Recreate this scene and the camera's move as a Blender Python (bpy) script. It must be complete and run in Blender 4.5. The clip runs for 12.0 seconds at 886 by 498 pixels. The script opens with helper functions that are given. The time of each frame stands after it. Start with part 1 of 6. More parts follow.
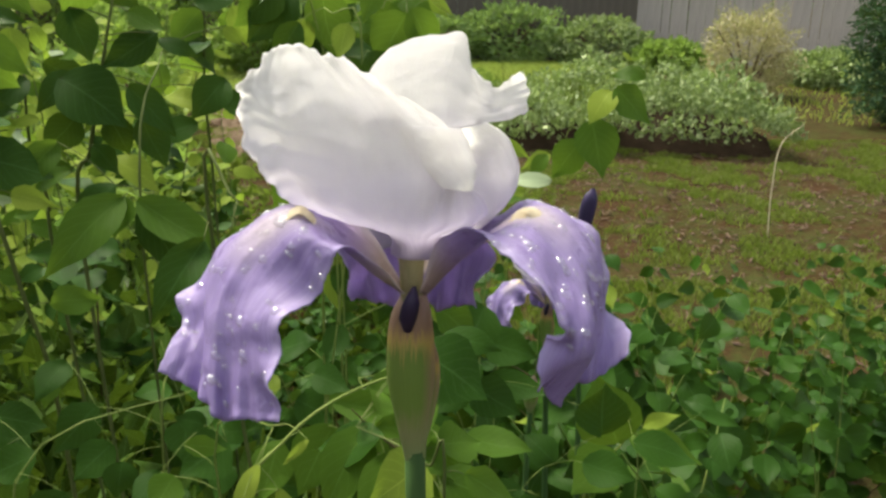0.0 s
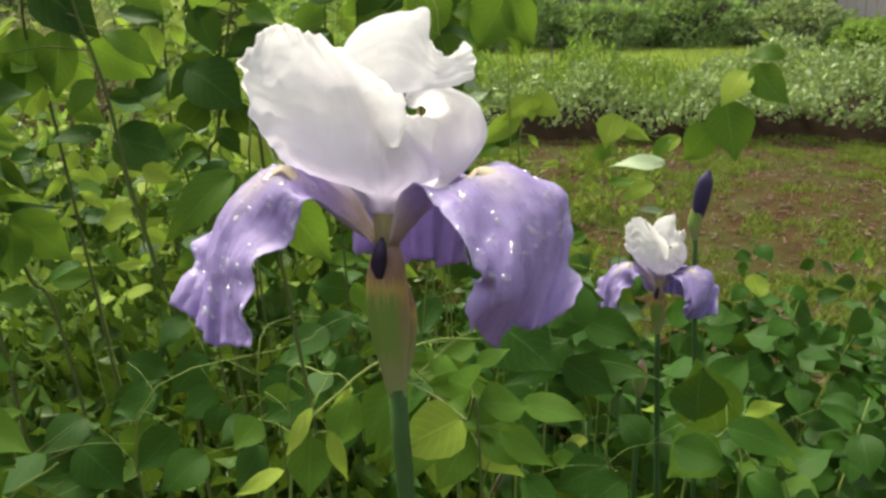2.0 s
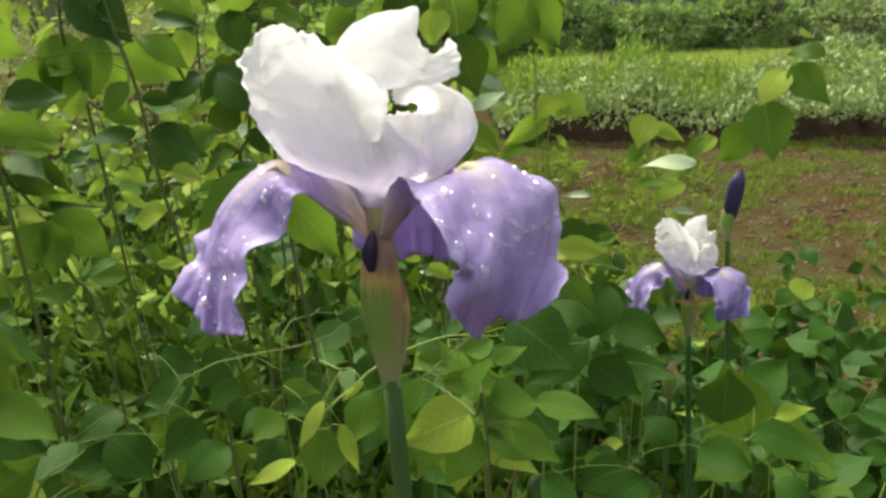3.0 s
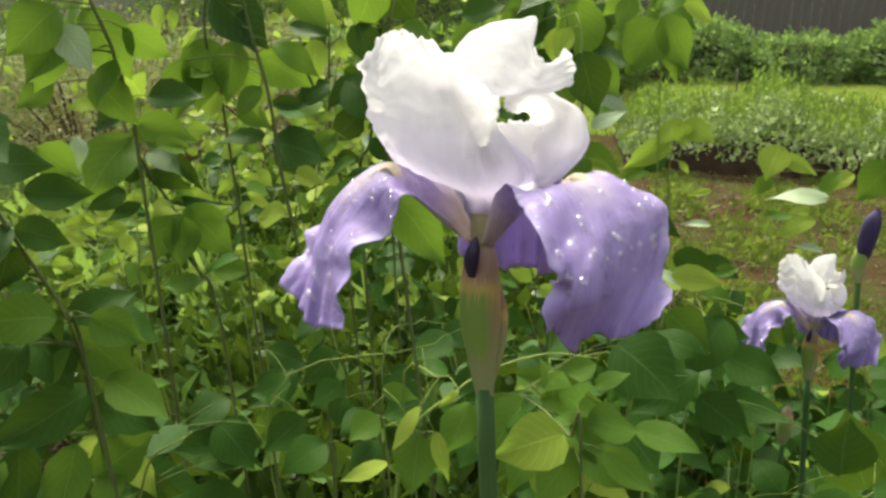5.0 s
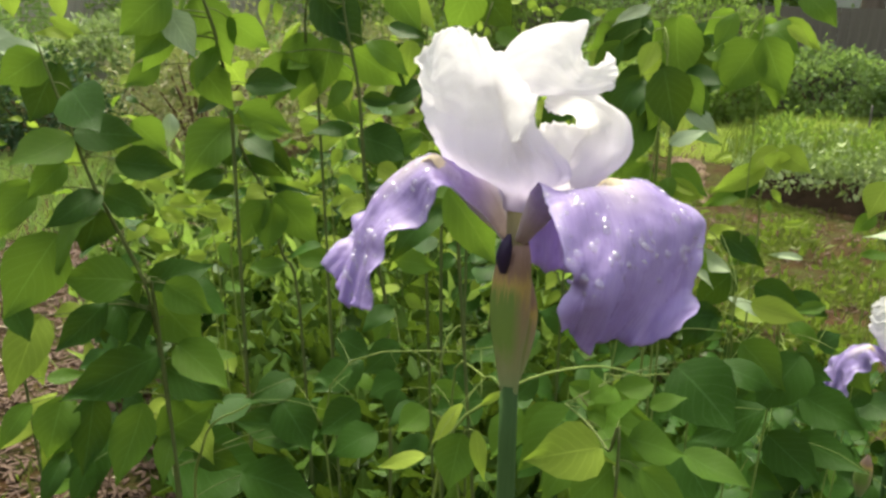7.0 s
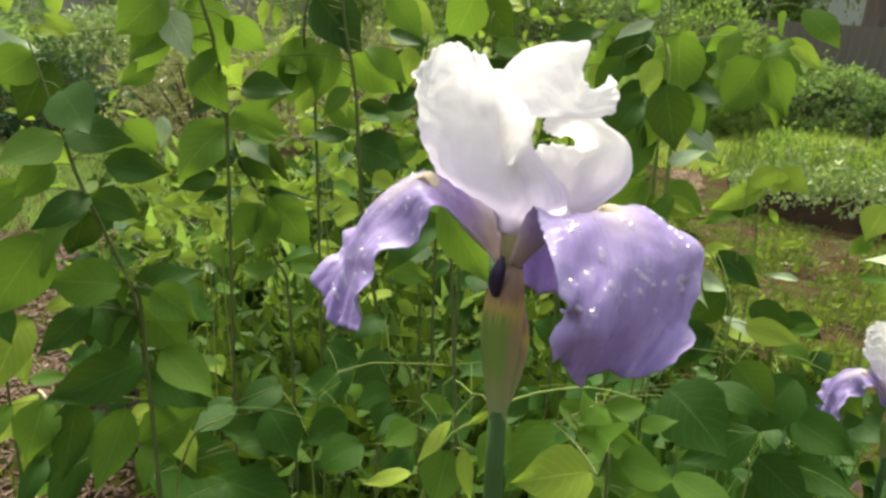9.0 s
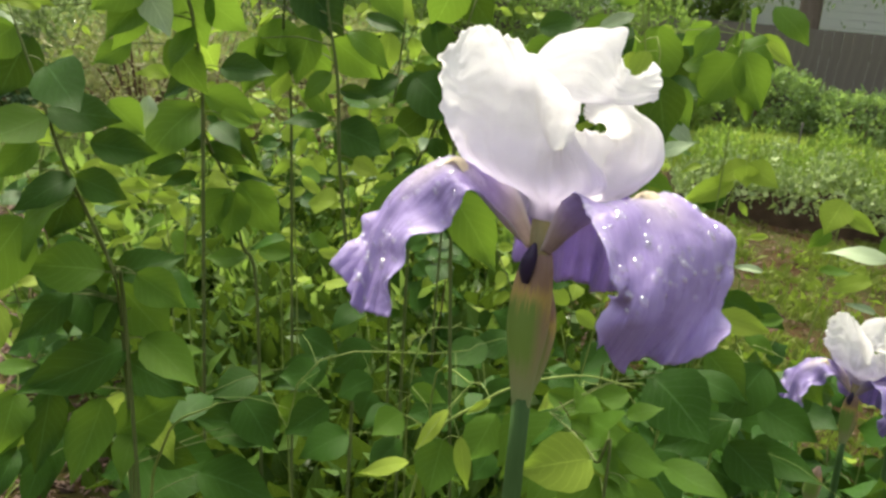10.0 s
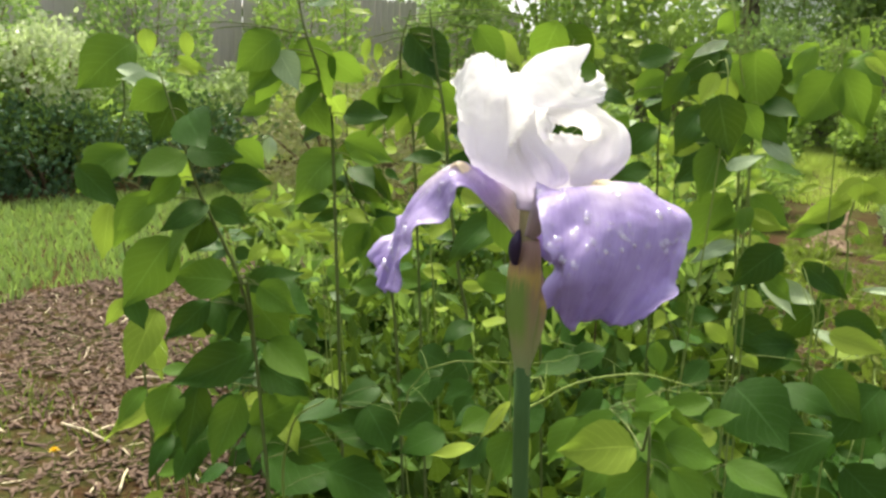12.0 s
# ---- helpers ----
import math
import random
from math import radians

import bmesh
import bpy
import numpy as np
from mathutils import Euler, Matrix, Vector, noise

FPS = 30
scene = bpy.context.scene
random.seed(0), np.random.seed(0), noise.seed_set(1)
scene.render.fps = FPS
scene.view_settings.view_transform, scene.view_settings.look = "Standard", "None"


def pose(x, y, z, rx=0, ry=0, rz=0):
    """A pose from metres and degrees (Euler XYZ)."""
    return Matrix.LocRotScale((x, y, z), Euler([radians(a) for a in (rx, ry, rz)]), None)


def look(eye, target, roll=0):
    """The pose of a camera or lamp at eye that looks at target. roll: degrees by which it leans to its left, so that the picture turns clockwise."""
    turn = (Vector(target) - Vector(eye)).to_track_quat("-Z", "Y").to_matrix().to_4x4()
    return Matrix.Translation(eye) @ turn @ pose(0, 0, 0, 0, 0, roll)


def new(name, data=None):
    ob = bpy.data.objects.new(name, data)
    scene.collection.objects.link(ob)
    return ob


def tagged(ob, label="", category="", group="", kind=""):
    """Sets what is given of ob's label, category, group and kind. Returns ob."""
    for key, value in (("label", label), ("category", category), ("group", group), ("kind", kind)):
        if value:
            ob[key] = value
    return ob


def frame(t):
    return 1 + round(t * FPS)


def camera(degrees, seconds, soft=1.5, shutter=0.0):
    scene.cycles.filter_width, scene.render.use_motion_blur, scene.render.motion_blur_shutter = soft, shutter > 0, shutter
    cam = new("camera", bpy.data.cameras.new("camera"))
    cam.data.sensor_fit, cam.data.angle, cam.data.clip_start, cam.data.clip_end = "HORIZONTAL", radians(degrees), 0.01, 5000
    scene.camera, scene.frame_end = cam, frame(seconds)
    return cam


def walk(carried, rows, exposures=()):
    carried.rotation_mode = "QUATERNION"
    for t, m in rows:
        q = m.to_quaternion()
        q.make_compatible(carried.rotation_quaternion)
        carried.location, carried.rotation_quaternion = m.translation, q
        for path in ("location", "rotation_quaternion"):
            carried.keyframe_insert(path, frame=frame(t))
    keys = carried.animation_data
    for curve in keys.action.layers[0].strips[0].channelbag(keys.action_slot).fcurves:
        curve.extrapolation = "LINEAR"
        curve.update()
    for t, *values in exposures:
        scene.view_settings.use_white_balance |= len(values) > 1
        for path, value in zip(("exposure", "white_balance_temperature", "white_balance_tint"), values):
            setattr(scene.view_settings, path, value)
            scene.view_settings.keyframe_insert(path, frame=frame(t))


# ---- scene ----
PATH = [
    (0, (0.01152, -0.25274, 1.09879), (0.00378, 1.65434, 0.49632), 1.02),
    (0.5, (0.05366, -0.25990, 1.09633), (-0.09330, 1.63812, 0.48321), -0.46),
    (1, (0.05919, -0.26278, 1.09818), (-0.23772, 1.61914, 0.48975), -1.22),
    (1.5, (0.07819, -0.27160, 1.09750), (-0.29494, 1.59852, 0.49466), -1.63),
    (2, (0.08962, -0.27536, 1.09433), (-0.34870, 1.57535, 0.47566), -1.79),
    (2.5, (0.10336, -0.27787, 1.09386), (-0.39289, 1.56220, 0.48731), -2.24),
    (3, (0.11314, -0.27655, 1.09196), (-0.44205, 1.54650, 0.48512), -2.62),
    (4.8, (0.11931, -0.27607, 1.09119), (-0.66697, 1.47474, 0.52867), -1.37),
    (5, (0.11819, -0.27630, 1.08701), (-0.70388, 1.46185, 0.53652), -0.84),
    (5.5, (0.12442, -0.27514, 1.08899), (-0.77879, 1.42849, 0.55809), -0.22),
    (6, (0.13280, -0.27923, 1.08492), (-0.84749, 1.37928, 0.54791), 1.96),
    (6.5, (0.13805, -0.27647, 1.08128), (-0.87454, 1.36137, 0.54078), 2.19),
    (7, (0.14547, -0.27026, 1.08186), (-0.89928, 1.35163, 0.55462), 2.57),
    (7.2, (0.14789, -0.26917, 1.08189), (-0.93110, 1.32924, 0.55190), 2.46),
    (8.8, (0.14308, -0.26386, 1.08595), (-0.92431, 1.34815, 0.57400), 4.15),
    (9, (0.14095, -0.26167, 1.08617), (-0.89531, 1.36854, 0.56793), 4.47),
    (9.5, (0.11881, -0.26660, 1.08348), (-0.84200, 1.40865, 0.56352), 4.88),
    (10, (0.11061, -0.27629, 1.08029), (-0.79891, 1.42493, 0.55245), 6.20),
    (10.5, (0.13492, -0.28787, 1.07817), (-0.86334, 1.37281, 0.58257), 5.59),
    (11, (0.17561, -0.29303, 1.08038), (-0.95171, 1.28780, 0.60070), 5.06),
    (11.5, (0.20836, -0.29279, 1.07617), (-1.02792, 1.21127, 0.61854), 3.29),
    (12, (0.21478, -0.28421, 1.07455), (-1.09806, 1.16040, 0.63917), 2.01),
]
cam = camera(57.0, 12.0, soft=2.8)
walk(cam, [(t, look(eye, target, roll)) for t, eye, target, roll in PATH],
     exposures=[(0.0, 0.66), (2.5, 0.84), (5.0, 1.00), (10.5, 1.02), (12.0, 1.16)])

# ---- light: hazy bright sky, soft sun from behind the garden ----
SUN_DIR = Vector((-0.40, 0.36, 1.0)).normalized()
world = bpy.data.worlds.new("hazy_sky")
scene.world = world
world.use_nodes = True
wn = world.node_tree.nodes
sky = wn.new("ShaderNodeTexSky")
sky.sky_type = "NISHITA"
sky.sun_disc = False
sky.sun_elevation = math.asin(SUN_DIR.z)
sky.sun_rotation = math.atan2(SUN_DIR.x, SUN_DIR.y)
sky.air_density, sky.dust_density, sky.ozone_density = 1.0, 3.5, 1.0
haze = wn.new("ShaderNodeHueSaturation")
haze.inputs["Saturation"].default_value = 0.22
world.node_tree.links.new(sky.outputs[0], haze.inputs["Color"])
world.node_tree.links.new(haze.outputs[0], wn["Background"].inputs[0])
wn["Background"].inputs[1].default_value = 0.15
sun = new("sun", bpy.data.lights.new("sun", "SUN"))
sun.data.energy, sun.data.angle, sun.data.color = 3.9, radians(24), (1.0, 0.93, 0.70)
sun.matrix_world = look(SUN_DIR * 50, (0, 0, 0))


# ---- materials ----
class Mat:
    """A small node builder."""

    def __init__(self, name, rough=0.6, spec=0.5):
        self.m = bpy.data.materials.new(name)
        self.m.use_nodes = True
        self.t = self.m.node_tree
        self.b = self.t.nodes["Principled BSDF"]
        self.out = self.t.nodes["Material Output"]
        self.b.inputs["Roughness"].default_value = rough
        self.b.inputs["Specular IOR Level"].default_value = spec

    def n(self, kind, **kw):
        node = self.t.nodes.new("ShaderNode" + kind)
        for k, v in kw.items():
            if k in node.inputs:
                node.inputs[k].default_value = v
        return node

    def l(self, a, b):
        self.t.links.new(a, b)

    def coord(self, which="Object"):
        return self.n("TexCoord").outputs[which]

    def noise(self, scale, detail=4.0, rough=0.6, vec=None, stretch=None):
        v = vec or self.coord()
        if stretch:
            mp = self.n("Mapping")
            mp.inputs["Scale"].default_value = stretch
            self.l(v, mp.inputs["Vector"])
            v = mp.outputs[0]
        nz = self.n("TexNoise", Scale=scale, Detail=detail, Roughness=rough)
        self.l(v, nz.inputs["Vector"])
        return nz.outputs["Fac"]

    def ramp(self, fac, stops):
        r = self.n("ValToRGB")
        e = r.color_ramp.elements
        while len(e) < len(stops):
            e.new(0.5)
        for el, (p, c) in zip(e, stops):
            el.position, el.color = p, (*c, 1)
        self.l(fac, r.inputs[0])
        return r.outputs[0]

    def mix(self, fac, a, b, how="MIX"):
        x = self.t.nodes.new("ShaderNodeMix")
        x.data_type, x.blend_type = "RGBA", how
        for sock, val in ((x.inputs[0], fac), (x.inputs[6], a), (x.inputs[7], b)):
            if isinstance(val, (int, float)):
                sock.default_value = val
            elif isinstance(val, tuple):
                sock.default_value = (*val, 1)
            else:
                self.l(val, sock)
        return x.outputs[2]

    def math(self, op, a, b=0.0):
        x = self.t.nodes.new("ShaderNodeMath")
        x.operation = op
        for sock, val in zip(x.inputs, (a, b)):
            if isinstance(val, (int, float)):
                sock.default_value = val
            else:
                self.l(val, sock)
        return x.outputs[0]

    def color(self, c):
        if isinstance(c, tuple):
            self.b.inputs["Base Color"].default_value = (*c, 1)
        else:
            self.l(c, self.b.inputs["Base Color"])

    def bump(self, h, strength=0.3, dist=0.001):
        bp = self.n("Bump", Strength=strength, Distance=dist)
        self.l(h, bp.inputs["Height"])
        self.l(bp.outputs[0], self.b.inputs["Normal"])
        return bp.outputs[0]

    def thin(self, c, amount):
        """Light shining through a thin leaf or petal."""
        tr = self.n("BsdfTranslucent")
        if isinstance(c, tuple):
            tr.inputs[0].default_value = (*c, 1)
        else:
            self.l(c, tr.inputs[0])
        mx = self.n("MixShader")
        mx.inputs[0].default_value = amount
        self.l(self.b.outputs[0], mx.inputs[1])
        self.l(tr.outputs[0], mx.inputs[2])
        self.l(mx.outputs[0], self.out.inputs["Surface"])


def uv_axes(m):
    sep = m.n("SeparateXYZ")
    m.l(m.coord("UV"), sep.inputs[0])
    return sep.outputs[0], sep.outputs[1]


def leaf_material(name, dark, light, through_amount=0.38, rough=0.36, rand_obj=True, few=1.0):
    """A leaf with a pale midrib, side veins and a tone of its own."""
    m = Mat(name, rough, 0.09)
    u, v = uv_axes(m)
    if rand_obj:
        rnd = m.n("ObjectInfo").outputs["Random"]
    else:
        rnd = m.n("NewGeometry").outputs["Random Per Island"]
    base = m.mix(m.math("POWER", rnd, few), dark, light)
    base = m.mix(m.math("MULTIPLY", m.noise(60), 0.5), base, tuple(c * 1.35 for c in light))
    off = m.math("ABSOLUTE", m.math("SUBTRACT", v, 0.5))
    rib = m.math("LESS_THAN", off, 0.014)
    wave = m.math("SINE", m.math("MULTIPLY", m.math("SUBTRACT", u, m.math("MULTIPLY", off, 0.75)), 46.0))
    vein = m.math("GREATER_THAN", wave, 0.93)
    lines = m.math("MAXIMUM", rib, m.math("MULTIPLY", vein, 0.45))
    col = m.mix(m.math("MULTIPLY", lines, 0.45), base, tuple(min(1, c * 1.7 + 0.03) for c in light))
    m.color(col)
    wet = m.ramp(m.noise(70, 4), [(0.44, (0.62, 0.62, 0.62)), (0.60, (0.14, 0.14, 0.14))])
    m.l(wet, m.b.inputs["Roughness"])
    m.bump(m.math("ADD", m.math("MULTIPLY", lines, -0.6), m.noise(300)), 0.35, 0.0006)
    lit = m.mix(0.6, col, (0.22, 0.35, 0.030))
    m.thin(lit, through_amount)
    return m.m


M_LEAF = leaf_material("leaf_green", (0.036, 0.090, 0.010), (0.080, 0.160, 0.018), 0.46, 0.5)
# Dark leaf; shade among the low vines is put into this colour too.
M_LEAF_DEEP_SHADED = leaf_material("leaf_deep_green_shaded", (0.010, 0.036, 0.003), (0.025, 0.070, 0.006), 0.13, 0.5)
M_LEAF_YOUNG = leaf_material("leaf_young_green", (0.15, 0.235, 0.028), (0.30, 0.39, 0.055), 0.5, 0.45)
# Nearly black leaf: the shade of the gaps is in its colour.
M_UNDER_SHADED = leaf_material("shaded_undergrowth_leaf", (0.010, 0.026, 0.003), (0.045, 0.088, 0.010), 0.15, 0.5, False)
M_BRUSH = leaf_material("brush_leaf", (0.13, 0.115, 0.06), (0.30, 0.29, 0.15), 0.3, 0.8, False)
M_COVER = leaf_material("groundcover_leaf", (0.045, 0.10, 0.020), (0.50, 0.58, 0.31), 0.3, 0.3, False, 4.2)
M_COVER_YOUNG = leaf_material("fresh_foliage", (0.10, 0.19, 0.04), (0.26, 0.36, 0.11), 0.5, 0.4, False)
M_PERENNIAL = leaf_material("perennial_leaf", (0.055, 0.115, 0.022), (0.23, 0.32, 0.075), 0.45, 0.4, False, 1.8)
M_HEDGE = leaf_material("hedge_leaf", (0.085, 0.165, 0.05), (0.28, 0.38, 0.17), 0.5, 0.4, False)
M_EVERGREEN = leaf_material("evergreen_leaf", (0.018, 0.045, 0.02), (0.045, 0.095, 0.045), 0.12, 0.35, False)
M_TAN = leaf_material("dry_twig_leaf", (0.30, 0.27, 0.14), (0.55, 0.48, 0.30), 0.35, 0.7, False)
M_TAN_GREEN = leaf_material("whitish_leaf", (0.16, 0.24, 0.08), (0.62, 0.66, 0.46), 0.4, 0.5, False, 0.8)
M_GRASS = leaf_material("grass_blade", (0.056, 0.088, 0.013), (0.145, 0.175, 0.038), 0.35, 0.45, False)
M_SIDE_LAWN = leaf_material("side_lawn_blade", (0.11, 0.19, 0.05), (0.25, 0.34, 0.12), 0.4, 0.5, False)
M_LAWN = leaf_material("lawn_blade", (0.26, 0.37, 0.06), (0.46, 0.54, 0.14), 0.45, 0.5, False)


def simple(name, stops, scale, rough=0.7, bump=0.4, dist=0.002, stretch=None, through_amount=0.0, spec=0.4):
    m = Mat(name, rough, spec)
    big = m.noise(scale, 6, 0.6, stretch=stretch)
    fine = m.noise(scale * 9, 4, 0.6, stretch=stretch)
    both = m.math("ADD", m.math("MULTIPLY", big, 0.65), m.math("MULTIPLY", fine, 0.35))
    col = m.ramp(both, stops)
    m.color(col)
    m.bump(both, bump, dist)
    if through_amount:
        m.thin(col, through_amount)
    return m.m


M_CANE = simple("green_brown_cane", [(0.3, (0.07, 0.10, 0.03)), (0.7, (0.13, 0.16, 0.05))], 60, 0.7, 0.3, 0.001, spec=0.1)
M_WOODY = simple("woody_twig", [(0.3, (0.09, 0.06, 0.04)), (0.7, (0.17, 0.12, 0.07))], 60, 0.8, 0.5, 0.001, spec=0.1)
M_VINE = simple("vine_stem", [(0.3, (0.13, 0.20, 0.04)), (0.7, (0.24, 0.30, 0.08))], 80, 0.6, 0.2, 0.0005, spec=0.15)
M_STEM = simple("iris_stem", [(0.3, (0.036, 0.085, 0.026)), (0.7, (0.07, 0.13, 0.04))], 90, 0.7, 0.2, 0.0005, (1, 1, 0.08), spec=0.08)
M_BUD = simple("dark_purple_bud", [(0.3, (0.018, 0.012, 0.045)), (0.7, (0.045, 0.03, 0.10))], 120, 0.45, 0.3, 0.0006, (1, 1, 0.1))
M_BUD_DARK = simple("blackish_purple_bud", [(0.3, (0.012, 0.008, 0.028)), (0.7, (0.035, 0.02, 0.065))], 120, 0.5, 0.3, 0.0006, (1, 1, 0.1))
M_STRAW = simple("dry_straw", [(0.3, (0.50, 0.42, 0.28)), (0.7, (0.72, 0.64, 0.46))], 40, 0.8)
M_BARK = simple("tree_bark", [(0.3, (0.09, 0.07, 0.055)), (0.7, (0.22, 0.18, 0.14))], 9, 0.9, 0.8, 0.01, (1, 1, 0.25))
M_SIDING = simple("white_siding", [(0.3, (0.82, 0.83, 0.84)), (0.7, (0.90, 0.90, 0.90))], 3, 0.6, 0.1)
M_SLATE = simple("dark_trim", [(0.3, (0.10, 0.09, 0.085)), (0.7, (0.18, 0.16, 0.15))], 6, 0.6)
M_FENCE = simple("weathered_fence_wood", [(0.25, (0.30, 0.27, 0.24)), (0.5, (0.46, 0.42, 0.39)), (0.8, (0.60, 0.56, 0.52))], 5, 0.85, 0.5, 0.003, (3, 3, 0.25))
M_FENCE_DARK = simple("dark_fence_wood", [(0.25, (0.08, 0.070, 0.058)), (0.5, (0.135, 0.118, 0.10)), (0.8, (0.20, 0.175, 0.15))], 5, 0.85, 0.5, 0.003, (3, 3, 0.25))
M_PEBBLE = simple("wood_chip", [(0.25, (0.05, 0.030, 0.020)), (0.55, (0.12, 0.075, 0.052)), (0.85, (0.26, 0.19, 0.145))], 30, 0.85, 0.5)
M_CHIP = simple("pale_wood_chip", [(0.25, (0.11, 0.07, 0.045)), (0.55, (0.21, 0.145, 0.09)), (0.85, (0.36, 0.27, 0.18))], 30, 0.85, 0.5)
M_SOIL = simple("bed_soil", [(0.3, (0.018, 0.012, 0.008)), (0.7, (0.05, 0.034, 0.022))], 12, 0.95, 0.8, 0.03, spec=0.05)
# Pale leaf; its tone also imitates sky sheen on wet leaves.
M_LEAF_PALE_SHEEN = leaf_material("pale_sheen_leaf", (0.20, 0.28, 0.16), (0.34, 0.42, 0.26), 0.25, 0.22)

glass = Mat("window_glass", 0.05, 0.5)
glass.color((0.05, 0.06, 0.07))
M_GLASS = glass.m

drop = Mat("water", 0.02, 0.5)
clear = drop.n("BsdfTransparent")
shine = drop.n("BsdfGlossy", Roughness=0.03)
both = drop.n("MixShader")
both.inputs[0].default_value = 0.20
drop.l(clear.outputs[0], both.inputs[1])
drop.l(shine.outputs[0], both.inputs[2])
drop.l(both.outputs[0], drop.out.inputs["Surface"])
M_WATER = drop.m


def ground_material():
    """Bare brown soil with litter, worn lawn in patches, greener to the back."""
    m = Mat("garden_soil", 0.95, 0.06)
    big = m.noise(1.8, 5)
    mid = m.noise(7, 6, 0.65)
    fine = m.noise(70, 5, 0.7)
    soil = m.ramp(m.math("ADD", m.math("MULTIPLY", mid, 0.5), m.math("MULTIPLY", fine, 0.5)),
                  [(0.3, (0.018, 0.009, 0.0045)), (0.5, (0.050, 0.026, 0.012)), (0.72, (0.110, 0.062, 0.030))])
    moss = m.ramp(fine, [(0.3, (0.020, 0.032, 0.007)), (0.7, (0.060, 0.078, 0.018))])
    mix = m.math("ADD", m.math("MULTIPLY", big, 0.3), m.math("ADD", m.math("MULTIPLY", mid, 0.35), m.math("MULTIPLY", m.noise(22, 5, 0.7), 0.35)))
    cover = m.ramp(mix, [(0.44, (0, 0, 0)), (0.56, (0.8, 0.8, 0.8))])
    m.color(m.mix(cover, soil, moss))
    m.bump(m.math("ADD", mid, fine), 0.8, 0.012)
    return m.m


M_GROUND = ground_material()


def standard_material():
    """White petal, tinted lavender towards its foot, with fine veins and a crepe surface."""
    m = Mat("white_petal", 0.7, 0.12)
    u, v = uv_axes(m)
    h = m.math("ADD", u, m.math("MULTIPLY", m.math("SUBTRACT", m.noise(45), 0.5), 0.22))
    col = m.ramp(h, [(0.08, (0.42, 0.35, 0.60)), (0.26, (0.63, 0.575, 0.78)), (0.44, (0.82, 0.79, 0.885)), (0.66, (0.955, 0.95, 0.94))])
    crepe = m.noise(150, 5, 0.65)
    col = m.mix(m.ramp(crepe, [(0.35, (0.22, 0.22, 0.22)), (0.6, (0, 0, 0))]), col, (0.80, 0.78, 0.84))
    veins = m.noise(16, 3, 0.5, m.coord("UV"), (0.35, 7.0, 1))
    m.color(m.mix(m.math("MULTIPLY", veins, 0.14), col, (0.66, 0.64, 0.76)))
    m.bump(m.math("ADD", m.math("MULTIPLY", veins, 0.45), m.math("MULTIPLY", crepe, 1.2)), 0.6, 0.0020)
    m.thin(m.mix(0.5, col, (0.97, 0.96, 0.94)), 0.74)
    return m.m


def fall_material(name="lavender_petal", deep=1.0):
    """Lavender petal, paler at the margin, brownish green at the haft."""
    m = Mat(name, 0.42, 0.5)
    u, v = uv_axes(m)
    veins = m.noise(14, 4, 0.55, m.coord("UV"), (0.4, 7.0, 1))
    blot = m.noise(70, 4)
    body = m.ramp(m.math("ADD", m.math("MULTIPLY", veins, 0.6), m.math("MULTIPLY", blot, 0.4)),
                  [(p, (r * deep, g * deep, b * (0.4 + 0.6 * deep))) for p, r, g, b in ((0.3, 0.32, 0.235, 0.54), (0.55, 0.43, 0.34, 0.64), (0.8, 0.56, 0.475, 0.75))])
    off = m.math("ABSOLUTE", m.math("SUBTRACT", v, 0.5))
    edge = m.ramp(off, [(0.40, (0, 0, 0)), (0.5, (1, 1, 1))])
    body = m.mix(m.math("MULTIPLY", edge, 0.35), body, (0.68, 0.62, 0.86))
    haft = m.ramp(m.math("ADD", u, m.math("MULTIPLY", veins, 0.10)), [(0.13, (1, 1, 1)), (0.30, (0, 0, 0))])
    brown = m.ramp(veins, [(0.35, (0.38, 0.29, 0.17)), (0.6, (0.54, 0.43, 0.32))])
    strip = m.ramp(off, [(0.37, (0, 0, 0)), (0.46, (1, 1, 1))])
    brown = m.mix(m.math("MULTIPLY", strip, 0.7), brown, (0.80, 0.74, 0.66))
    col = m.mix(m.math("MULTIPLY", haft, 0.85), body, brown)
    mid = m.ramp(off, [(0.06, (1, 1, 1)), (0.20, (0, 0, 0))])
    near = m.math("MULTIPLY", m.ramp(u, [(0.22, (0, 0, 0)), (0.34, (1, 1, 1)), (0.44, (1, 1, 1)), (0.58, (0, 0, 0))]), mid)
    col = m.mix(m.math("MULTIPLY", near, 0.5), col, (0.84, 0.76, 0.66))
    m.color(col)
    m.l(m.ramp(m.noise(90, 3), [(0.42, (0.5, 0.5, 0.5)), (0.58, (0.24, 0.24, 0.24))]), m.b.inputs["Roughness"])
    m.bump(m.math("ADD", veins, m.math("MULTIPLY", m.noise(300, 3), 0.8)), 0.4, 0.0009)
    m.thin(m.mix(0.3, col, (0.66, 0.56, 0.88)), 0.40)
    return m.m


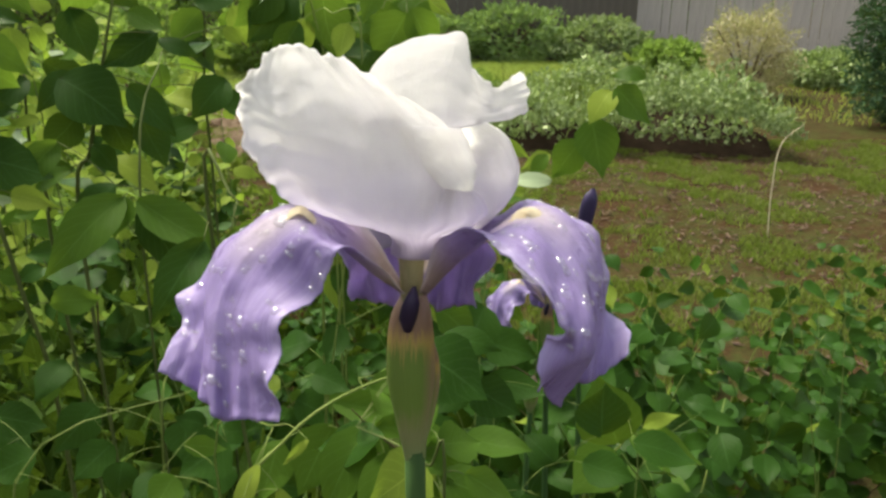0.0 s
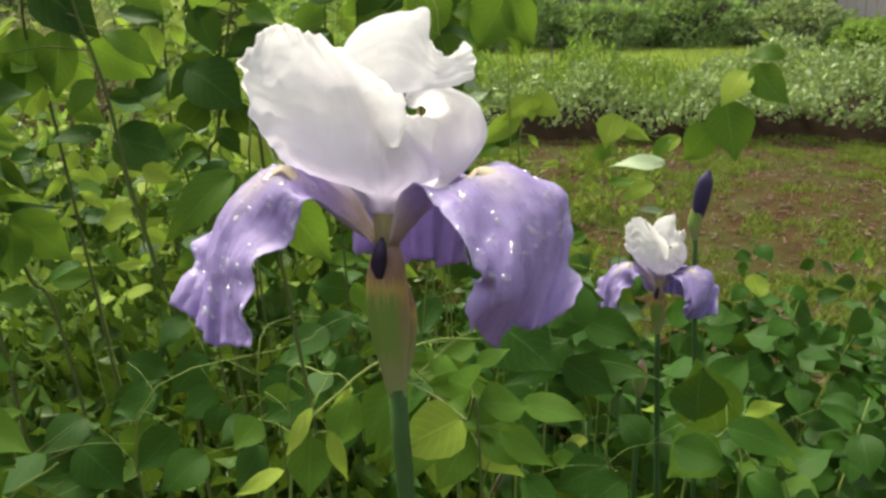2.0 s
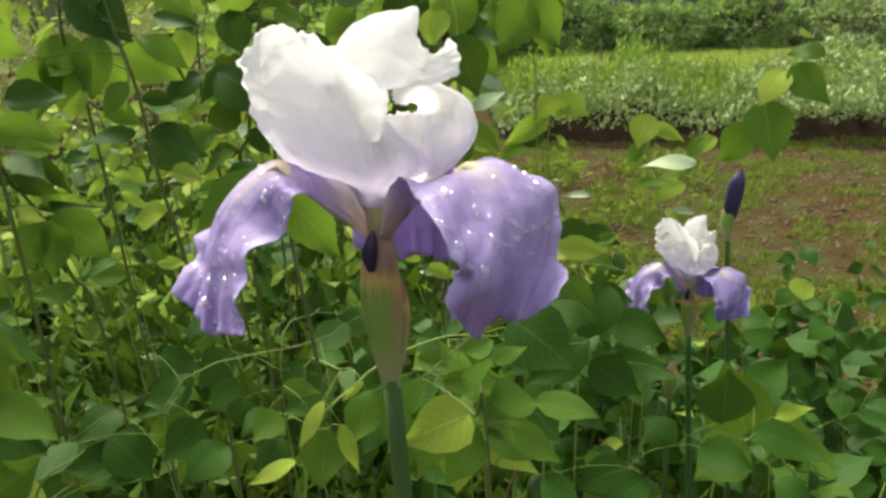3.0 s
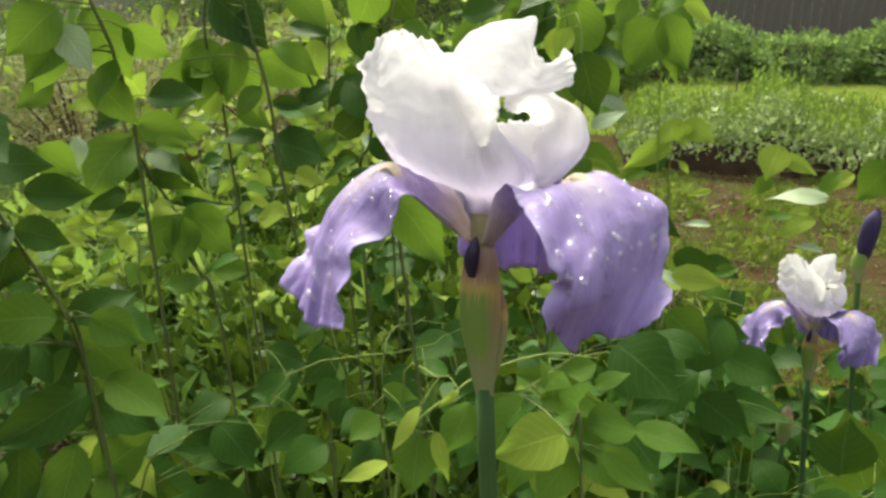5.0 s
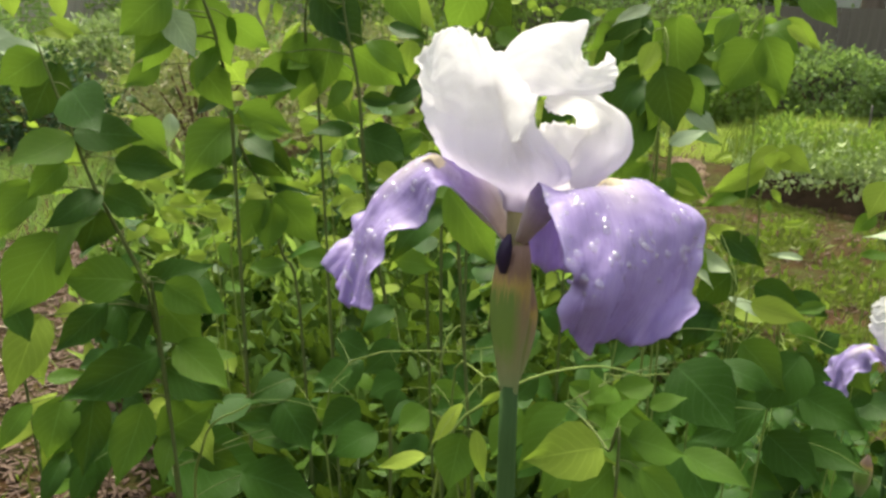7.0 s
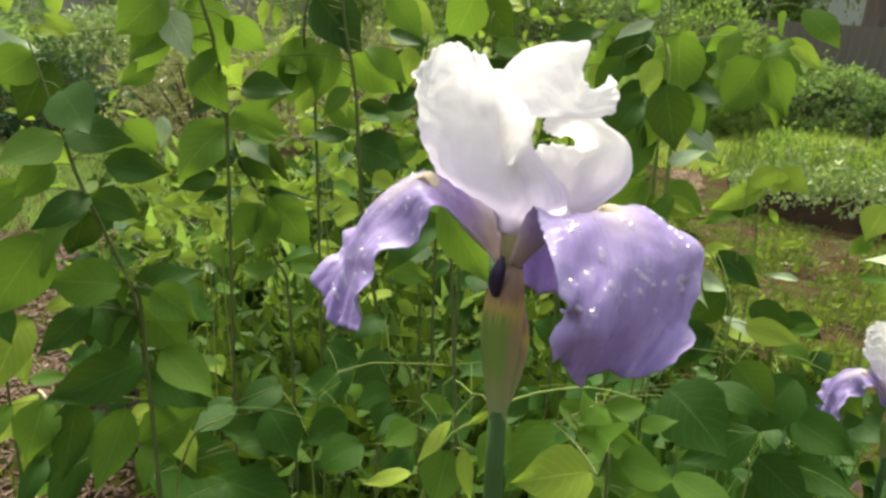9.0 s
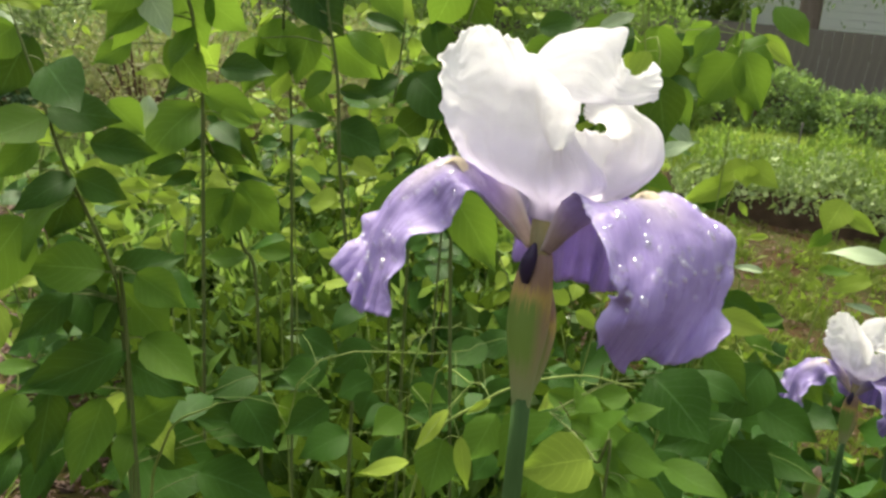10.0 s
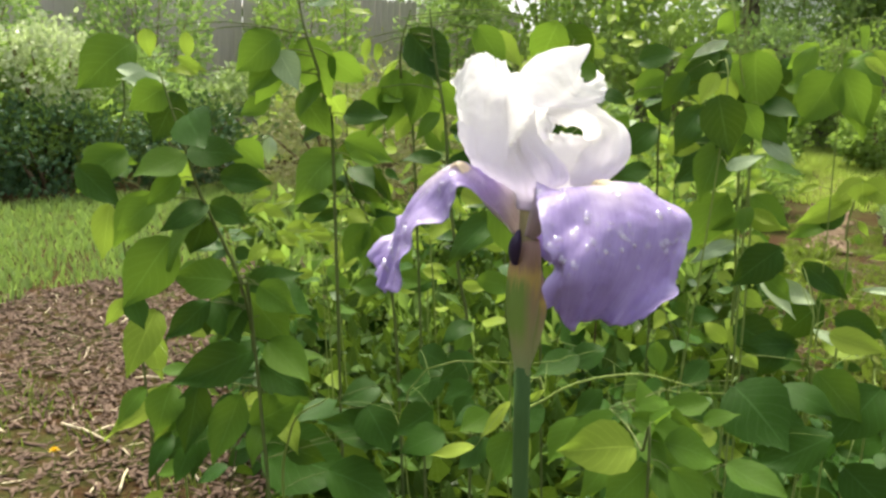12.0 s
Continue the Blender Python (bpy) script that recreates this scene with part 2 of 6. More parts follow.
def spathe_material():
    """Papery bract: green belly, tan and brown upper part with dry streaks."""
    m = Mat("papery_spathe", 0.6, 0.3)
    u, v = uv_axes(m)
    streak = m.noise(9, 4, 0.6, m.coord("UV"), (0.5, 5, 1))
    x = m.math("ADD", u, m.math("MULTIPLY", m.math("SUBTRACT", streak, 0.5), 0.30))
    along = m.ramp(x, [(0.06, (0.24, 0.30, 0.12)), (0.28, (0.29, 0.30, 0.13)), (0.55, (0.36, 0.28, 0.15)), (0.66, (0.56, 0.42, 0.12)), (0.75, (0.34, 0.22, 0.14)), (0.95, (0.44, 0.31, 0.24))])
    side = m.math("ABSOLUTE", m.math("SUBTRACT", v, 0.70))
    belly = m.math("MULTIPLY", m.ramp(side, [(0.13, (1, 1, 1)), (0.22, (0, 0, 0))]),
                   m.ramp(x, [(0.22, (0, 0, 0)), (0.36, (1, 1, 1)), (0.60, (1, 1, 1)), (0.68, (0, 0, 0))]))
    col = m.mix(belly, along, (0.19, 0.30, 0.06))
    m.color(col)
    m.bump(streak, 0.4, 0.0012)
    m.thin(col, 0.15)
    return m.m


M_STANDARD = standard_material()
M_FALL = fall_material()
M_SPATHE = spathe_material()
M_BEARD = simple("cream_beard", [(0.3, (0.70, 0.60, 0.42)), (0.7, (0.78, 0.70, 0.54))], 200, 0.7, 0.2, 0.0004, None, 0.3)
M_BEARD_TIP = simple("yellow_beard", [(0.3, (0.84, 0.62, 0.26)), (0.7, (0.90, 0.74, 0.42))], 200, 0.7, 0.2, 0.0004, None, 0.3)


# ---- builders ----
def mesh_of(name, verts, faces, mat, uvs=None, smooth=True):
    me = bpy.data.meshes.new(name)
    me.from_pydata([tuple(v) for v in verts], [], [tuple(f) for f in faces])
    if uvs is not None:
        layer = me.uv_layers.new(name="UVMap")
        idx = np.empty(len(me.loops), dtype=np.int32)
        me.loops.foreach_get("vertex_index", idx)
        layer.data.foreach_set("uv", np.asarray(uvs, dtype=np.float32)[idx].ravel())
    if smooth:
        me.polygons.foreach_set("use_smooth", np.ones(len(me.polygons), dtype=bool))
    me.materials.append(mat)
    me.update()
    return me


def thing(name, loc, label, category, group="", kind=""):
    ob = new(name)
    ob.location = loc
    ob.empty_display_size = 0.05
    return tagged(ob, label, category, group, kind)


def under(name, mesh, parent, local=None, label=""):
    """Links a mesh as one part of a thing; local: its pose in the thing's own space."""
    ob = new(name, mesh)
    ob.parent = parent
    if local is not None:
        ob.matrix_basis = local
    if label:
        tagged(ob, label)
    return ob


def catmull(pts, n):
    """n + 1 points along a smooth line through pts."""
    p = [Vector(q) for q in pts]
    p = [2 * p[0] - p[1]] + p + [2 * p[-1] - p[-2]]
    out = []
    for i in range(n + 1):
        s = i / n * (len(p) - 3)
        k = min(int(s), len(p) - 4)
        f = s - k
        a, b, c, d = p[k:k + 4]
        out.append(0.5 * (2 * b + (c - a) * f + (2 * a - 5 * b + 4 * c - d) * f * f + (3 * b - a - 3 * c + d) * f ** 3))
    return out


def tube_mesh(name, pts, radii, mat, sides=7, n=14):
    """A round, tapering stem through pts."""
    line = catmull(pts, n) if len(pts) > 2 else [Vector(pts[0]).lerp(Vector(pts[-1]), i / n) for i in range(n + 1)]
    rr = np.interp(np.linspace(0, 1, n + 1), np.linspace(0, 1, len(radii)), radii)
    verts, faces, uvs = [], [], []
    for i, c in enumerate(line):
        ahead = (line[min(i + 1, n)] - line[max(i - 1, 0)]).normalized()
        side = ahead.cross(Vector((0.31, 0.95, 0.05)))
        side = side.normalized() if side.length > 1e-4 else Vector((1, 0, 0))
        up = side.cross(ahead)
        for k in range(sides):
            a = 2 * math.pi * k / sides
            verts.append(c + (side * math.cos(a) + up * math.sin(a)) * rr[i])
            uvs.append((i / n, k / sides))
    for i in range(n):
        for k in range(sides):
            faces.append((i * sides + k, i * sides + (k + 1) % sides, (i + 1) * sides + (k + 1) % sides, (i + 1) * sides + k))
    faces.append(tuple(range(sides))[::-1])
    faces.append(tuple(n * sides + k for k in range(sides)))
    return mesh_of(name, verts, faces, mat, uvs)


# ---- leaves ----
def leaf_mesh(name, mat, shape, fold, droop, wave, seed):
    """One pointed leaf, one unit long and wide, creased along its midrib; 50 triangles at most."""
    rnd = random.Random(seed)
    n = 6
    verts, uvs, faces = [], [], []
    bend = rnd.uniform(-0.07, 0.07)
    for i in range(n + 1):
        u = (0, .07, .24, .44, .65, .85, 1)[i]
        half = 0.53 * math.sin(math.pi * u ** shape) ** 0.8 * (1 - 0.38 * u ** 2) * (0.78 if i == 5 else 1) if 0 < i < n else (0.03, 0.004)[i == n]
        z = -droop * u * u + 0.04 * math.sin(5 * u + seed)
        for k in range(5):
            v = (k - 2) / 2
            lift = wave * abs(v) * math.sin(6 * u + seed + (2.3 if v > 0 else 0)) + rnd.uniform(-0.010, 0.010) * abs(v)
            verts.append((v * half + bend * u * u, u - 0.02 * abs(v) + rnd.uniform(-0.008, 0.008) * (0 < i < n), z + fold * abs(v * half) ** 0.75 + lift))
            uvs.append((u, k / 4))
    for i in range(n):
        for k in range(4):
            a = i * 5 + k
            faces.append((a, a + 1, a + 6, a + 5))
    return mesh_of(name, verts, faces, mat, uvs)


def leaf_set(name, mat, shape=0.78):
    return [leaf_mesh(name, mat, shape + 0.05 * (i % 3), 0.03 + 0.035 * (i % 4), 0.06 + 0.07 * (i % 3), 0.025 + 0.014 * (i % 3), i) for i in range(8)]


LEAVES = leaf_set("leaf", M_LEAF)
DEEP_SHADED = leaf_set("leaf", M_LEAF_DEEP_SHADED)
YOUNG = leaf_set("leaf", M_LEAF_YOUNG, 0.74)
PALE_SHEEN = leaf_set("leaf", M_LEAF_PALE_SHEEN, 0.75)
# Heart-shaped leaves for the low vines, in the shade-darkened colour.
HEART = leaf_set("leaf", M_LEAF_DEEP_SHADED, 0.62)


def leaf_pose(base, ahead, facing, length, width):
    """The pose of a unit leaf from base along ahead, with its upper face turned towards facing."""
    y = Vector(ahead).normalized()
    x = y.cross(Vector(facing))
    x = x.normalized() if x.length > 1e-3 else y.orthogonal().normalized()
    z = x.cross(y)
    m = Matrix.Identity(4)
    for r in range(3):
        m[r][0], m[r][1], m[r][2], m[r][3] = x[r] * width, y[r] * length, z[r] * length, base[r]
    return m


def cane(name, pts, radius, mat, rnd, label, category, group, leaves, count, size, start=0.25, pairs=True, young=0.2, up=0.6, width=0.62, deep=0.2):
    """A stem through pts with stalked leaves in pairs along it. One thing; each leaf is a part."""
    base = Vector(pts[0])
    plant = thing(name, base, label, category, group)
    local = [Vector(p) - base for p in pts]
    under("stem", tube_mesh("stem", local, [radius, radius * 0.8, radius * 0.35], mat, 5, 10), plant)
    line = catmull(local, 40)
    turn = rnd.uniform(0, 6.28)
    k = 0
    while k < count:
        f = start + (1 - start) * (k + rnd.uniform(0, 0.6)) / count
        i = min(39, int(f * 40))
        at, ahead = line[i], (line[i + 1] - line[i]).normalized()
        turn += 1.57 if pairs else 2.4
        for s in ((0, math.pi) if pairs else (0,)):
            a = turn + s + rnd.uniform(-0.35, 0.35)
            out = Vector((math.cos(a), math.sin(a), 0))
            out = (out + ahead * rnd.uniform(0.0, 0.5) + Vector((0, 0, rnd.uniform(-1.0, 0.15)))).normalized()
            ln = size * rnd.uniform(0.55, 1.25) * (1.0 - 0.45 * max(0, f - 0.75) / 0.25)
            pick = rnd.random()
            tip_young = young + (0 if f < 0.85 else 0.35 if young > 0.05 else 0.07)
            # Pale leaves paint wet glints; deep ones carry shade in their colour.
            kit = YOUNG if pick < tip_young else PALE_SHEEN if young > 0.05 and pick < tip_young + 0.03 else DEEP_SHADED if pick > 1 - deep else leaves
            facing = Vector((rnd.uniform(-0.5, 0.8), rnd.uniform(-1.5, -0.1), up * rnd.uniform(0.4, 1.5)))
            stalk = out * ln * 0.18 + Vector((0, 0, 0.003))
            under("leaf", rnd.choice(kit), plant, leaf_pose(at + stalk, out, facing, ln, ln * width * rnd.uniform(0.85, 1.15)))
            k += 1
    return plant


# ---- the iris ----
def petal_mesh(name, ribs, mat, seed, ruffle, crimp, margins="lre", nu=48, nv=36, wave=5.0, crease=0.0014, crinkle=0.0, from_u=0.0, pleat=0.0, rays=0.0, flute=0.0, scallop=0.0, turned=False):
    """A thin petal lofted through ribs (left edge, middle, right edge), with a frilled margin."""
    lines = [catmull([r[k] for r in ribs], nu) for k in range(len(ribs[0]))]
    grid = []
    for i in range(nu + 1):
        if len(lines) == 3:
            a, b, c = (ln[i] for ln in lines)
            vs = [2 * j / nv - 1 for j in range(nv + 1)]
            grid.append([a * (v * (v - 1) / 2) + b * (1 - v * v) + c * (v * (v + 1) / 2) for v in vs])
        else:
            grid.append(catmull([ln[i] for ln in lines], nv))
    verts, uvs, faces = [], [], []
    for i in range(nu + 1):
        u = i / nu
        for j in range(nv + 1):
            v = 2 * j / nv - 1
            du = grid[min(i + 1, nu)][j] - grid[max(i - 1, 0)][j]
            dv = grid[i][min(j + 1, nv)] - grid[i][max(j - 1, 0)]
            nrm = du.cross(dv)
            nrm = nrm.normalized() if nrm.length > 1e-12 else Vector((0, 0, 1))
            w = 0.0
            if "l" in margins:
                w = max(w, (max(0, -v)) ** 3)
            if "r" in margins:
                w = max(w, (max(0, v)) ** 3)
            if "e" in margins:
                w = max(w, max(0, (u - 0.6) / 0.4) ** 3)
            if "s" in margins:
                w = max(w, max(0, (0.4 - u) / 0.4) ** 3)
            w *= min(1, u * 3) if "s" not in margins else 1
            if crinkle:
                side = max(0, -v) ** 1.3 * min(1, u * 3) if u < 0.85 else max(0, min(1, (u - 0.85) * 8), -v)
            ph = wave * 2 * math.pi * u if abs(v) >= u - 0.2 else wave * 3.1 * v
            p = grid[i][j]
            nz = noise.noise(p * 55 + Vector((seed, 0, 0)))
            big = math.sin(ph + seed * 1.7 + 2.5 * v) + 0.9 * nz
            fine = 1.6 * noise.noise(p * 210 + Vector((seed, 3, 0)))
            fold = (noise.noise(Vector((v * 2.3 + seed, u * 2.6, seed))) + 0.5 * noise.noise(Vector((v * 5 + seed, u * 7.0, seed + 4))) + 0.16 * noise.noise(Vector((v * 14 + seed, u * 9, seed)))) * min(1, u * 2)
            p = p + nrm * (ruffle * w * big + crimp * w * fine + crease * fold + 0.0004 * noise.noise(p * 160))
            if crinkle:
                run = (u * 30 if u < 0.85 else v * 22) + 5 * noise.noise(Vector((u * 3, v * 3, seed)))
                p = p + nrm * crinkle * side * (math.sin(run * 1.3) + 0.6 * math.sin(run * 2.9 + 1))
            edge_in = 1.8 * crimp * w * noise.noise(p * 420 + Vector((0, seed, 7)))
            if abs(v) > 0.9:
                p = p - dv.normalized() * edge_in * (1 if v > 0 else -1)
            if u > 0.95:
                p = p - du.normalized() * edge_in
            if pleat:
                p = p + nrm * pleat * min(1, u * 2.5) * (noise.noise(Vector((v * 5.5 + seed, u * 1.2, 3))) + 0.7 * noise.noise(Vector((v * 11, u * 2.0 + seed, 5))))
            if scallop:
                lobes = math.sin(20 * u + seed * 2.1 + (0 if v > 0 else 1.9)) + 0.6 * noise.noise(Vector((u * 9, v, seed)))
                rim = abs(v) ** 4 * min(1, 2.2 * max(0, u - 0.3)) * (1 if v > 0 else 0.4)
                p = p + dv.normalized() * (scallop * rim * lobes * (1 if v > 0 else -1)) + nrm * (scallop * rim * math.sin(14 * u + seed + 2))
                p = p + du.normalized() * 0.45 * scallop * max(0, (u - 0.8) / 0.2) ** 2 * math.sin(8 * v + seed)
            if flute:
                p = p + nrm * flute * max(0, u - 0.35) ** 1.5 * math.sin(8.5 * v + seed + 1.5 * noise.noise(Vector((u * 2, v * 2, seed))))
            if rays:
                fan = 26 * v + 4 * noise.noise(Vector((u * 2.2, v * 1.5, seed + 9)))
                across = 30 * u + 5 * noise.noise(Vector((v * 3, u * 2, seed + 2)))
                tip, side_w = max(0, u - 0.45) / 0.55, abs(v) ** 4
                p = p + nrm * rays * (tip * math.sin(fan * 1.6) * (0.6 + nz) + side_w * min(1, 2 * u) * math.sin(across * 1.9))
            verts.append(p)
            along, across_uv = (j / nv, u) if turned else (u, j / nv)
            uvs.append((from_u + along * (1 - from_u), across_uv))
    for i in range(nu):
        for j in range(nv):
            a = i * (nv + 1) + j
            faces.append((a, a + 1, a + nv + 2, a + nv + 1))
    return mesh_of(name, verts, faces, mat, uvs)


def placed(ribs, m):
    return [tuple(m @ Vector(p) for p in rib) for rib in ribs]


FALL_A = [((-.002, .000, 1.003), (-.003, .0045, 1.002), (-.004, .007, 1.001), (-.004, .0095, 1.002), (-.004, .014, 1.003)),
          ((-.012, -.008, 1.018), (-.014, -.001, 1.012), (-.016, .005, 1.013), (-.018, .011, 1.017), (-.019, .017, 1.023)),
          ((-.0225, -.017, 1.0225), (-.030, -.008, 1.0265), (-.036, .001, 1.030), (-.040, .011, 1.0295), (-.042, .018, 1.0265)),
          ((-.0265, -.0135, 1.0085), (-.041, -.010, 1.0160), (-.053, -.004, 1.0185), (-.0605, .009, 1.0185), (-.0625, .019, 1.0150)),
          ((-.0375, -.025, 1.003), (-.050, -.018, 1.001), (-.061, -.011, 1.003), (-.068, .001, 1.003), (-.0770, .007, 1.0000)),
          ((-.0398, -.034, .990), (-.050, -.022, .987), (-.061, -.019, .988), (-.067, -.008, .991), (-.0765, -.003, .9915)),
          ((-.0395, -.0375, .976), (-.0500, -.029, .971), (-.060, -.028, .9725), (-.067, -.020, .977), (-.0790, -.0178, .9815))]
FALL_B = [((.003, .002, 1.003), (.004, .0045, 1.002), (.005, .006, 1.001), (.005, .0085, 1.002), (.005, .013, 1.003)),
          ((.0105, -.0025, 1.0240), (.015, .000, 1.017), (.019, .004, 1.016), (.021, .011, 1.019), (.022, .018, 1.023)),
          ((.0270, -.024, 1.0285), (.033, -.011, 1.0290), (.0385, .005, 1.0300), (.044, .019, 1.0295), (.0465, .032, 1.026)),
          ((.0438, -.041, 1.0105), (.0465, -.024, 1.0165), (.055, -.006, 1.0190), (.061, .014, 1.017), (.0640, .029, 1.0135)),
          ((.0415, -.032, 1.0010), (.0515, -.036, 1.0000), (.0590, -.016, 1.000), (.064, .004, .999), (.0710, .021, .9985)),
          ((.0390, -.0305, .9860), (.0435, -.027, .9805), (.0490, -.0160, .9775), (.060, -.009, .9785), (.0725, -.0060, .9820))]
FALL_C = [((-.003, .012, 1.003), (.000, .013, 1.001), (.003, .012, 1.003)),
          ((-.010, .028, 1.021), (.001, .028, 1.020), (.012, .028, 1.021)),
          ((-.021, .042, 1.022), (.002, .046, 1.027), (.024, .042, 1.022)),
          ((-.029, .044, 1.006), (.003, .058, 1.012), (.028, .048, 1.004)),
          ((-.025, .045, .983), (.002, .058, .976), (.024, .048, .980))]
STAND_A = [((-.007, .009, 1.014), (-.004, .005, 1.014), (-.001, .003, 1.014), (.003, .003, 1.014), (.006, .004, 1.014), (.009, .006, 1.014), (.011, .009, 1.014)),
           ((-.009, .010, 1.0215), (-.006, .004, 1.0215), (-.003, .002, 1.0215), (.001, .001, 1.0215), (.005, .002, 1.0215), (.008, .004, 1.0215), (.010, .007, 1.0220)),
           ((-.036, .019, 1.0265), (-.025, .007, 1.0275), (-.012, -.002, 1.0275), (.000, -.005, 1.0275), (.011, -.004, 1.0285), (.019, -.003, 1.0290), (.0235, .002, 1.0290)),
           ((-.050, .024, 1.034), (-.034, .005, 1.034), (-.016, -.007, 1.034), (.001, -.010, 1.034), (.011, -.011, 1.036), (.0185, -.006, 1.0362), (.0240, .001, 1.0350)),
           ((-.058, .025, 1.044), (-.039, .006, 1.042), (-.018, -.007, 1.042), (.001, -.012, 1.042), (.0125, -.019, 1.0440), (.0150, -.011, 1.0440), (.0190, -.001, 1.0415)),
           ((-.0600, .026, 1.0535), (-.042, .008, 1.053), (-.020, -.005, 1.053), (.000, -.010, 1.052), (.0120, -.018, 1.0530), (.0110, -.010, 1.0510), (.0100, -.002, 1.0480)),
           ((-.0590, .023, 1.0615), (-.0445, .009, 1.0625), (-.024, -.002, 1.0625), (-.005, -.0065, 1.0610), (.0110, -.012, 1.0595), (.0090, -.007, 1.0570), (.0080, -.002, 1.0540)),
           ((-.0575, .019, 1.067), (-.0455, .013, 1.072), (-.030, .006, 1.072), (-.013, .003, 1.069), (.000, .000, 1.066), (.004, .001, 1.063), (.006, .004, 1.060)),
           ((-.0540, .019, 1.072), (-.0465, .019, 1.079), (-.037, .019, 1.081), (-.027, .015, 1.078), (-.016, .014, 1.072), (-.011, .015, 1.069), (-.007, .016, 1.067))]
STAND_B = [((-.018, .009, 1.060), (-.018, .014, 1.067), (-.016, .016, 1.071)),
           ((-.006, -.001, 1.058), (-.006, .006, 1.072), (-.007, .018, 1.081)),
           ((.008, -.008, 1.059), (.010, .007, 1.076), (.014, .025, 1.086)),
           ((.018, -.006, 1.060), (.019, .006, 1.068), (.0190, .013, 1.0755)),
           ((.0225, .000, 1.060), (.024, .004, 1.0655), (.0245, .006, 1.0715)),
           ((.0300, .003, 1.061), (.030, .007, 1.0665), (.0290, .010, 1.0715)),
           ((.0350, .004, 1.0625), (.0366, .006, 1.0685), (.0335, .003, 1.0755))]
STAND_C = [((.007, .012, 1.014), (.011, .014, 1.014), (.011, .020, 1.014)),
           ((.021, .008, 1.0245), (.028, .016, 1.0265), (.023, .032, 1.026)),
           ((.019, .011, 1.0320), (.0355, .021, 1.036), (.027, .042, 1.036)),
           ((.014, .023, 1.0390), (.0345, .026, 1.0445), (.026, .045, 1.045)),
           ((.0110, .032, 1.0435), (.0300, .029, 1.0515), (.022, .044, 1.051)),
           ((.0130, .027, 1.0490), (.0230, .028, 1.0555), (.019, .037, 1.0555)),
           ((.0122, .0165, 1.0512), (.0175, .022, 1.0580), (.0175, .031, 1.0605)),
           ((.0130, .006, 1.0530), (.0150, .012, 1.0610), (.013, .024, 1.066)),
           ((.0130, -.002, 1.0550), (.0120, .003, 1.0620), (.008, .016, 1.068))]
# the reflexed tongue at the front margin of the first standard
STAND_LIP = [((.0010, -.0105, 1.0605), (.0095, -.0140, 1.0606), (.0150, -.0110, 1.0600)),
             ((.0020, -.0122, 1.0560), (.0140, -.0205, 1.0565), (.0178, -.0185, 1.0560)),
             ((.0040, -.0142, 1.0500), (.0160, -.0265, 1.0510), (.0190, -.0245, 1.0515)),
             ((.0095, -.0185, 1.0440), (.0170, -.0305, 1.0455), (.0186, -.0285, 1.0468))]
STYLE_ARM = [((.003, .008, 1.016), (.007, .010, 1.016), (.010, .014, 1.016)),
             ((.008, .006, 1.028), (.016, .011, 1.028), (.026, .024, 1.027)),
             ((.006, .012, 1.038), (.0135, .017, 1.039), (.0240, .028, 1.037)),
             ((.001, .015, 1.0430), (.0095, .0195, 1.0475), (.0195, .033, 1.0430))]
# the third standard, low at the back
STAND_B_FOOT = [((-.012, .018, 1.012), (-.006, .024, 1.012), (.002, .024, 1.012)),
                ((-.030, .032, 1.030), (-.016, .038, 1.030), (-.001, .034, 1.029)),
                ((-.034, .036, 1.044), (-.020, .042, 1.044), (-.0075, .030, 1.0420)),
                ((-.034, .034, 1.056), (-.022, .042, 1.056), (-.0130, .043, 1.0490)),
                ((-.028, .026, 1.068), (-.018, .034, 1.067), (-.0120, .040, 1.0600))]


def beard(parent, pts, seed, scale):
    """A soft raised strip of short fuzz along the middle of a fall; golden towards the throat."""
    rnd = random.Random(seed)
    line = catmull(pts, 30)
    for lo, hi, mat, label, count in ((9, 30, M_BEARD, "cream fuzzy beard", 300), (0, 10, M_BEARD_TIP, "golden fuzzy beard", 120)):
        verts, faces, n, sides = [], [], hi - lo, 12
        half = lambda i: 0.0048 * scale * max(0.03, math.sin(math.pi * min(0.98, 0.03 + i / 32))) ** 0.7
        for i in range(lo, hi + 1):
            w = half(i)
            along = (line[min(i + 1, 30)] - line[max(i - 1, 0)]).normalized()
            side = along.cross(Vector((0, 0, 1))).normalized()
            up = side.cross(along)
            for k in range(sides + 1):
                a = math.pi * k / sides
                bulge = 1 + 0.15 * noise.noise(Vector((i * 0.5, k * 0.6, seed)))
                verts.append(line[i] + side * math.cos(a) * w + up * (math.sin(a) * w * 0.22 * bulge - 0.0004 * scale))
        for i in range(n):
            for k in range(sides):
                q = i * (sides + 1) + k
                faces.append((q, q + 1, q + sides + 2, q + sides + 1))
        for _ in range(count):
            c = rnd.choice(verts[: (n + 1) * (sides + 1)])
            up = Vector((rnd.uniform(-0.9, 0.9), rnd.uniform(-0.9, 0.9), 1)).normalized() * rnd.uniform(0.0002, 0.0005) * scale
            s = up.orthogonal().normalized() * 0.00035 * scale
            t = s.cross(up).normalized() * 0.00035 * scale
            k = len(verts)
            verts += [c + s, c - s * 0.5 + t, c - s * 0.5 - t, c + up]
            faces += [(k, k + 1, k + 3), (k + 1, k + 2, k + 3), (k + 2, k, k + 3)]
        under("beard", mesh_of("beard", verts, faces, mat), parent, None, label)


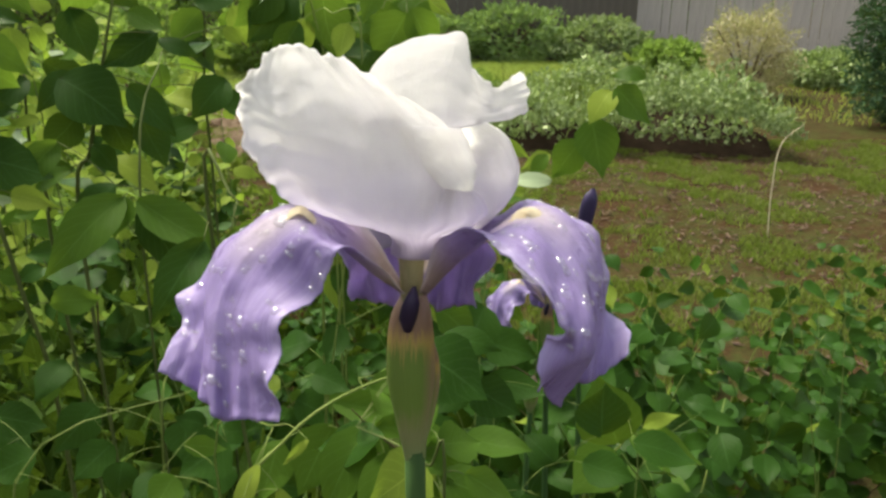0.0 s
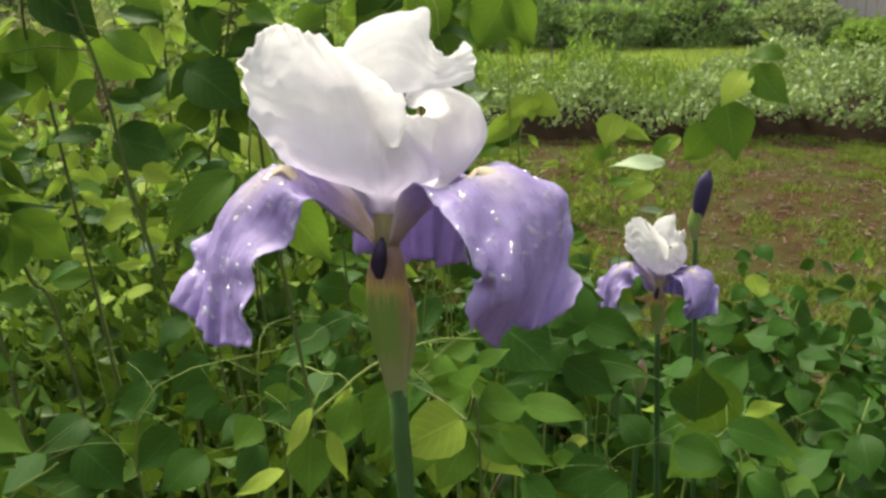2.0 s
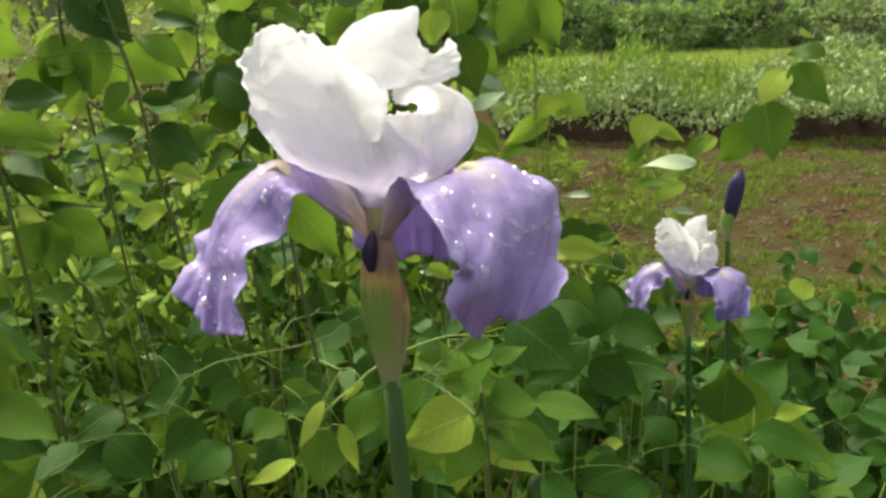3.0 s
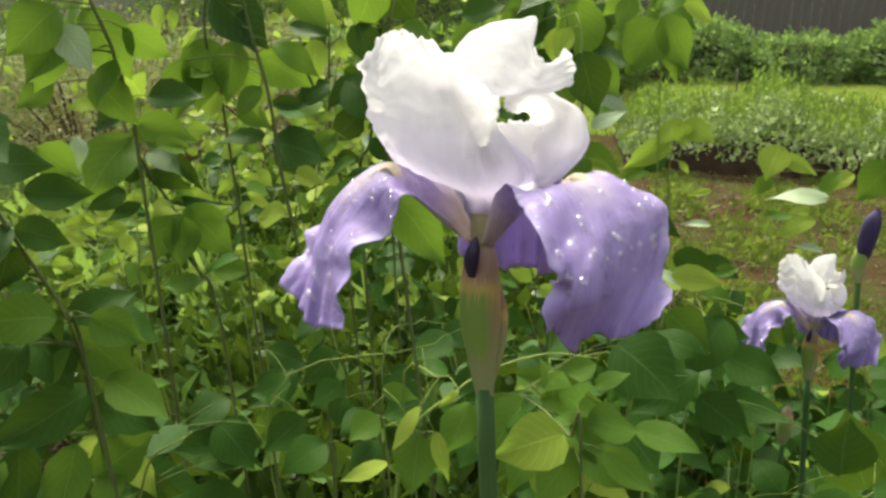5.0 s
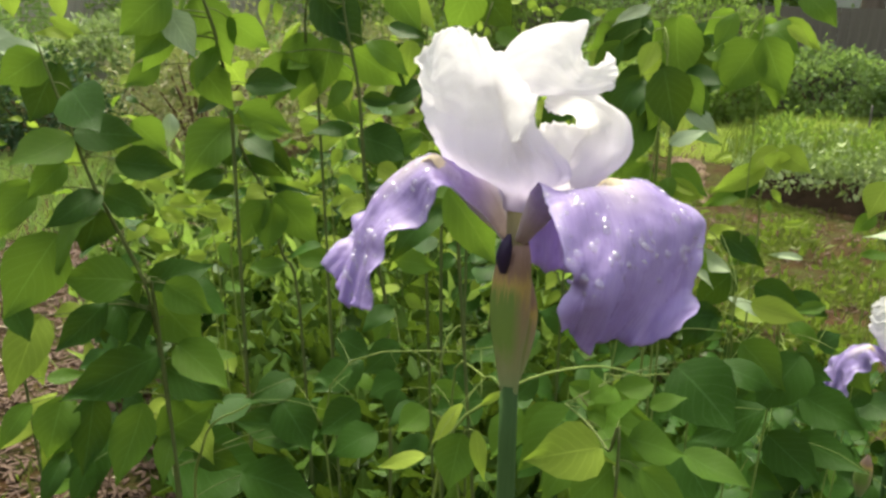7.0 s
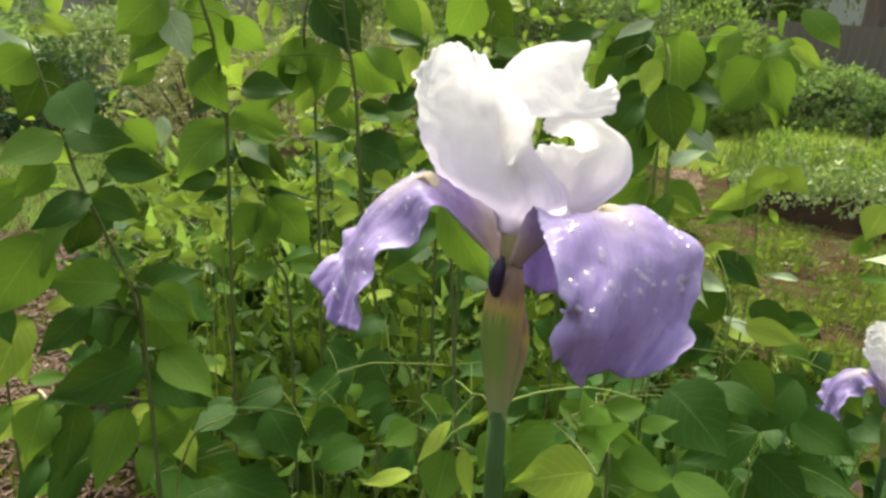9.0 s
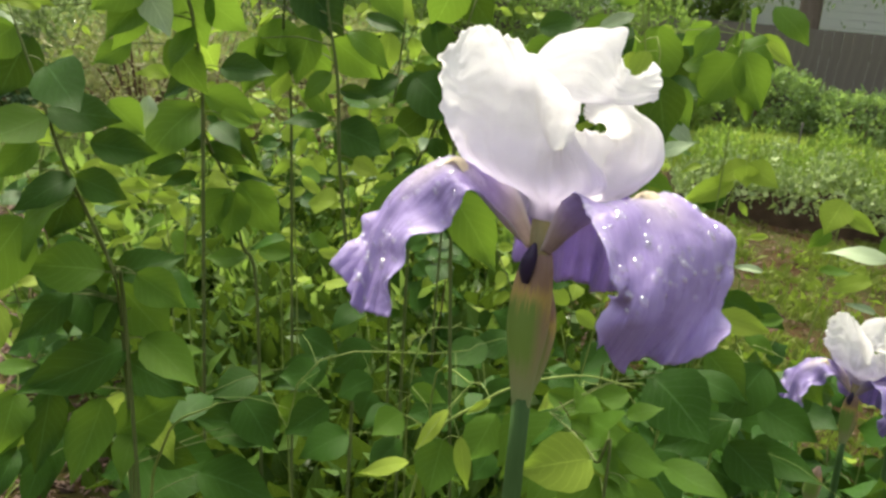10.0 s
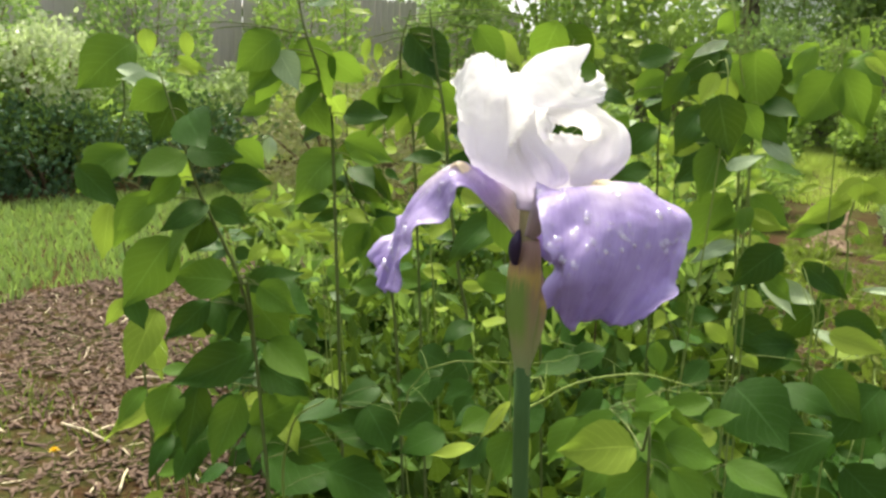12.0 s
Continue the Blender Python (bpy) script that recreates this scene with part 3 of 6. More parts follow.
def lathe_mesh(name, axis, radii, mat, squash=0.8, sides=20, n=26, lobes=0.0):
    """A swollen, slightly flattened body along an axis."""
    line = catmull(axis, n)
    rr = [r.x for r in catmull([(r, 0, 0) for r in radii], n)]
    verts, faces, uvs = [], [], []
    for i, c in enumerate(line):
        for k in range(sides + 1):
            a = 2 * math.pi * k / sides
            r = max(0.0002, rr[i]) * (1 + lobes * math.cos(3 * a + 3 * i / n))
            verts.append(c + Vector((math.cos(a) * r, math.sin(a) * r * squash, 0)))
            uvs.append((i / n, k / sides))
    for i in range(n):
        for k in range(sides):
            a = i * (sides + 1) + k
            faces.append((a, a + 1, a + sides + 2, a + sides + 1))
    return mesh_of(name, verts, faces, mat, uvs)


def drops_mesh(petal, seed, count, lo=0.3, hi=1.0):
    """Beads of water sitting on a petal."""
    rnd = random.Random(seed)
    verts, faces = [], []
    polys = petal.polygons
    for _ in range(count):
        f = polys[rnd.randrange(int(len(polys) * lo), int(len(polys) * hi))]
        nrm = f.normal if f.normal.z > 0 else -f.normal
        r = rnd.choice((0.0004, 0.0005, 0.0005, 0.0007, 0.0007, 0.0009, 0.0012, 0.0017))
        side = nrm.orthogonal().normalized()
        other = nrm.cross(side)
        k = len(verts)
        long = rnd.uniform(1.0, 1.8)
        for ring, (h, w) in enumerate(((-0.1, 1.0), (0.35, 0.9), (0.62, 0.5))):
            for q in range(8):
                a = q * math.pi / 4
                verts.append(f.center + nrm * h * r + (side * math.cos(a) + other * math.sin(a) * long) * w * r)
        verts.append(f.center + nrm * 0.75 * r)
        for ring in range(2):
            for q in range(8):
                faces.append((k + ring * 8 + q, k + ring * 8 + (q + 1) % 8, k + ring * 8 + 8 + (q + 1) % 8, k + ring * 8 + 8 + q))
        for q in range(8):
            faces.append((k + 16 + q, k + 16 + (q + 1) % 8, k + 24))
    return mesh_of("dew", verts, faces, M_WATER)


def iris(foot, bloom, turn, scale, label, seed, slim=1.0):
    """A bearded iris in bloom: stem, spathe, bud, three falls and three standards. The shapes are drawn
    for a bloom whose bud stands at (0, 0, 1); bloom: where that bud is here."""
    foot, bloom = Vector(foot), Vector(bloom)
    plant = thing("bearded_iris", foot, label, "iris", "bearded irises")
    m = Matrix.Translation(bloom - foot) @ pose(0, 0, 0, 0, 0, turn) @ Matrix.Scale(scale, 4) @ Matrix.Translation((0, 0, -1.0))
    ms = m @ Matrix.Translation((0, .012, 1.014)) @ Matrix.Diagonal((slim, slim, 2 - slim ** .5, 1)) @ Matrix.Translation((0, -.012, -1.014))
    ax = lambda pts: [m @ Vector(p) for p in pts]
    neck = m @ Vector((.0015, .0085, .940))
    mid = Vector((0, 0, 0)).lerp(neck, 0.55) + Vector((0.004, -0.003, 0))
    under("stem", tube_mesh("stem", [(0, 0, -0.03), mid, neck], [.0056 * scale ** 2, .0047 * scale ** 2, .0038 * scale], M_STEM, 14, 30), plant)
    body = ax([(.0015, .0085, .936), (.0005, .0085, .950), (0, .0082, .970), (.000, .0085, .990), (.001, .0095, 1.000)])
    under("spathe", lathe_mesh("spathe", body, [r * scale for r in (.0038, .0056, .0084, .0074, .0042)], M_SPATHE, 0.86, 28, 40, 0.03), plant)
    flap = ax([(.0015, .0095, .938), (.004, .011, .955), (.0045, .012, .972), (.0035, .0122, .990)])
    under("spathe", lathe_mesh("spathe", flap, [r * scale for r in (.0030, .0048, .0055, .0014)], M_SPATHE, 0.7, 20, 24), plant, None, "brown papery outer bract")
    tip = ax([(-.0010, .0015, .989), (-.0008, .0003, .9945), (.0004, -.0003, 1.0005), (.0012, .0006, 1.0055)])
    under("bud", lathe_mesh("bud", tip, [r * scale for r in (.0014, .0030, .0027, .0007)], M_BUD_DARK, 0.8, 16, 16), plant, None, "dark purple furled bud")
    tube = ax([(.001, .0088, .985), (.000, .0088, 1.000), (0, .009, 1.014), (0, .010, 1.024)])
    under("perianth_tube", lathe_mesh("perianth_tube", tube, [r * scale for r in (.0036, .0038, .0044, .0050)], M_HAFT, 0.9, 18, 14, 0.06), plant, None, "pale green and brown flower tube")
    for k, (ribs, ruf) in enumerate(((FALL_A, .0017), (FALL_B, .0017), (FALL_C, .0025))):
        me = petal_mesh("fall", placed(ribs, m), M_FALL if scale == 1 else M_FALL_DEEP, seed + k, ruf * scale, .0005 * scale, nu=84, nv=72, crease=.0012 * scale, flute=.0034 * scale, rays=.00012 * scale, scallop=(.0010, .0030, .0015)[k] * scale)
        fall = under("fall", me, plant, None, "lavender drooping petal with wavy edge")
        sol = fall.modifiers.new("thickness", "SOLIDIFY")
        sol.thickness, sol.offset = 0.0004 * scale, 0
        if k < 2:
            c = [r[2] for r in ribs]
            up = Vector((0, 0, .0011))
            beard(fall, [m @ (Vector(c[1]).lerp(Vector(c[2]), f) + up) for f in (0.25, 0.7, 1.0)] + [m @ (Vector(c[2]).lerp(Vector(c[3]), 0.4) + up)], seed + k, scale)
            tagged(under("dew", drops_mesh(me, seed + 5 + k, (140, 210)[k], 0.34, (0.96, 0.8)[k]), fall, None, "clear beads of rain"), kind="stuff")
    for k, (ribs, mar, ruf) in enumerate(((STAND_A, "le", .0006), (STAND_B, "re", .0004), (STAND_C, "lr", .0006), (STAND_B_FOOT, "e", .001), (STAND_LIP, "r", .0004))):
        ob = under("standard", petal_mesh("standard", placed(ribs, ms), M_STANDARD, seed + 3 + k, ruf * scale, .0005 * scale, mar, nu=96, nv=80, crease=(.0014, .0004, .0006, .0008, .0003)[k] * scale, crinkle=((.0005, 0, 0, 0, 0) if scale == 1 else (.0012, .0010, .0010, .0010, 0))[k] * scale, scallop=(.0011, .0006, .0004, .0008, 0)[k] * scale, from_u=(0, .6, .32, 0, .6)[k], turned=k == 1, pleat=(.0015, 0, .0003, 0, 0)[k] * scale, rays=(.0002, 0, .0001, .0002, 0)[k] * scale), plant, None, "white upright petal tinted lavender at its foot")
        sol = ob.modifiers.new("thickness", "SOLIDIFY")
        sol.thickness, sol.offset = 0.0004 * scale, 0
    ob = under("style_arm", petal_mesh("style_arm", placed(STYLE_ARM, ms), M_STANDARD, seed + 9, .0006 * scale, .0012 * scale, "e", crease=.0004 * scale, from_u=.25), plant, None, "pale style arm with a fringed crest")
    ob.modifiers.new("thickness", "SOLIDIFY").thickness = 0.0004 * scale
    return plant


M_HAFT = simple("haft_brown", [(0.3, (0.24, 0.24, 0.10)), (0.6, (0.42, 0.36, 0.22)), (0.8, (0.50, 0.42, 0.36))], 120, 0.5, 0.2, 0.0004, (1, 1, 0.15), 0.2)
M_FALL_DEEP = fall_material("violet_petal", 0.78)

main_iris = iris((.012, .045, 0), (0, 0, 1.0), 0, 1, "tall bearded iris with white standards and wet lavender falls", 3)
back_iris = iris((.150, .63, 0), (.124, .590, .767), -14, 0.88, "smaller white and violet bearded iris in front of the lawn", 11, 0.8)


# ---- ground and distance ----
def sheet():
    """The ground: fine near the plants, one sheet to the horizon."""
    xs = np.concatenate([[-400, -80, -30, -16], np.linspace(-9, 9, 46), [16, 30, 80, 400]])
    ys = np.concatenate([[-400, -60, -12, -4], np.linspace(-1.5, 16, 60), [24, 60, 400]])
    verts, faces = [], []
    for y in ys:
        for x in xs:
            z = 0.0
            if abs(x) < 9.5 and -2 < y < 16:
                z = 0.03 * noise.noise(Vector((x * 0.6, y * 0.6, 0))) + 0.012 * noise.noise(Vector((x * 3, y * 3, 4)))
            verts.append((x, y, z - 0.01))
    w = len(xs)
    for j in range(len(ys) - 1):
        for i in range(w - 1):
            faces.append((j * w + i, j * w + i + 1, (j + 1) * w + i + 1, (j + 1) * w + i))
    return tagged(new("ground", mesh_of("ground", verts, faces, M_GROUND)), "brown garden soil with worn grass patches", "ground", kind="structure")


def ground_z(x, y):
    return 0.03 * noise.noise(Vector((x * 0.6, y * 0.6, 0))) + 0.012 * noise.noise(Vector((x * 3, y * 3, 4))) - 0.01


sheet()


def blades(name, pts, height, mat, seed, label, category, lean=0.5, width=0.004):
    """Grass: each blade a bent strip of three faces."""
    g = np.random.default_rng(seed)
    n = len(pts)
    p = np.asarray(pts, dtype=float)
    h = height * g.uniform(0.5, 1.3, n)
    a = g.uniform(0, 6.283, n)
    side = np.stack([np.cos(a), np.sin(a), np.zeros(n)], 1) * (width * g.uniform(0.6, 1.3, n))[:, None]
    b = g.uniform(0, 6.283, n)
    push = np.stack([np.cos(b), np.sin(b), np.zeros(n)], 1) * (lean * h * g.uniform(0.3, 1.2, n))[:, None]
    up = np.stack([np.zeros(n), np.zeros(n), h], 1)
    rows = [p - side, p + side, p + up * 0.6 + push * 0.35 - side * 0.8, p + up * 0.6 + push * 0.35 + side * 0.8, p + up + push]
    verts = np.stack(rows, 1).reshape(-1, 3)
    k = np.arange(n)[:, None] * 5
    faces = np.concatenate([k + np.array([[0, 1, 3]]), k + np.array([[0, 3, 2]]), k + np.array([[2, 3, 4]])], 0)
    uvs = np.tile(np.array([[0, .35], [0, .65], [.6, .35], [.6, .65], [1, .5]]), (n, 1))
    return tagged(new(name, mesh_of(name, verts, faces, mat, uvs)), label, category, kind="stuff")


def leaf_cloud_mesh(name, pts, out, size, mat, seed, jitter=0.8, width=0.5):
    """Many small folded leaves, each of four faces, pointing roughly outwards."""
    g = np.random.default_rng(seed)
    n = len(pts)
    p = np.asarray(pts, dtype=float)
    d = np.asarray(out, dtype=float) + g.normal(0, jitter, (n, 3))
    d /= np.linalg.norm(d, axis=1)[:, None] + 1e-9
    s = np.cross(d, g.normal(0, 1, (n, 3)))
    s /= np.linalg.norm(s, axis=1)[:, None] + 1e-9
    nz = np.cross(s, d)
    ln = (size * g.uniform(0.6, 1.35, n))[:, None]
    rows = [p, p + d * ln * .45 - s * ln * width * .5 + nz * ln * .1, p + d * ln * .45, p + d * ln * .45 + s * ln * width * .5 + nz * ln * .1, p + d * ln - nz * ln * .08]
    verts = np.stack(rows, 1).reshape(-1, 3)
    k = np.arange(n)[:, None] * 5
    faces = np.concatenate([k + np.array([f]) for f in ((0, 2, 1), (0, 3, 2), (1, 2, 4), (2, 3, 4))], 0)
    uvs = np.tile(np.array([[0, .5], [.45, 0], [.45, .5], [.45, 1], [1, .5]]), (n, 1))
    return mesh_of(name, verts, faces, mat, uvs)


def scatter(seed, n, x0, x1, y0, y1, keep):
    g = np.random.default_rng(seed)
    out = []
    while len(out) < n:
        x, y = g.uniform(x0, x1), g.uniform(y0, y1)
        if keep(x, y) > g.random():
            out.append((x, y, ground_z(x, y)))
    return out


def patchy(x, y):
    """Worn grass: in clumps, thinner near the planting."""
    v = 0.5 * noise.noise(Vector((x * 1.1, y * 0.9, 7))) + noise.noise(Vector((x * 3.6, y * 3.2, 2))) + 0.45 * noise.noise(Vector((x * 11, y * 11, 2)))
    return max(0.03, min(1, (v + 0.04) * 3.2)) ** 1.3


blades("worn_grass", scatter(1, 95000, -2.4, 4.6, 1.2, 6.4, patchy), 0.026, M_GRASS, 2, "thin worn grass growing in clumps on bare soil", "grass", 1.0, 0.0034)
blades("lawn", scatter(3, 62000, -6.5, 5.5, 7.2, 13.6, lambda x, y: 1 if x < 2.6 + 0.3 * noise.noise(Vector((x, y, 2))) else 0.12), 0.07, M_LAWN, 4, "bright mown lawn behind the flower bed", "lawn", 0.6, 0.006)
blades("side_lawn", scatter(5, 17000, -6.0, -3.3, 0.2, 4.2, lambda x, y: 1 if x < -3.58 + 0.2 * noise.noise(Vector((x * 3, y * 3, 1))) else 0.01), 0.06, M_SIDE_LAWN, 6, "bright green mown lawn beside the mulch", "lawn", 0.6, 0.005)


def chips(name, pts, size, mat, seed, label, category, thin=1.0):
    """Loose flat chips and bits lying on the soil."""
    g = np.random.default_rng(seed)
    n = len(pts)
    p = np.asarray(pts, dtype=float) + np.stack([np.zeros(n), np.zeros(n), g.uniform(0.0, 0.012, n)], 1)
    a, ln, wd = g.uniform(0, 6.283, n), size * g.uniform(0.4, 1.6, n), size * thin * g.uniform(0.12, 0.4, n)
    tilt = g.normal(0, 0.25, n)
    x = np.stack([np.cos(a), np.sin(a), tilt], 1) * ln[:, None] / 2
    y = np.stack([-np.sin(a), np.cos(a), g.normal(0, 0.25, n)], 1) * wd[:, None] / 2
    z = np.array([[0, 0, 1]]) * wd[:, None] * 0.35
    rows = [p - x - y, p + x - y, p + x + y, p - x + y, p - x * .9 - y * .8 + z, p + x * .9 - y * .8 + z, p + x * .9 + y * .8 + z, p - x * .9 + y * .8 + z]
    verts = np.stack(rows, 1).reshape(-1, 3)
    k = np.arange(n)[:, None] * 8
    faces = np.concatenate([k + np.array([f]) for f in ((4, 5, 6, 7), (0, 1, 5, 4), (1, 2, 6, 5), (2, 3, 7, 6), (3, 0, 4, 7))], 0)
    return tagged(new(name, mesh_of(name, verts, faces, mat, None, False)), label, category, kind="stuff")


chips("wood_mulch", scatter(7, 20000, -4.6, -0.7, 0.0, 3.0, lambda x, y: (1 if x > -3.6 else 0.02) * min(1, max(0, 2 * (y - 0.1 + 0.5 * noise.noise(Vector((x * 2, y * 2, 5)))))) * min(1, max(0, 2.5 * (2.9 - y + 0.4 * noise.noise(Vector((x * 1.5, y, 8))))))), 0.028, M_PEBBLE, 8, "reddish brown bark mulch on the soil", "mulch")
def path_line(y):
    return -1.42 - 0.31 * (y - 5.2) + 0.08 * noise.noise(Vector((0, y, 3)))


chips("chip_path", scatter(15, 7000, -3.2, -0.9, 5.2, 9.6, lambda x, y: 1 if abs(x - path_line(y)) < 0.13 + 0.07 * noise.noise(Vector((x * 4, y * 4, 2))) else 0), 0.032, M_CHIP, 16, "pale tan wood chips on the path beside the bed", "path", 1.4)
chips("leaf_litter", scatter(9, 5000, -1.2, 4.2, 1.0, 6.0, lambda x, y: 1 - patchy(x, y) * 0.8), 0.03, M_PEBBLE, 10, "scattered brown litter on bare soil", "litter")
blades("mulch_weeds", scatter(11, 350, -2.6, -0.9, 0.2, 1.6, lambda x, y: max(0, noise.noise(Vector((x * 2.5, y * 2.5, 3))) * 2)), 0.05, M_GRASS, 12, "sparse weeds in the mulch", "weeds", 0.8, 0.003)


chips("straw_bits", scatter(13, 420, -3.6, -0.9, 0.1, 2.2, lambda x, y: 1), 0.05, M_STRAW, 14, "short pale straw bits strewn over the mulch", "straw", 0.22)


def straw_stalk(pts, radius=0.0035):
    ob = new("straw", tube_mesh("straw", [Vector(p) - Vector(pts[0]) for p in pts], [radius, radius, radius * 0.7], M_STRAW, 5, 6))
    ob.location = pts[0]
    return tagged(ob, "pale dry straw stalk lying on the mulch", "straw", "straws on the mulch")


for sx, sy, sa, sl in ((-2.10, .62, .2, .22), (-1.98, .66, 1.4, .09), (-1.62, .56, 2.5, .12), (-2.3, .95, .8, .1), (-1.85, .9, 2.9, .08), (-2.6, 1.1, .4, .1), (-1.5, .8, 1.9, .07), (-2.2, 1.35, .1, .09), (-2.9, 1.2, 2.1, .1)):
    z0 = ground_z(sx, sy) + 0.012
    straw_stalk([(sx, sy, z0), (sx + math.cos(sa) * sl * .5, sy + math.sin(sa) * sl * .5, z0 + .008), (sx + math.cos(sa) * sl, sy + math.sin(sa) * sl, z0 + .002)])


# ---- the raised bed of groundcover ----
def bed():
    """A low mound of soil with a dark undercut front."""
    xs, ys = np.linspace(-1.75, 2.45, 46), np.linspace(5.65, 7.4, 14)
    verts, faces = [], []
    for j, y in enumerate(ys):
        for i, x in enumerate(xs):
            ex = min(1, min(x + 1.75, 2.45 - x) / 0.3)
            ey = min(1, min(y - 5.65, 7.4 - y) / 0.32)
            z = 0.19 * max(0, min(ex, ey)) ** 0.5 + 0.02 * noise.noise(Vector((x * 3, y * 3, 9)))
            verts.append((x + (2.45 - x) / 4.2 * 0.30 * (7.4 - y), y + 0.12 * noise.noise(Vector((x * 1.7, y, 1))), z if min(ex, ey) > 0 else -0.05))
    for j in range(13):
        for i in range(45):
            a = j * 46 + i
            faces.append((a, a + 1, a + 47, a + 46))
    return tagged(new("bed_soil", mesh_of("bed_soil", verts, faces, M_SOIL)), "dark raised soil of the flower bed", "flower bed", kind="structure")


bed()


def bed_end(y):
    """How far the bed's end beside the path stands in from its furthest corner."""
    return 0.30 * (7.4 - y)


def cover_points(seed, n, x0, x1, y0, y1, z0, z1):
    g = np.random.default_rng(seed)
    p = np.stack([g.uniform(x0, x1, n), g.uniform(y0, y1, n), np.zeros(n)], 1)
    p[:, 0] += np.maximum(0, x1 - p[:, 0]) / (x1 - x0) * bed_end(p[:, 1])
    for q in p:
        left = x0 + bed_end(q[1])
        e = max(0.0, min(1.0, min(q[0] - left, x1 - q[0]) / 0.35, (q[1] - y0) / 0.25 + 0.25, (y1 - q[1]) / 0.3))
        rise = 0.68 + 0.32 * max(0.0, min(1.0, (q[0] - 0.7) / 0.9))
        top = z0 + (z1 - z0) * rise * e ** 0.5 * (0.78 + 0.8 * noise.noise(Vector((q[0] * 2.2, q[1] * 2.2, 5))) + 0.4 * noise.noise(Vector((q[0] * 6, q[1] * 6, 2))))
        low = 0.16
        if q[1] - y0 < 0.24:
            low = 0.05 + 0.10 * (0.5 + noise.noise(Vector((q[0] * 1.3, 0, 4)))) + 0.08 * noise.noise(Vector((q[0] * 7, 0, 6)))
        q[2] = g.uniform(max(low, top - 0.22), max(low + 0.04, top))
    return p


pts = cover_points(21, 21000, -1.75, 2.55, 5.50, 7.4, 0.10, 0.54)
tagged(new("groundcover", leaf_cloud_mesh("groundcover", pts, np.tile([[0, -.35, .8]], (len(pts), 1)), 0.047, M_COVER, 22, 0.7, 0.65)), "low glossy variegated groundcover filling the bed", "groundcover", kind="stuff")
pts = [q for q in cover_points(23, 6500, -1.7, 0.6, 5.7, 7.3, 0.22, 0.78) if noise.noise(Vector((q[0] * 4, q[1] * 4, 3))) > 0.02 + 0.10 * max(0, q[0] + 0.9)]
tagged(new("bed_perennials", leaf_cloud_mesh("bed_perennials", pts, np.tile([[0, 0, 1.0]], (len(pts), 1)), 0.055, M_PERENNIAL, 24, 0.6, 0.35)), "fresh light green perennials at the end of the bed", "perennials", kind="stuff")
blades("bed_grasses", [(x, y, .2) for x, y, _ in scatter(25, 900, -1.5, 1.2, 5.9, 7.3, lambda x, y: 1)], 0.24, M_GRASS, 26, "upright grassy leaves standing in the bed", "grasses", 0.25, 0.006)


# ---- shrubs ----
def shrub(name, centre, radii, n, size, mat, label, category, seed, hollow=0.55, width=0.5, stems=7, group=""):
    """A shrub: bare stems from the ground and an uneven crown of small leaves with gaps."""
    g = np.random.default_rng(seed)
    rnd = random.Random(seed)
    cx, cy, h = centre
    plant = thing(name, (cx, cy, 0), label, category, group)
    for _ in range(stems):
        a = rnd.uniform(0, 6.28)
        k = rnd.uniform(0.3, 0.8)
        end = Vector((math.cos(a) * radii[0] * k, math.sin(a) * radii[1] * k, h + radii[2] * rnd.uniform(0.0, 0.6)))
        under("stem", tube_mesh("stem", [(end.x * .15, end.y * .15, -.05), (end.x * .4, end.y * .5, end.z * .5), end], [.02, .014, .005], M_WOODY, 5, 8), plant)
    d = g.normal(0, 1, (n, 3))
    d /= np.linalg.norm(d, axis=1)[:, None]
    lump = np.array([0.82 + 0.34 * noise.noise(Vector(q) * 2.4 + Vector((seed, 0, 0))) + 0.2 * noise.noise(Vector(q) * 6 + Vector((0, seed, 0))) for q in d])
    r = lump * g.uniform(hollow, 1.0, n) ** 0.5
    p = d * r[:, None] * np.array(radii) + np.array([0, 0, h])
    gaps = np.array([noise.noise(Vector(q) * 5.5 / max(radii) + Vector((seed * 2, 0, 0))) for q in p])
    ok = (p[:, 2] > 0.03) & (gaps > -0.28)
    under("crown", leaf_cloud_mesh("crown", p[ok], d[ok], size, mat, seed + 1, 0.7, width), plant)
    return plant


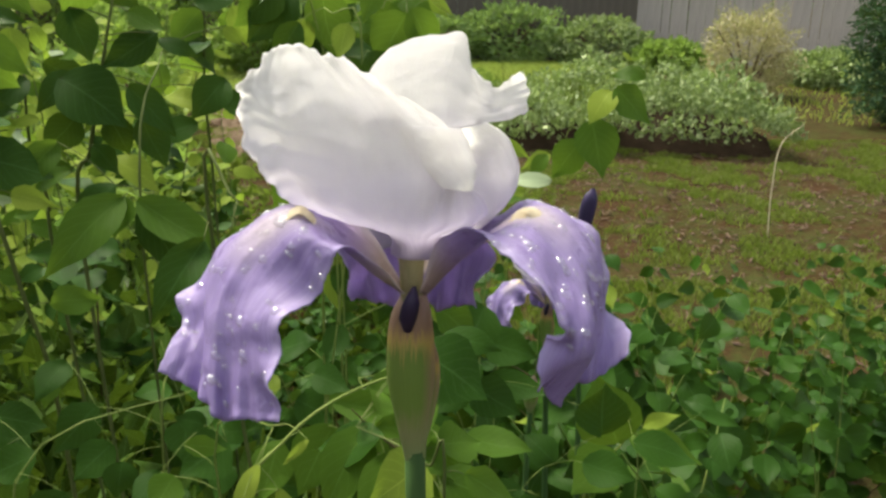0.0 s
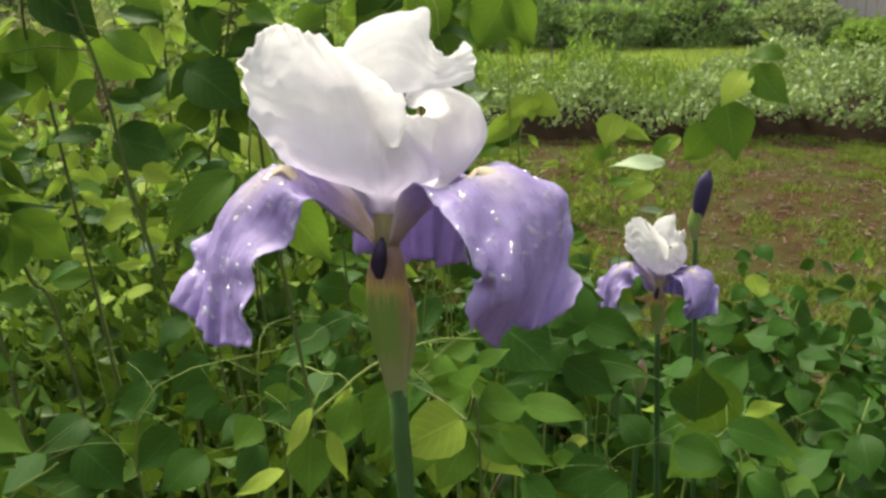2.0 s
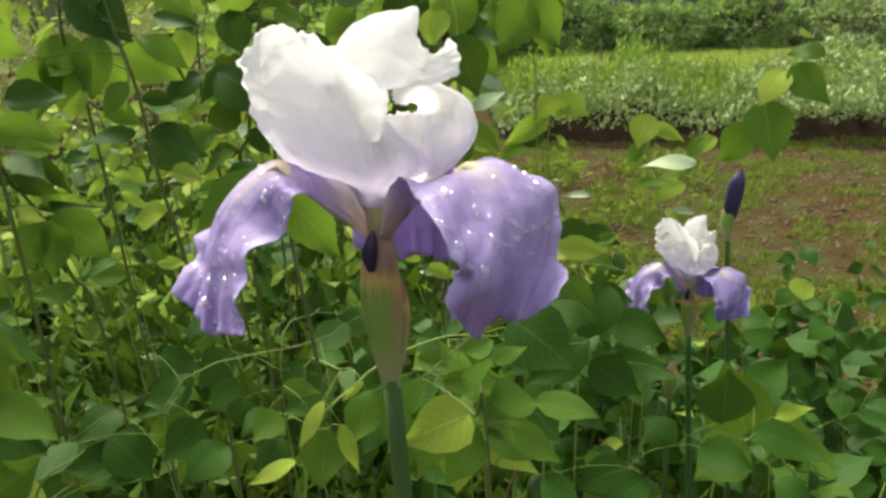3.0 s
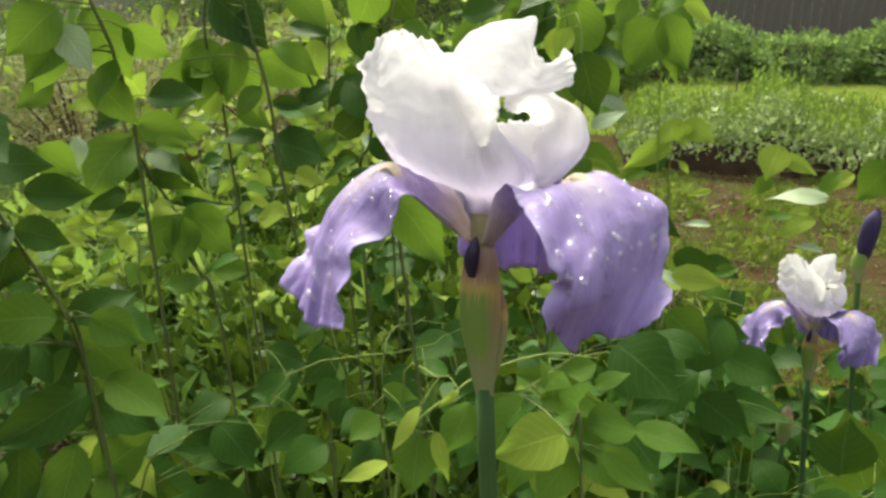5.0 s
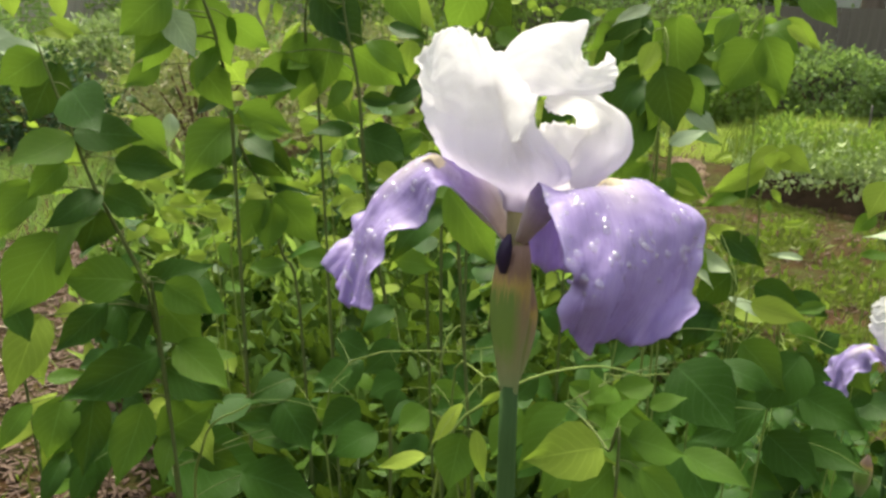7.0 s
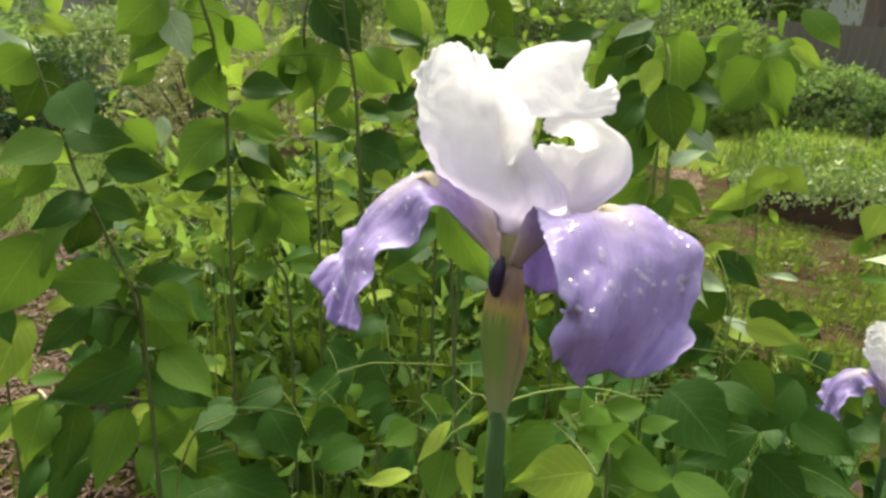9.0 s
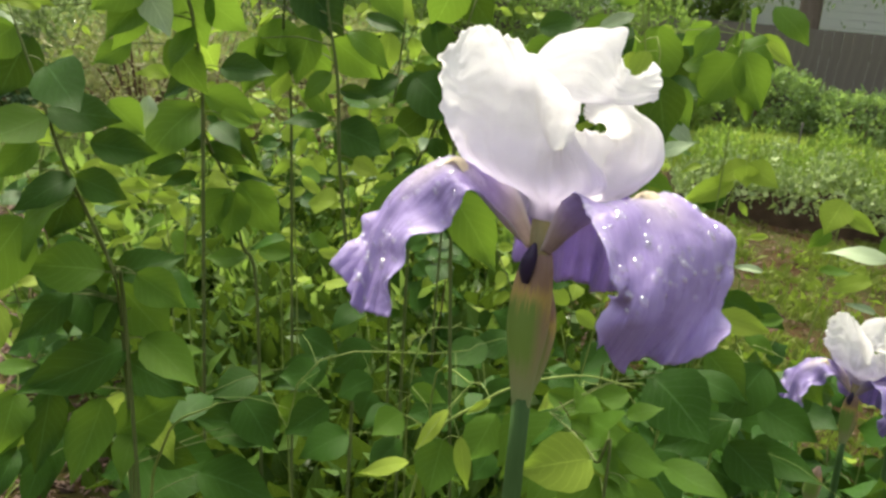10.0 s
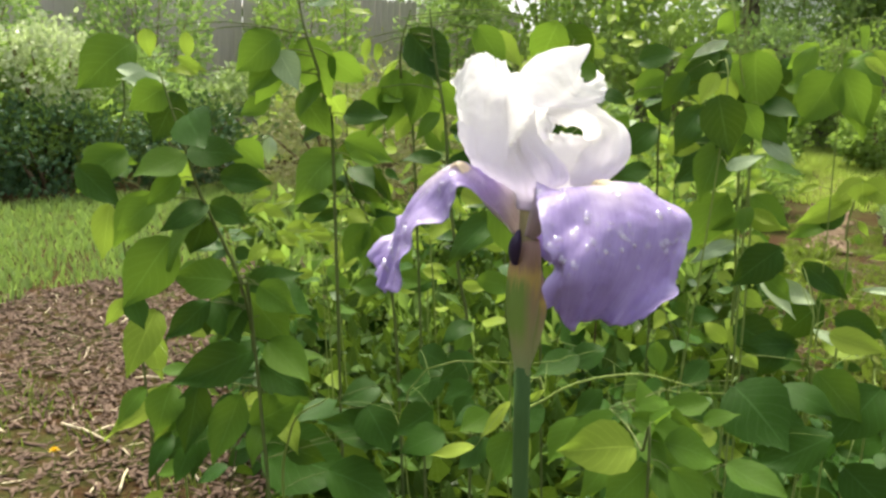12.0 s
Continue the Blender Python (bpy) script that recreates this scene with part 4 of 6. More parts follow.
shrub("dry_shrub", (3.42, 9.3, 0.42), (0.62, 0.55, 0.72), 10000, 0.045, M_TAN, "round tan shrub with dry twiggy foliage", "shrub", 31, 0.3, 0.4, 14)
shrub("evergreen_shrub", (4.2, 7.15, 0.75), (0.75, 0.7, 1.0), 18000, 0.05, M_EVERGREEN, "dark dense evergreen shrub at the fence", "shrub", 33, 0.5, 0.4)
for k, (x, y, rx, rz, hz, mat, lab) in enumerate((
        (-6.4, 12.8, 1.1, 1.2, 1.1, M_COVER_YOUNG, "dark leafy shrub along the fence"), (-5.0, 13.0, 1.2, 1.1, 1.0, M_HEDGE, "dark leafy shrub along the fence"),
        (-3.6, 13.0, 1.2, 1.1, .9, M_COVER_YOUNG, "dark leafy shrub along the fence"), (-1.9, 13.3, 1.1, .62, .52, M_HEDGE, "dark leafy shrub along the fence"),
        (-0.4, 13.3, 1.1, .48, .38, M_HEDGE, "low green shrub along the fence"), (1.0, 13.5, 1.0, .6, .45, M_HEDGE, "low green shrub along the fence"),
        (2.4, 13.2, .9, .5, .35, M_COVER, "low green shrub along the fence"), (3.3, 12.4, .6, .3, .2, M_COVER_YOUNG, "fresh green shrub along the fence"),
        (5.0, 10.6, .7, .3, .2, M_COVER, "low pale shrub along the fence"), (-3.6, 9.2, .7, .6, .55, M_COVER_YOUNG, "fresh green shrub beside the lawn"),
        (-2.6, 10.8, .6, .5, .45, M_COVER_YOUNG, "fresh green shrub beside the lawn"))):
    shrub("border_shrub", (x, y, hz), (rx, .8, rz), 5200, 0.085, mat, lab, "shrub", 41 + k, 0.5, 0.5, 6, "shrubs along the fence")
for k, (x, y, rx, rz, hz, mat) in enumerate(((-7.9, 2.0, .9, .9, .8, M_COVER_YOUNG), (-9.6, 2.8, 1.2, 1.4, 1.2, M_HEDGE), (-9.8, 5.0, 1.3, 1.4, 1.2, M_HEDGE), (-9.6, 7.4, 1.3, 1.4, 1.2, M_COVER_YOUNG), (-9.0, 10.0, 1.3, 1.4, 1.2, M_HEDGE), (-7.8, 12.4, 1.2, 1.3, 1.1, M_COVER_YOUNG), (-9.4, 0.4, 1.2, 1.3, 1.1, M_COVER), (-7.4, 2.6, .9, .6, .5, M_COVER_YOUNG), (-7.9, 3.6, 1.0, .7, .6, M_HEDGE), (-7.6, 5.2, 1.0, .6, .5, M_COVER),
                                            (-6.8, 6.7, .9, .5, .4, M_HEDGE), (-5.6, 8.4, .9, .6, .5, M_HEDGE), (-8.8, 1.2, .9, .8, .7, M_COVER))):
    shrub("side_shrub", (x, y, hz), (rx, .9, rz), 5200, 0.085, mat, "leafy shrub on the bank beside the lawn", "shrub", 61 + k, 0.5, 0.5, 6, "shrubs on the bank")


for k, (x, y, rx, rz) in enumerate(((-2.15, 5.7, .28, .25), (-2.5, 6.5, .4, .36), (-2.95, 7.4, .5, .5), (-3.5, 8.4, .6, .6), (-2.95, 6.0, .5, .4))):
    shrub("path_shrub", (x, y, rz * .8), (rx, rx, rz), 2600, 0.055, M_COVER_YOUNG, "fresh light green plants beside the chip path", "shrub", 121 + k, 0.3, 0.45, 6, "plants beside the path")
for k, (x, y, rx, rz) in enumerate(((-6.7, 1.3, .7, .45), (-6.5, 2.4, .8, .5), (-6.2, 3.5, .8, .5))):
    shrub("low_shrub", (x, y, .3), (rx, .7, rz), 5000, 0.06, M_EVERGREEN, "low dark shrub at the far edge of the side lawn", "shrub", 101 + k, 0.4, 0.5, 5, "low shrubs at the lawn edge")
shrub("pale_shrub", (-7.0, 2.65, 0.95), (0.55, 0.5, 0.5), 2600, 0.06, M_TAN_GREEN, "shrub with clusters of whitish young leaves beside the lawn", "shrub", 131, 0.35, 0.6, 9)
for k, (x, y, rx, rz) in enumerate(((-4.7, 3.9, .9, .75), (-5.4, 5.2, 1.1, .9), (-4.2, 5.4, 1.0, .75), (-5.2, 6.8, 1.1, .9))):
    shrub("brush", (x, y, .4), (rx, .8, rz), 7000, 0.05, M_BRUSH, "tangle of brown brush and dry vines", "shrub", 111 + k, 0.3, 0.4, 16, "brown brush")


# ---- fence, house and tree ----
def board_mesh(w, h, t, mat, clip=0.3):
    """A fence board with clipped upper corners and eased edges."""
    bm = bmesh.new()
    prof = [(-w / 2, 0), (w / 2, 0), (w / 2, h - w * clip), (w * (.5 - clip * .8), h), (-w * (.5 - clip * .8), h), (-w / 2, h - w * clip)]
    front = [bm.verts.new((x, -t / 2, z)) for x, z in prof]
    back = [bm.verts.new((x, t / 2, z)) for x, z in prof]
    bm.faces.new(front)
    bm.faces.new(back[::-1])
    for i in range(6):
        j = (i + 1) % 6
        bm.faces.new((front[j], front[i], back[i], back[j]))
    me = bpy.data.meshes.new("board")
    bm.to_mesh(me)
    bm.free()
    me.materials.append(mat)
    return me


def fence(start, end, height, mat, label, clip=0.3, gap=0.008):
    """A board fence on posts and two rails."""
    a, b = Vector((*start, 0)), Vector((*end, 0))
    ln = (b - a).length
    turn = math.degrees(math.atan2(b.y - a.y, b.x - a.x))
    f = thing("board_fence", a, label, "fence", "garden fences")
    f.rotation_euler.z = radians(turn)
    me = board_mesh(0.138, height, 0.018, mat, clip)
    rnd = random.Random(5)
    x = 0.07
    while x < ln - 0.05:
        under("board", me, f, pose(x, rnd.uniform(-.004, .004), rnd.uniform(-.02, .02) * clip / .3, rnd.uniform(-.4, .4), rnd.uniform(-.5, .5) * clip / .3, 0))
        x += 0.138 + gap
    rail = tube_mesh("rail", [(0, .05, 0), (ln, .05, 0)], [.04, .04, .04], mat, 4, 2)
    for z in (0.45, height - 0.35):
        under("rail", rail, f, pose(0, 0, z))
    post = tube_mesh("post", [(0, .1, -.2), (0, .1, height - .05)], [.055, .055, .055], mat, 4, 2)
    for i in range(int(ln / 2.4) + 1):
        under("post", post, f, pose(i * 2.4 + .1, 0, 0))
    return f


fence((3.2, 14.3), (7.6, 11.6), 1.85, M_FENCE, "weathered grey board fence behind the shrubs")
fence((-10.5, 13.6), (3.2, 14.3), 1.62, M_FENCE_DARK, "dark brown board fence behind the lawn", 0.04, 0.002)
fence((-11.0, -2.0), (-10.5, 13.6), 2.2, M_FENCE, "weathered grey board fence beside the bank")
fence((7.6, 11.6), (9.0, -2.0), 1.85, M_FENCE, "weathered grey board fence beside the yard")


def panel(name, x0, z0, x1, z1, y0, y1, mat, parent, label=""):
    bm = bmesh.new()
    bmesh.ops.create_cube(bm, size=1)
    for v in bm.verts:
        v.co = Vector(((x0 + x1) / 2 + v.co.x * (x1 - x0), (y0 + y1) / 2 + v.co.y * (y1 - y0), (z0 + z1) / 2 + v.co.z * (z1 - z0)))
    bmesh.ops.bevel(bm, geom=bm.edges[:], offset=min(0.008, abs(x1 - x0) / 6, abs(z1 - z0) / 6, abs(y1 - y0) / 6), segments=1, affect="EDGES")
    me = bpy.data.meshes.new(name)
    bm.to_mesh(me)
    bm.free()
    me.materials.append(mat)
    return under(name, me, parent, None, label)


def house():
    h = thing("house", (-2.0, 19.5, 0), "white clapboard house behind the dark fence", "house")
    for k in range(30):
        z = 0.3 + k * 0.16
        panel("siding_board", -6, z, 6, z + 0.155, 0, 0.03 + 0.012 * (k % 2), M_SIDING, h)
    panel("wall", -6, 0, 6, 5.2, 0.05, 6, M_SIDING, h)
    panel("roof", -6.4, 5.2, 6.4, 5.5, -.5, 6.4, M_SLATE, h, "dark flat-edged roof")
    for x in (-3.2, -0.6, 2.2):
        w = panel("window", x - .55, 2.7, x + .55, 4.3, -.05, .02, M_SIDING, h)
        panel("pane", x - .45, 2.8, x + .45, 3.48, -.062, -.03, M_GLASS, w)
        panel("pane", x - .45, 3.54, x + .45, 4.2, -.062, -.03, M_GLASS, w)
    return h


house()


def tree(x, y, h, r, seed, label, crown_z, spread, n=9000):
    t = thing("tree", (x, y, 0), label, "tree", "trees behind the fence")
    rnd = random.Random(seed)
    under("trunk", tube_mesh("trunk", [(0, 0, -.1), (.05, .05, h * .4), (-.05, 0, h)], [r, r * .8, r * .45], M_BARK, 12, 16), t)
    g = np.random.default_rng(seed)
    ends = []
    for _ in range(11):
        a = rnd.uniform(0, 6.28)
        z = rnd.uniform(crown_z * .8, h)
        e = Vector((math.cos(a) * spread * rnd.uniform(.4, 1), math.sin(a) * spread * rnd.uniform(.4, 1), z + rnd.uniform(-.2, 1.2)))
        under("limb", tube_mesh("limb", [(0, 0, z * .8), (e.x * .5, e.y * .5, z), e], [r * .3, r * .18, r * .05], M_BARK, 6, 8), t)
        ends.append(e)
    p = np.concatenate([np.array(e)[None] + g.normal(0, 1, (n // 11, 3)) * np.array([.65, .65, .45]) for e in ends])
    under("crown", leaf_cloud_mesh("crown", p, np.tile([[0, 0, -.2]], (len(p), 1)), 0.11, M_HEDGE, seed, 1.0, 0.5), t)
    return t


for k, (x, y, r, h, mat) in enumerate(((-13.5, 0.5, 2.4, 2.0, M_HEDGE), (-14, 4.5, 2.6, 2.2, M_COVER_YOUNG), (-14, 8.8, 2.6, 2.2, M_HEDGE), (-13.0, 13.2, 2.6, 2.3, M_HEDGE), (-9.6, 16.2, 2.4, 2.2, M_COVER_YOUNG),
                                      (-6.0, 16.8, 2.2, 2.2, M_HEDGE), (-4.3, 17.6, 1.5, 2.0, M_COVER_YOUNG), (1.8, 17.2, 2.2, 1.9, M_HEDGE), (5.2, 16.6, 2.3, 2.0, M_HEDGE), (-7.9, 11.1, 2.4, 2.3, M_COVER_YOUNG))):
    shrub("tall_hedge", (x, y, h), (r, r * .8, 2.1), 9000, 0.15, mat, "tall leafy hedge beyond the fence", "hedge", 81 + k, 0.5, 0.5, 8, "hedges beyond the fence")
tree(-1.85, 16.2, 5.5, .24, 71, "tree with grey-brown trunk and leafy limbs behind the fence", 3.0, 2.2)
tree(-6.5, 15.5, 6.0, .22, 72, "tree with leafy limbs behind the fence", 2.4, 2.4)
tree(4.0, 16.5, 6.0, .22, 74, "tree with leafy limbs behind the fence", 2.6, 2.4)


# ---- the planting round the iris ----
def tall_zone(x, y):
    return y > -0.17 - 0.48 * x and x < -0.05 - 0.27 * y and y < 2.3


rnd = random.Random(17)
made = 0
while made < 44:
    x, y = rnd.uniform(-1.9, -0.15), rnd.uniform(0.8, 2.3)
    if not tall_zone(x, y) or (y < 1.3 and rnd.random() < 0.6):
        continue
    made += 1
    top = rnd.uniform(0.75, 1.4)
    lx, ly = rnd.uniform(-.42, .3), rnd.uniform(-.12, .25)
    if x > -0.5:
        lx = min(lx, 0.03)
    # High share of bright young leaves puts the sunlit background into colour.
    cane("leafy_shrub", [(x, y, -0.02), (x + lx * .3 + rnd.uniform(-.11, .11), y + ly * .3, top * .5), (x + lx, y + ly, top)], rnd.uniform(.0014, .0028), M_CANE, rnd,
         "upright leafy shrub stem with pointed green leaves", "shrub", "leafy shrub stems", LEAVES, 36, 0.072 if y < 0.75 else 0.06, 0.12, True, 0.14 if y < 0.75 else 0.65, 0.6, 0.6, 0.3 if y < 0.75 else 0.05)

made = 0
while made < 136:
    x, y = rnd.uniform(-1.5, 1.7), rnd.uniform(0.13, 2.1)
    if y < -0.08 - 0.556 * x or (x > 0 and x > 0.55 * (y + 0.5) + 0.2):
        continue
    d = math.hypot(x - 0.08, y + 0.27)
    top = max(0.12, (1.06 - 0.42 * d) * rnd.uniform(0.70, 0.96))
    if x < -0.1 - 0.27 * y:
        top = rnd.uniform(0.3, 0.78)
    if y < 0.7 and x < 0.1:
        top *= 0.84
    made += 1
    a = rnd.uniform(0, 6.28)
    r = rnd.uniform(.06, .22)
    # Shade low in the planting comes from the dark leaf colour here.
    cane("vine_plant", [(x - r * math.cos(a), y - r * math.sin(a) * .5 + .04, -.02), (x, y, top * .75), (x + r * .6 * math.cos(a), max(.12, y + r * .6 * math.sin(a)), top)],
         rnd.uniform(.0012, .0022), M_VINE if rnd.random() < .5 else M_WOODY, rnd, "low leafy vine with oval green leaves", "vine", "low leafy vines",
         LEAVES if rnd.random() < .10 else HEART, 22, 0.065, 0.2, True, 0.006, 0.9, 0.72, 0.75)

made = 0
while made < 30:
    x, y = rnd.uniform(.30, 1.15), rnd.uniform(.62, 1.75)
    if x > 0.55 * (y + 0.5) + 0.15:
        continue
    made += 1
    top = rnd.uniform(.40, .66) - 0.1 * max(0, y - 1.0)
    a, r = rnd.uniform(0, 6.28), rnd.uniform(.05, .14)
    # Leaf colour is darkened for shade on these shoots as well.
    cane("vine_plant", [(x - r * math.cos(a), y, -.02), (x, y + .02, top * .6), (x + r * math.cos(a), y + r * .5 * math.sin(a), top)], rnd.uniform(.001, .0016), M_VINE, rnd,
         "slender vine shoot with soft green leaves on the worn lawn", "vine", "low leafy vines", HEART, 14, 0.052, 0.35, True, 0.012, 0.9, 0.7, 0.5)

made = 0
while made < 22:
    x, y = rnd.uniform(-.35, .42), rnd.uniform(.5, 1.5)
    if x < -0.12 - 0.27 * y or math.hypot(x - .13, y - .6) < .13:
        continue
    made += 1
    top = rnd.uniform(.5, .8) - 0.16 * max(0, y - .6)
    a, r = rnd.uniform(0, 6.28), rnd.uniform(.05, .12)
    # Dark-coloured leaves again stand in for shade near the ground.
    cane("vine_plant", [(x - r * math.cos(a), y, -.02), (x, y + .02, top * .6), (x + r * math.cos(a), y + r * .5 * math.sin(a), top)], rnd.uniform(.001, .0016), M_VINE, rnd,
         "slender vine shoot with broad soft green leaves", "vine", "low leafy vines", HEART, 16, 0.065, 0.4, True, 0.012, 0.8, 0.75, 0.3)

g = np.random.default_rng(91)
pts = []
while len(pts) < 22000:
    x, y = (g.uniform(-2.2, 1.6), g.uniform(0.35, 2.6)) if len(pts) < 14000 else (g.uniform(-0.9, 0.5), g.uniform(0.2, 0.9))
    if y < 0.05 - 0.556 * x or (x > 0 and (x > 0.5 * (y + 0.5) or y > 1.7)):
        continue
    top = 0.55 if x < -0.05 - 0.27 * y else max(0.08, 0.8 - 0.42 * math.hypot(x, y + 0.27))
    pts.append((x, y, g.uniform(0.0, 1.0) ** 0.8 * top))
# Fills gaps between plants with leaves darkened as if in deep shade.
tagged(new("undergrowth", leaf_cloud_mesh("undergrowth", pts, np.tile([[0, -.2, .7]], (len(pts), 1)), 0.05, M_UNDER_SHADED, 92, 0.7, 0.55)), "tangled low undergrowth coloured dark for shade beneath the shrubs", "undergrowth", kind="stuff")

pts = []
while len(pts) < 9000:
    x, y = g.uniform(-1.9, 0.1), g.uniform(1.0, 2.9)
    if tall_zone(x, min(y, 2.2)) and x < -0.3 - 0.22 * y and noise.noise(Vector((x * 3, y * 3, 6))) > -0.1:
        pts.append((x, y, g.uniform(0.0, 1.0) * (0.55 + 0.35 * noise.noise(Vector((x * 2, y * 2, 8))))))
tagged(new("young_weeds", leaf_cloud_mesh("young_weeds", pts, np.tile([[0, -.3, .8]], (len(pts), 1)), 0.075, M_COVER_YOUNG, 94, 0.6, 0.32)), "bright yellow-green young weeds behind the shrubs", "weeds", kind="stuff")

pts = []
while len(pts) < 1800:
    x, y = g.uniform(-1.5, 0.25), g.uniform(2.3, 4.9)
    lump = noise.noise(Vector((x * 2.6, y * 2.6, 11)))
    if lump > 0.06:
        pts.append((x, y, ground_z(x, y) + g.uniform(0.0, 1.0) * (0.06 + 0.34 * lump)))
tagged(new("yard_weeds", leaf_cloud_mesh("yard_weeds", pts, np.tile([[0, -.2, .8]], (len(pts), 1)), 0.055, M_GRASS, 96, 0.6, 0.42)), "scattered low green weeds on the worn lawn", "weeds", kind="stuff")


# ---- shoots round the iris ----
OPEN_SIDE = Vector((.13, -.27, 1.2))
KITS = {"Y": YOUNG, "D": DEEP_SHADED, "P": PALE_SHEEN, "L": LEAVES}


def shoot(name, label, category, group, kit, mat, radius, rows):
    """A stem with its leaves: it rises from the ground past the feet of the leaves, each on a thin stalk."""
    rnd = random.Random(len(rows) + int(rows[0][0][2] * 1000))
    feet = sorted((Vector(r[0]) for r in rows), key=lambda p: p.z)
    mid = sum(feet, Vector()) / len(feet)
    foot = Vector((mid.x + rnd.uniform(-.10, .06), mid.y + rnd.uniform(.04, .14), -0.01))
    plant = thing(name, foot, label, category, group)
    low = feet[:max(1, len(feet) // 3)]
    high = feet[-max(1, len(feet) // 3):]
    a = sum(low, Vector()) / len(low) + Vector((0, .012, 0))
    b = sum(high, Vector()) / len(high) + Vector((0, .012, 0))
    line = [Vector((0, 0, 0)), (a - foot) * 0.5 + Vector((rnd.uniform(-.03, .03), .02, 0)), a - foot, b - foot + Vector((0, 0, .01))]
    under("stem", tube_mesh("stem", line, [radius * 1.2, radius, radius * .9, radius * .5], mat, 6, 16), plant)
    axis = catmull(line, 40)
    joints = []
    for foot_p, tip, wide, alt in rows:
        p, q = Vector(foot_p) - foot, Vector(tip) - foot
        near = min(axis + joints, key=lambda c: (c - p).length + 0.35 * max(0, c.z - p.z))
        joints.append(p)
        if (near - p).length > 0.004:
            sag = near.lerp(p, 0.5) + Vector((0, 0, .25 * (near - p).length * .3))
            under("stalk", tube_mesh("stalk", [near, sag, p], [radius * .38, radius * .32, radius * .25], mat, 5, 6), plant)
        face = Vector((0.15 + rnd.uniform(-.35, .35), -0.75 + rnd.uniform(-.3, .3), 0.75))
        ln = (q - p).length
        under("leaf", rnd.choice(KITS[alt] if alt else kit), plant, leaf_pose(p, q - p, face, ln, ln * wide))
    return plant


def branch(label, mat, radius, pts, rows, fill=8, size=.042):
    """A stem through pts, from the ground up, with its leaves on thin stalks, turned to the open side of the bed,
    and smaller ones between them, some coloured dark for shade. Each leaf is a part."""
    rnd = random.Random(int(abs(pts[1][0]) * 7919) + len(rows))
    foot = Vector(pts[0])
    kind = ("climbing_vine", "vine", "climbing vines") if mat is M_VINE else ("leafy_shrub", "shrub", "leafy shrub stems")
    plant = thing(kind[0], foot, label, kind[1], kind[2])
    line = [Vector(p) - foot for p in pts]
    under("stem", tube_mesh("stem", line, [radius * 1.3, radius * 1.1, radius, radius * .5], mat, 7, 28), plant)
    axis = catmull(line, 60)
    for leaf_foot, tip, wide, alt in rows:
        p, q = Vector(leaf_foot) - foot, Vector(tip) - foot
        near = min(axis, key=lambda c: (c - p).length + 0.4 * max(0, c.z - p.z))
        if (near - p).length > 0.004:
            sag = near.lerp(p, 0.5) + Vector((0, 0, .06 * (near - p).length))
            under("stalk", tube_mesh("stalk", [near, sag, p], [radius * .45, radius * .38, radius * .3], mat, 5, 6), plant)
        face = (OPEN_SIDE - Vector(leaf_foot)).normalized() + Vector((rnd.uniform(-.4, .4), rnd.uniform(-.4, .4), rnd.uniform(0, .5)))
        ln = (q - p).length * 1.08
        under("leaf", rnd.choice(KITS[alt] if alt else LEAVES), plant, leaf_pose(p, q - p, face, ln, ln * wide * 1.08))
    turn = rnd.uniform(0, 6.28)
    for k in range(fill):
        c = axis[int(60 * (0.34 + 0.66 * k / fill))]
        turn += 2.4
        out = Vector((math.cos(turn), math.sin(turn) * .8 + .25, rnd.uniform(-.8, .1))).normalized()
        p = c + out * size * .3 + Vector((0, .008, 0))
        ln = size * rnd.uniform(.7, 1.25)
        face = Vector((rnd.uniform(-.2, .9), rnd.uniform(-1.2, -.2), rnd.uniform(.3, 1)))
        under("stalk", tube_mesh("stalk", [c, c.lerp(p, .5) + Vector((0, 0, .002)), p], [radius * .4, radius * .35, radius * .3], mat, 5, 4), plant)
        under("leaf", rnd.choice(DEEP_SHADED if rnd.random() < .3 else YOUNG if rnd.random() < .25 else LEAVES), plant, leaf_pose(p, out, face, ln, ln * rnd.uniform(.5, .7)))
    return plant


def lone_stem(name, pts, radius, mat, label, category):
    foot = Vector(pts[0])
    ob = new(name, tube_mesh(name, [Vector(p) - foot for p in pts], [radius, radius * .9, radius * .4], mat, 7, 24))
    ob.location = foot
    return tagged(ob, label, category)


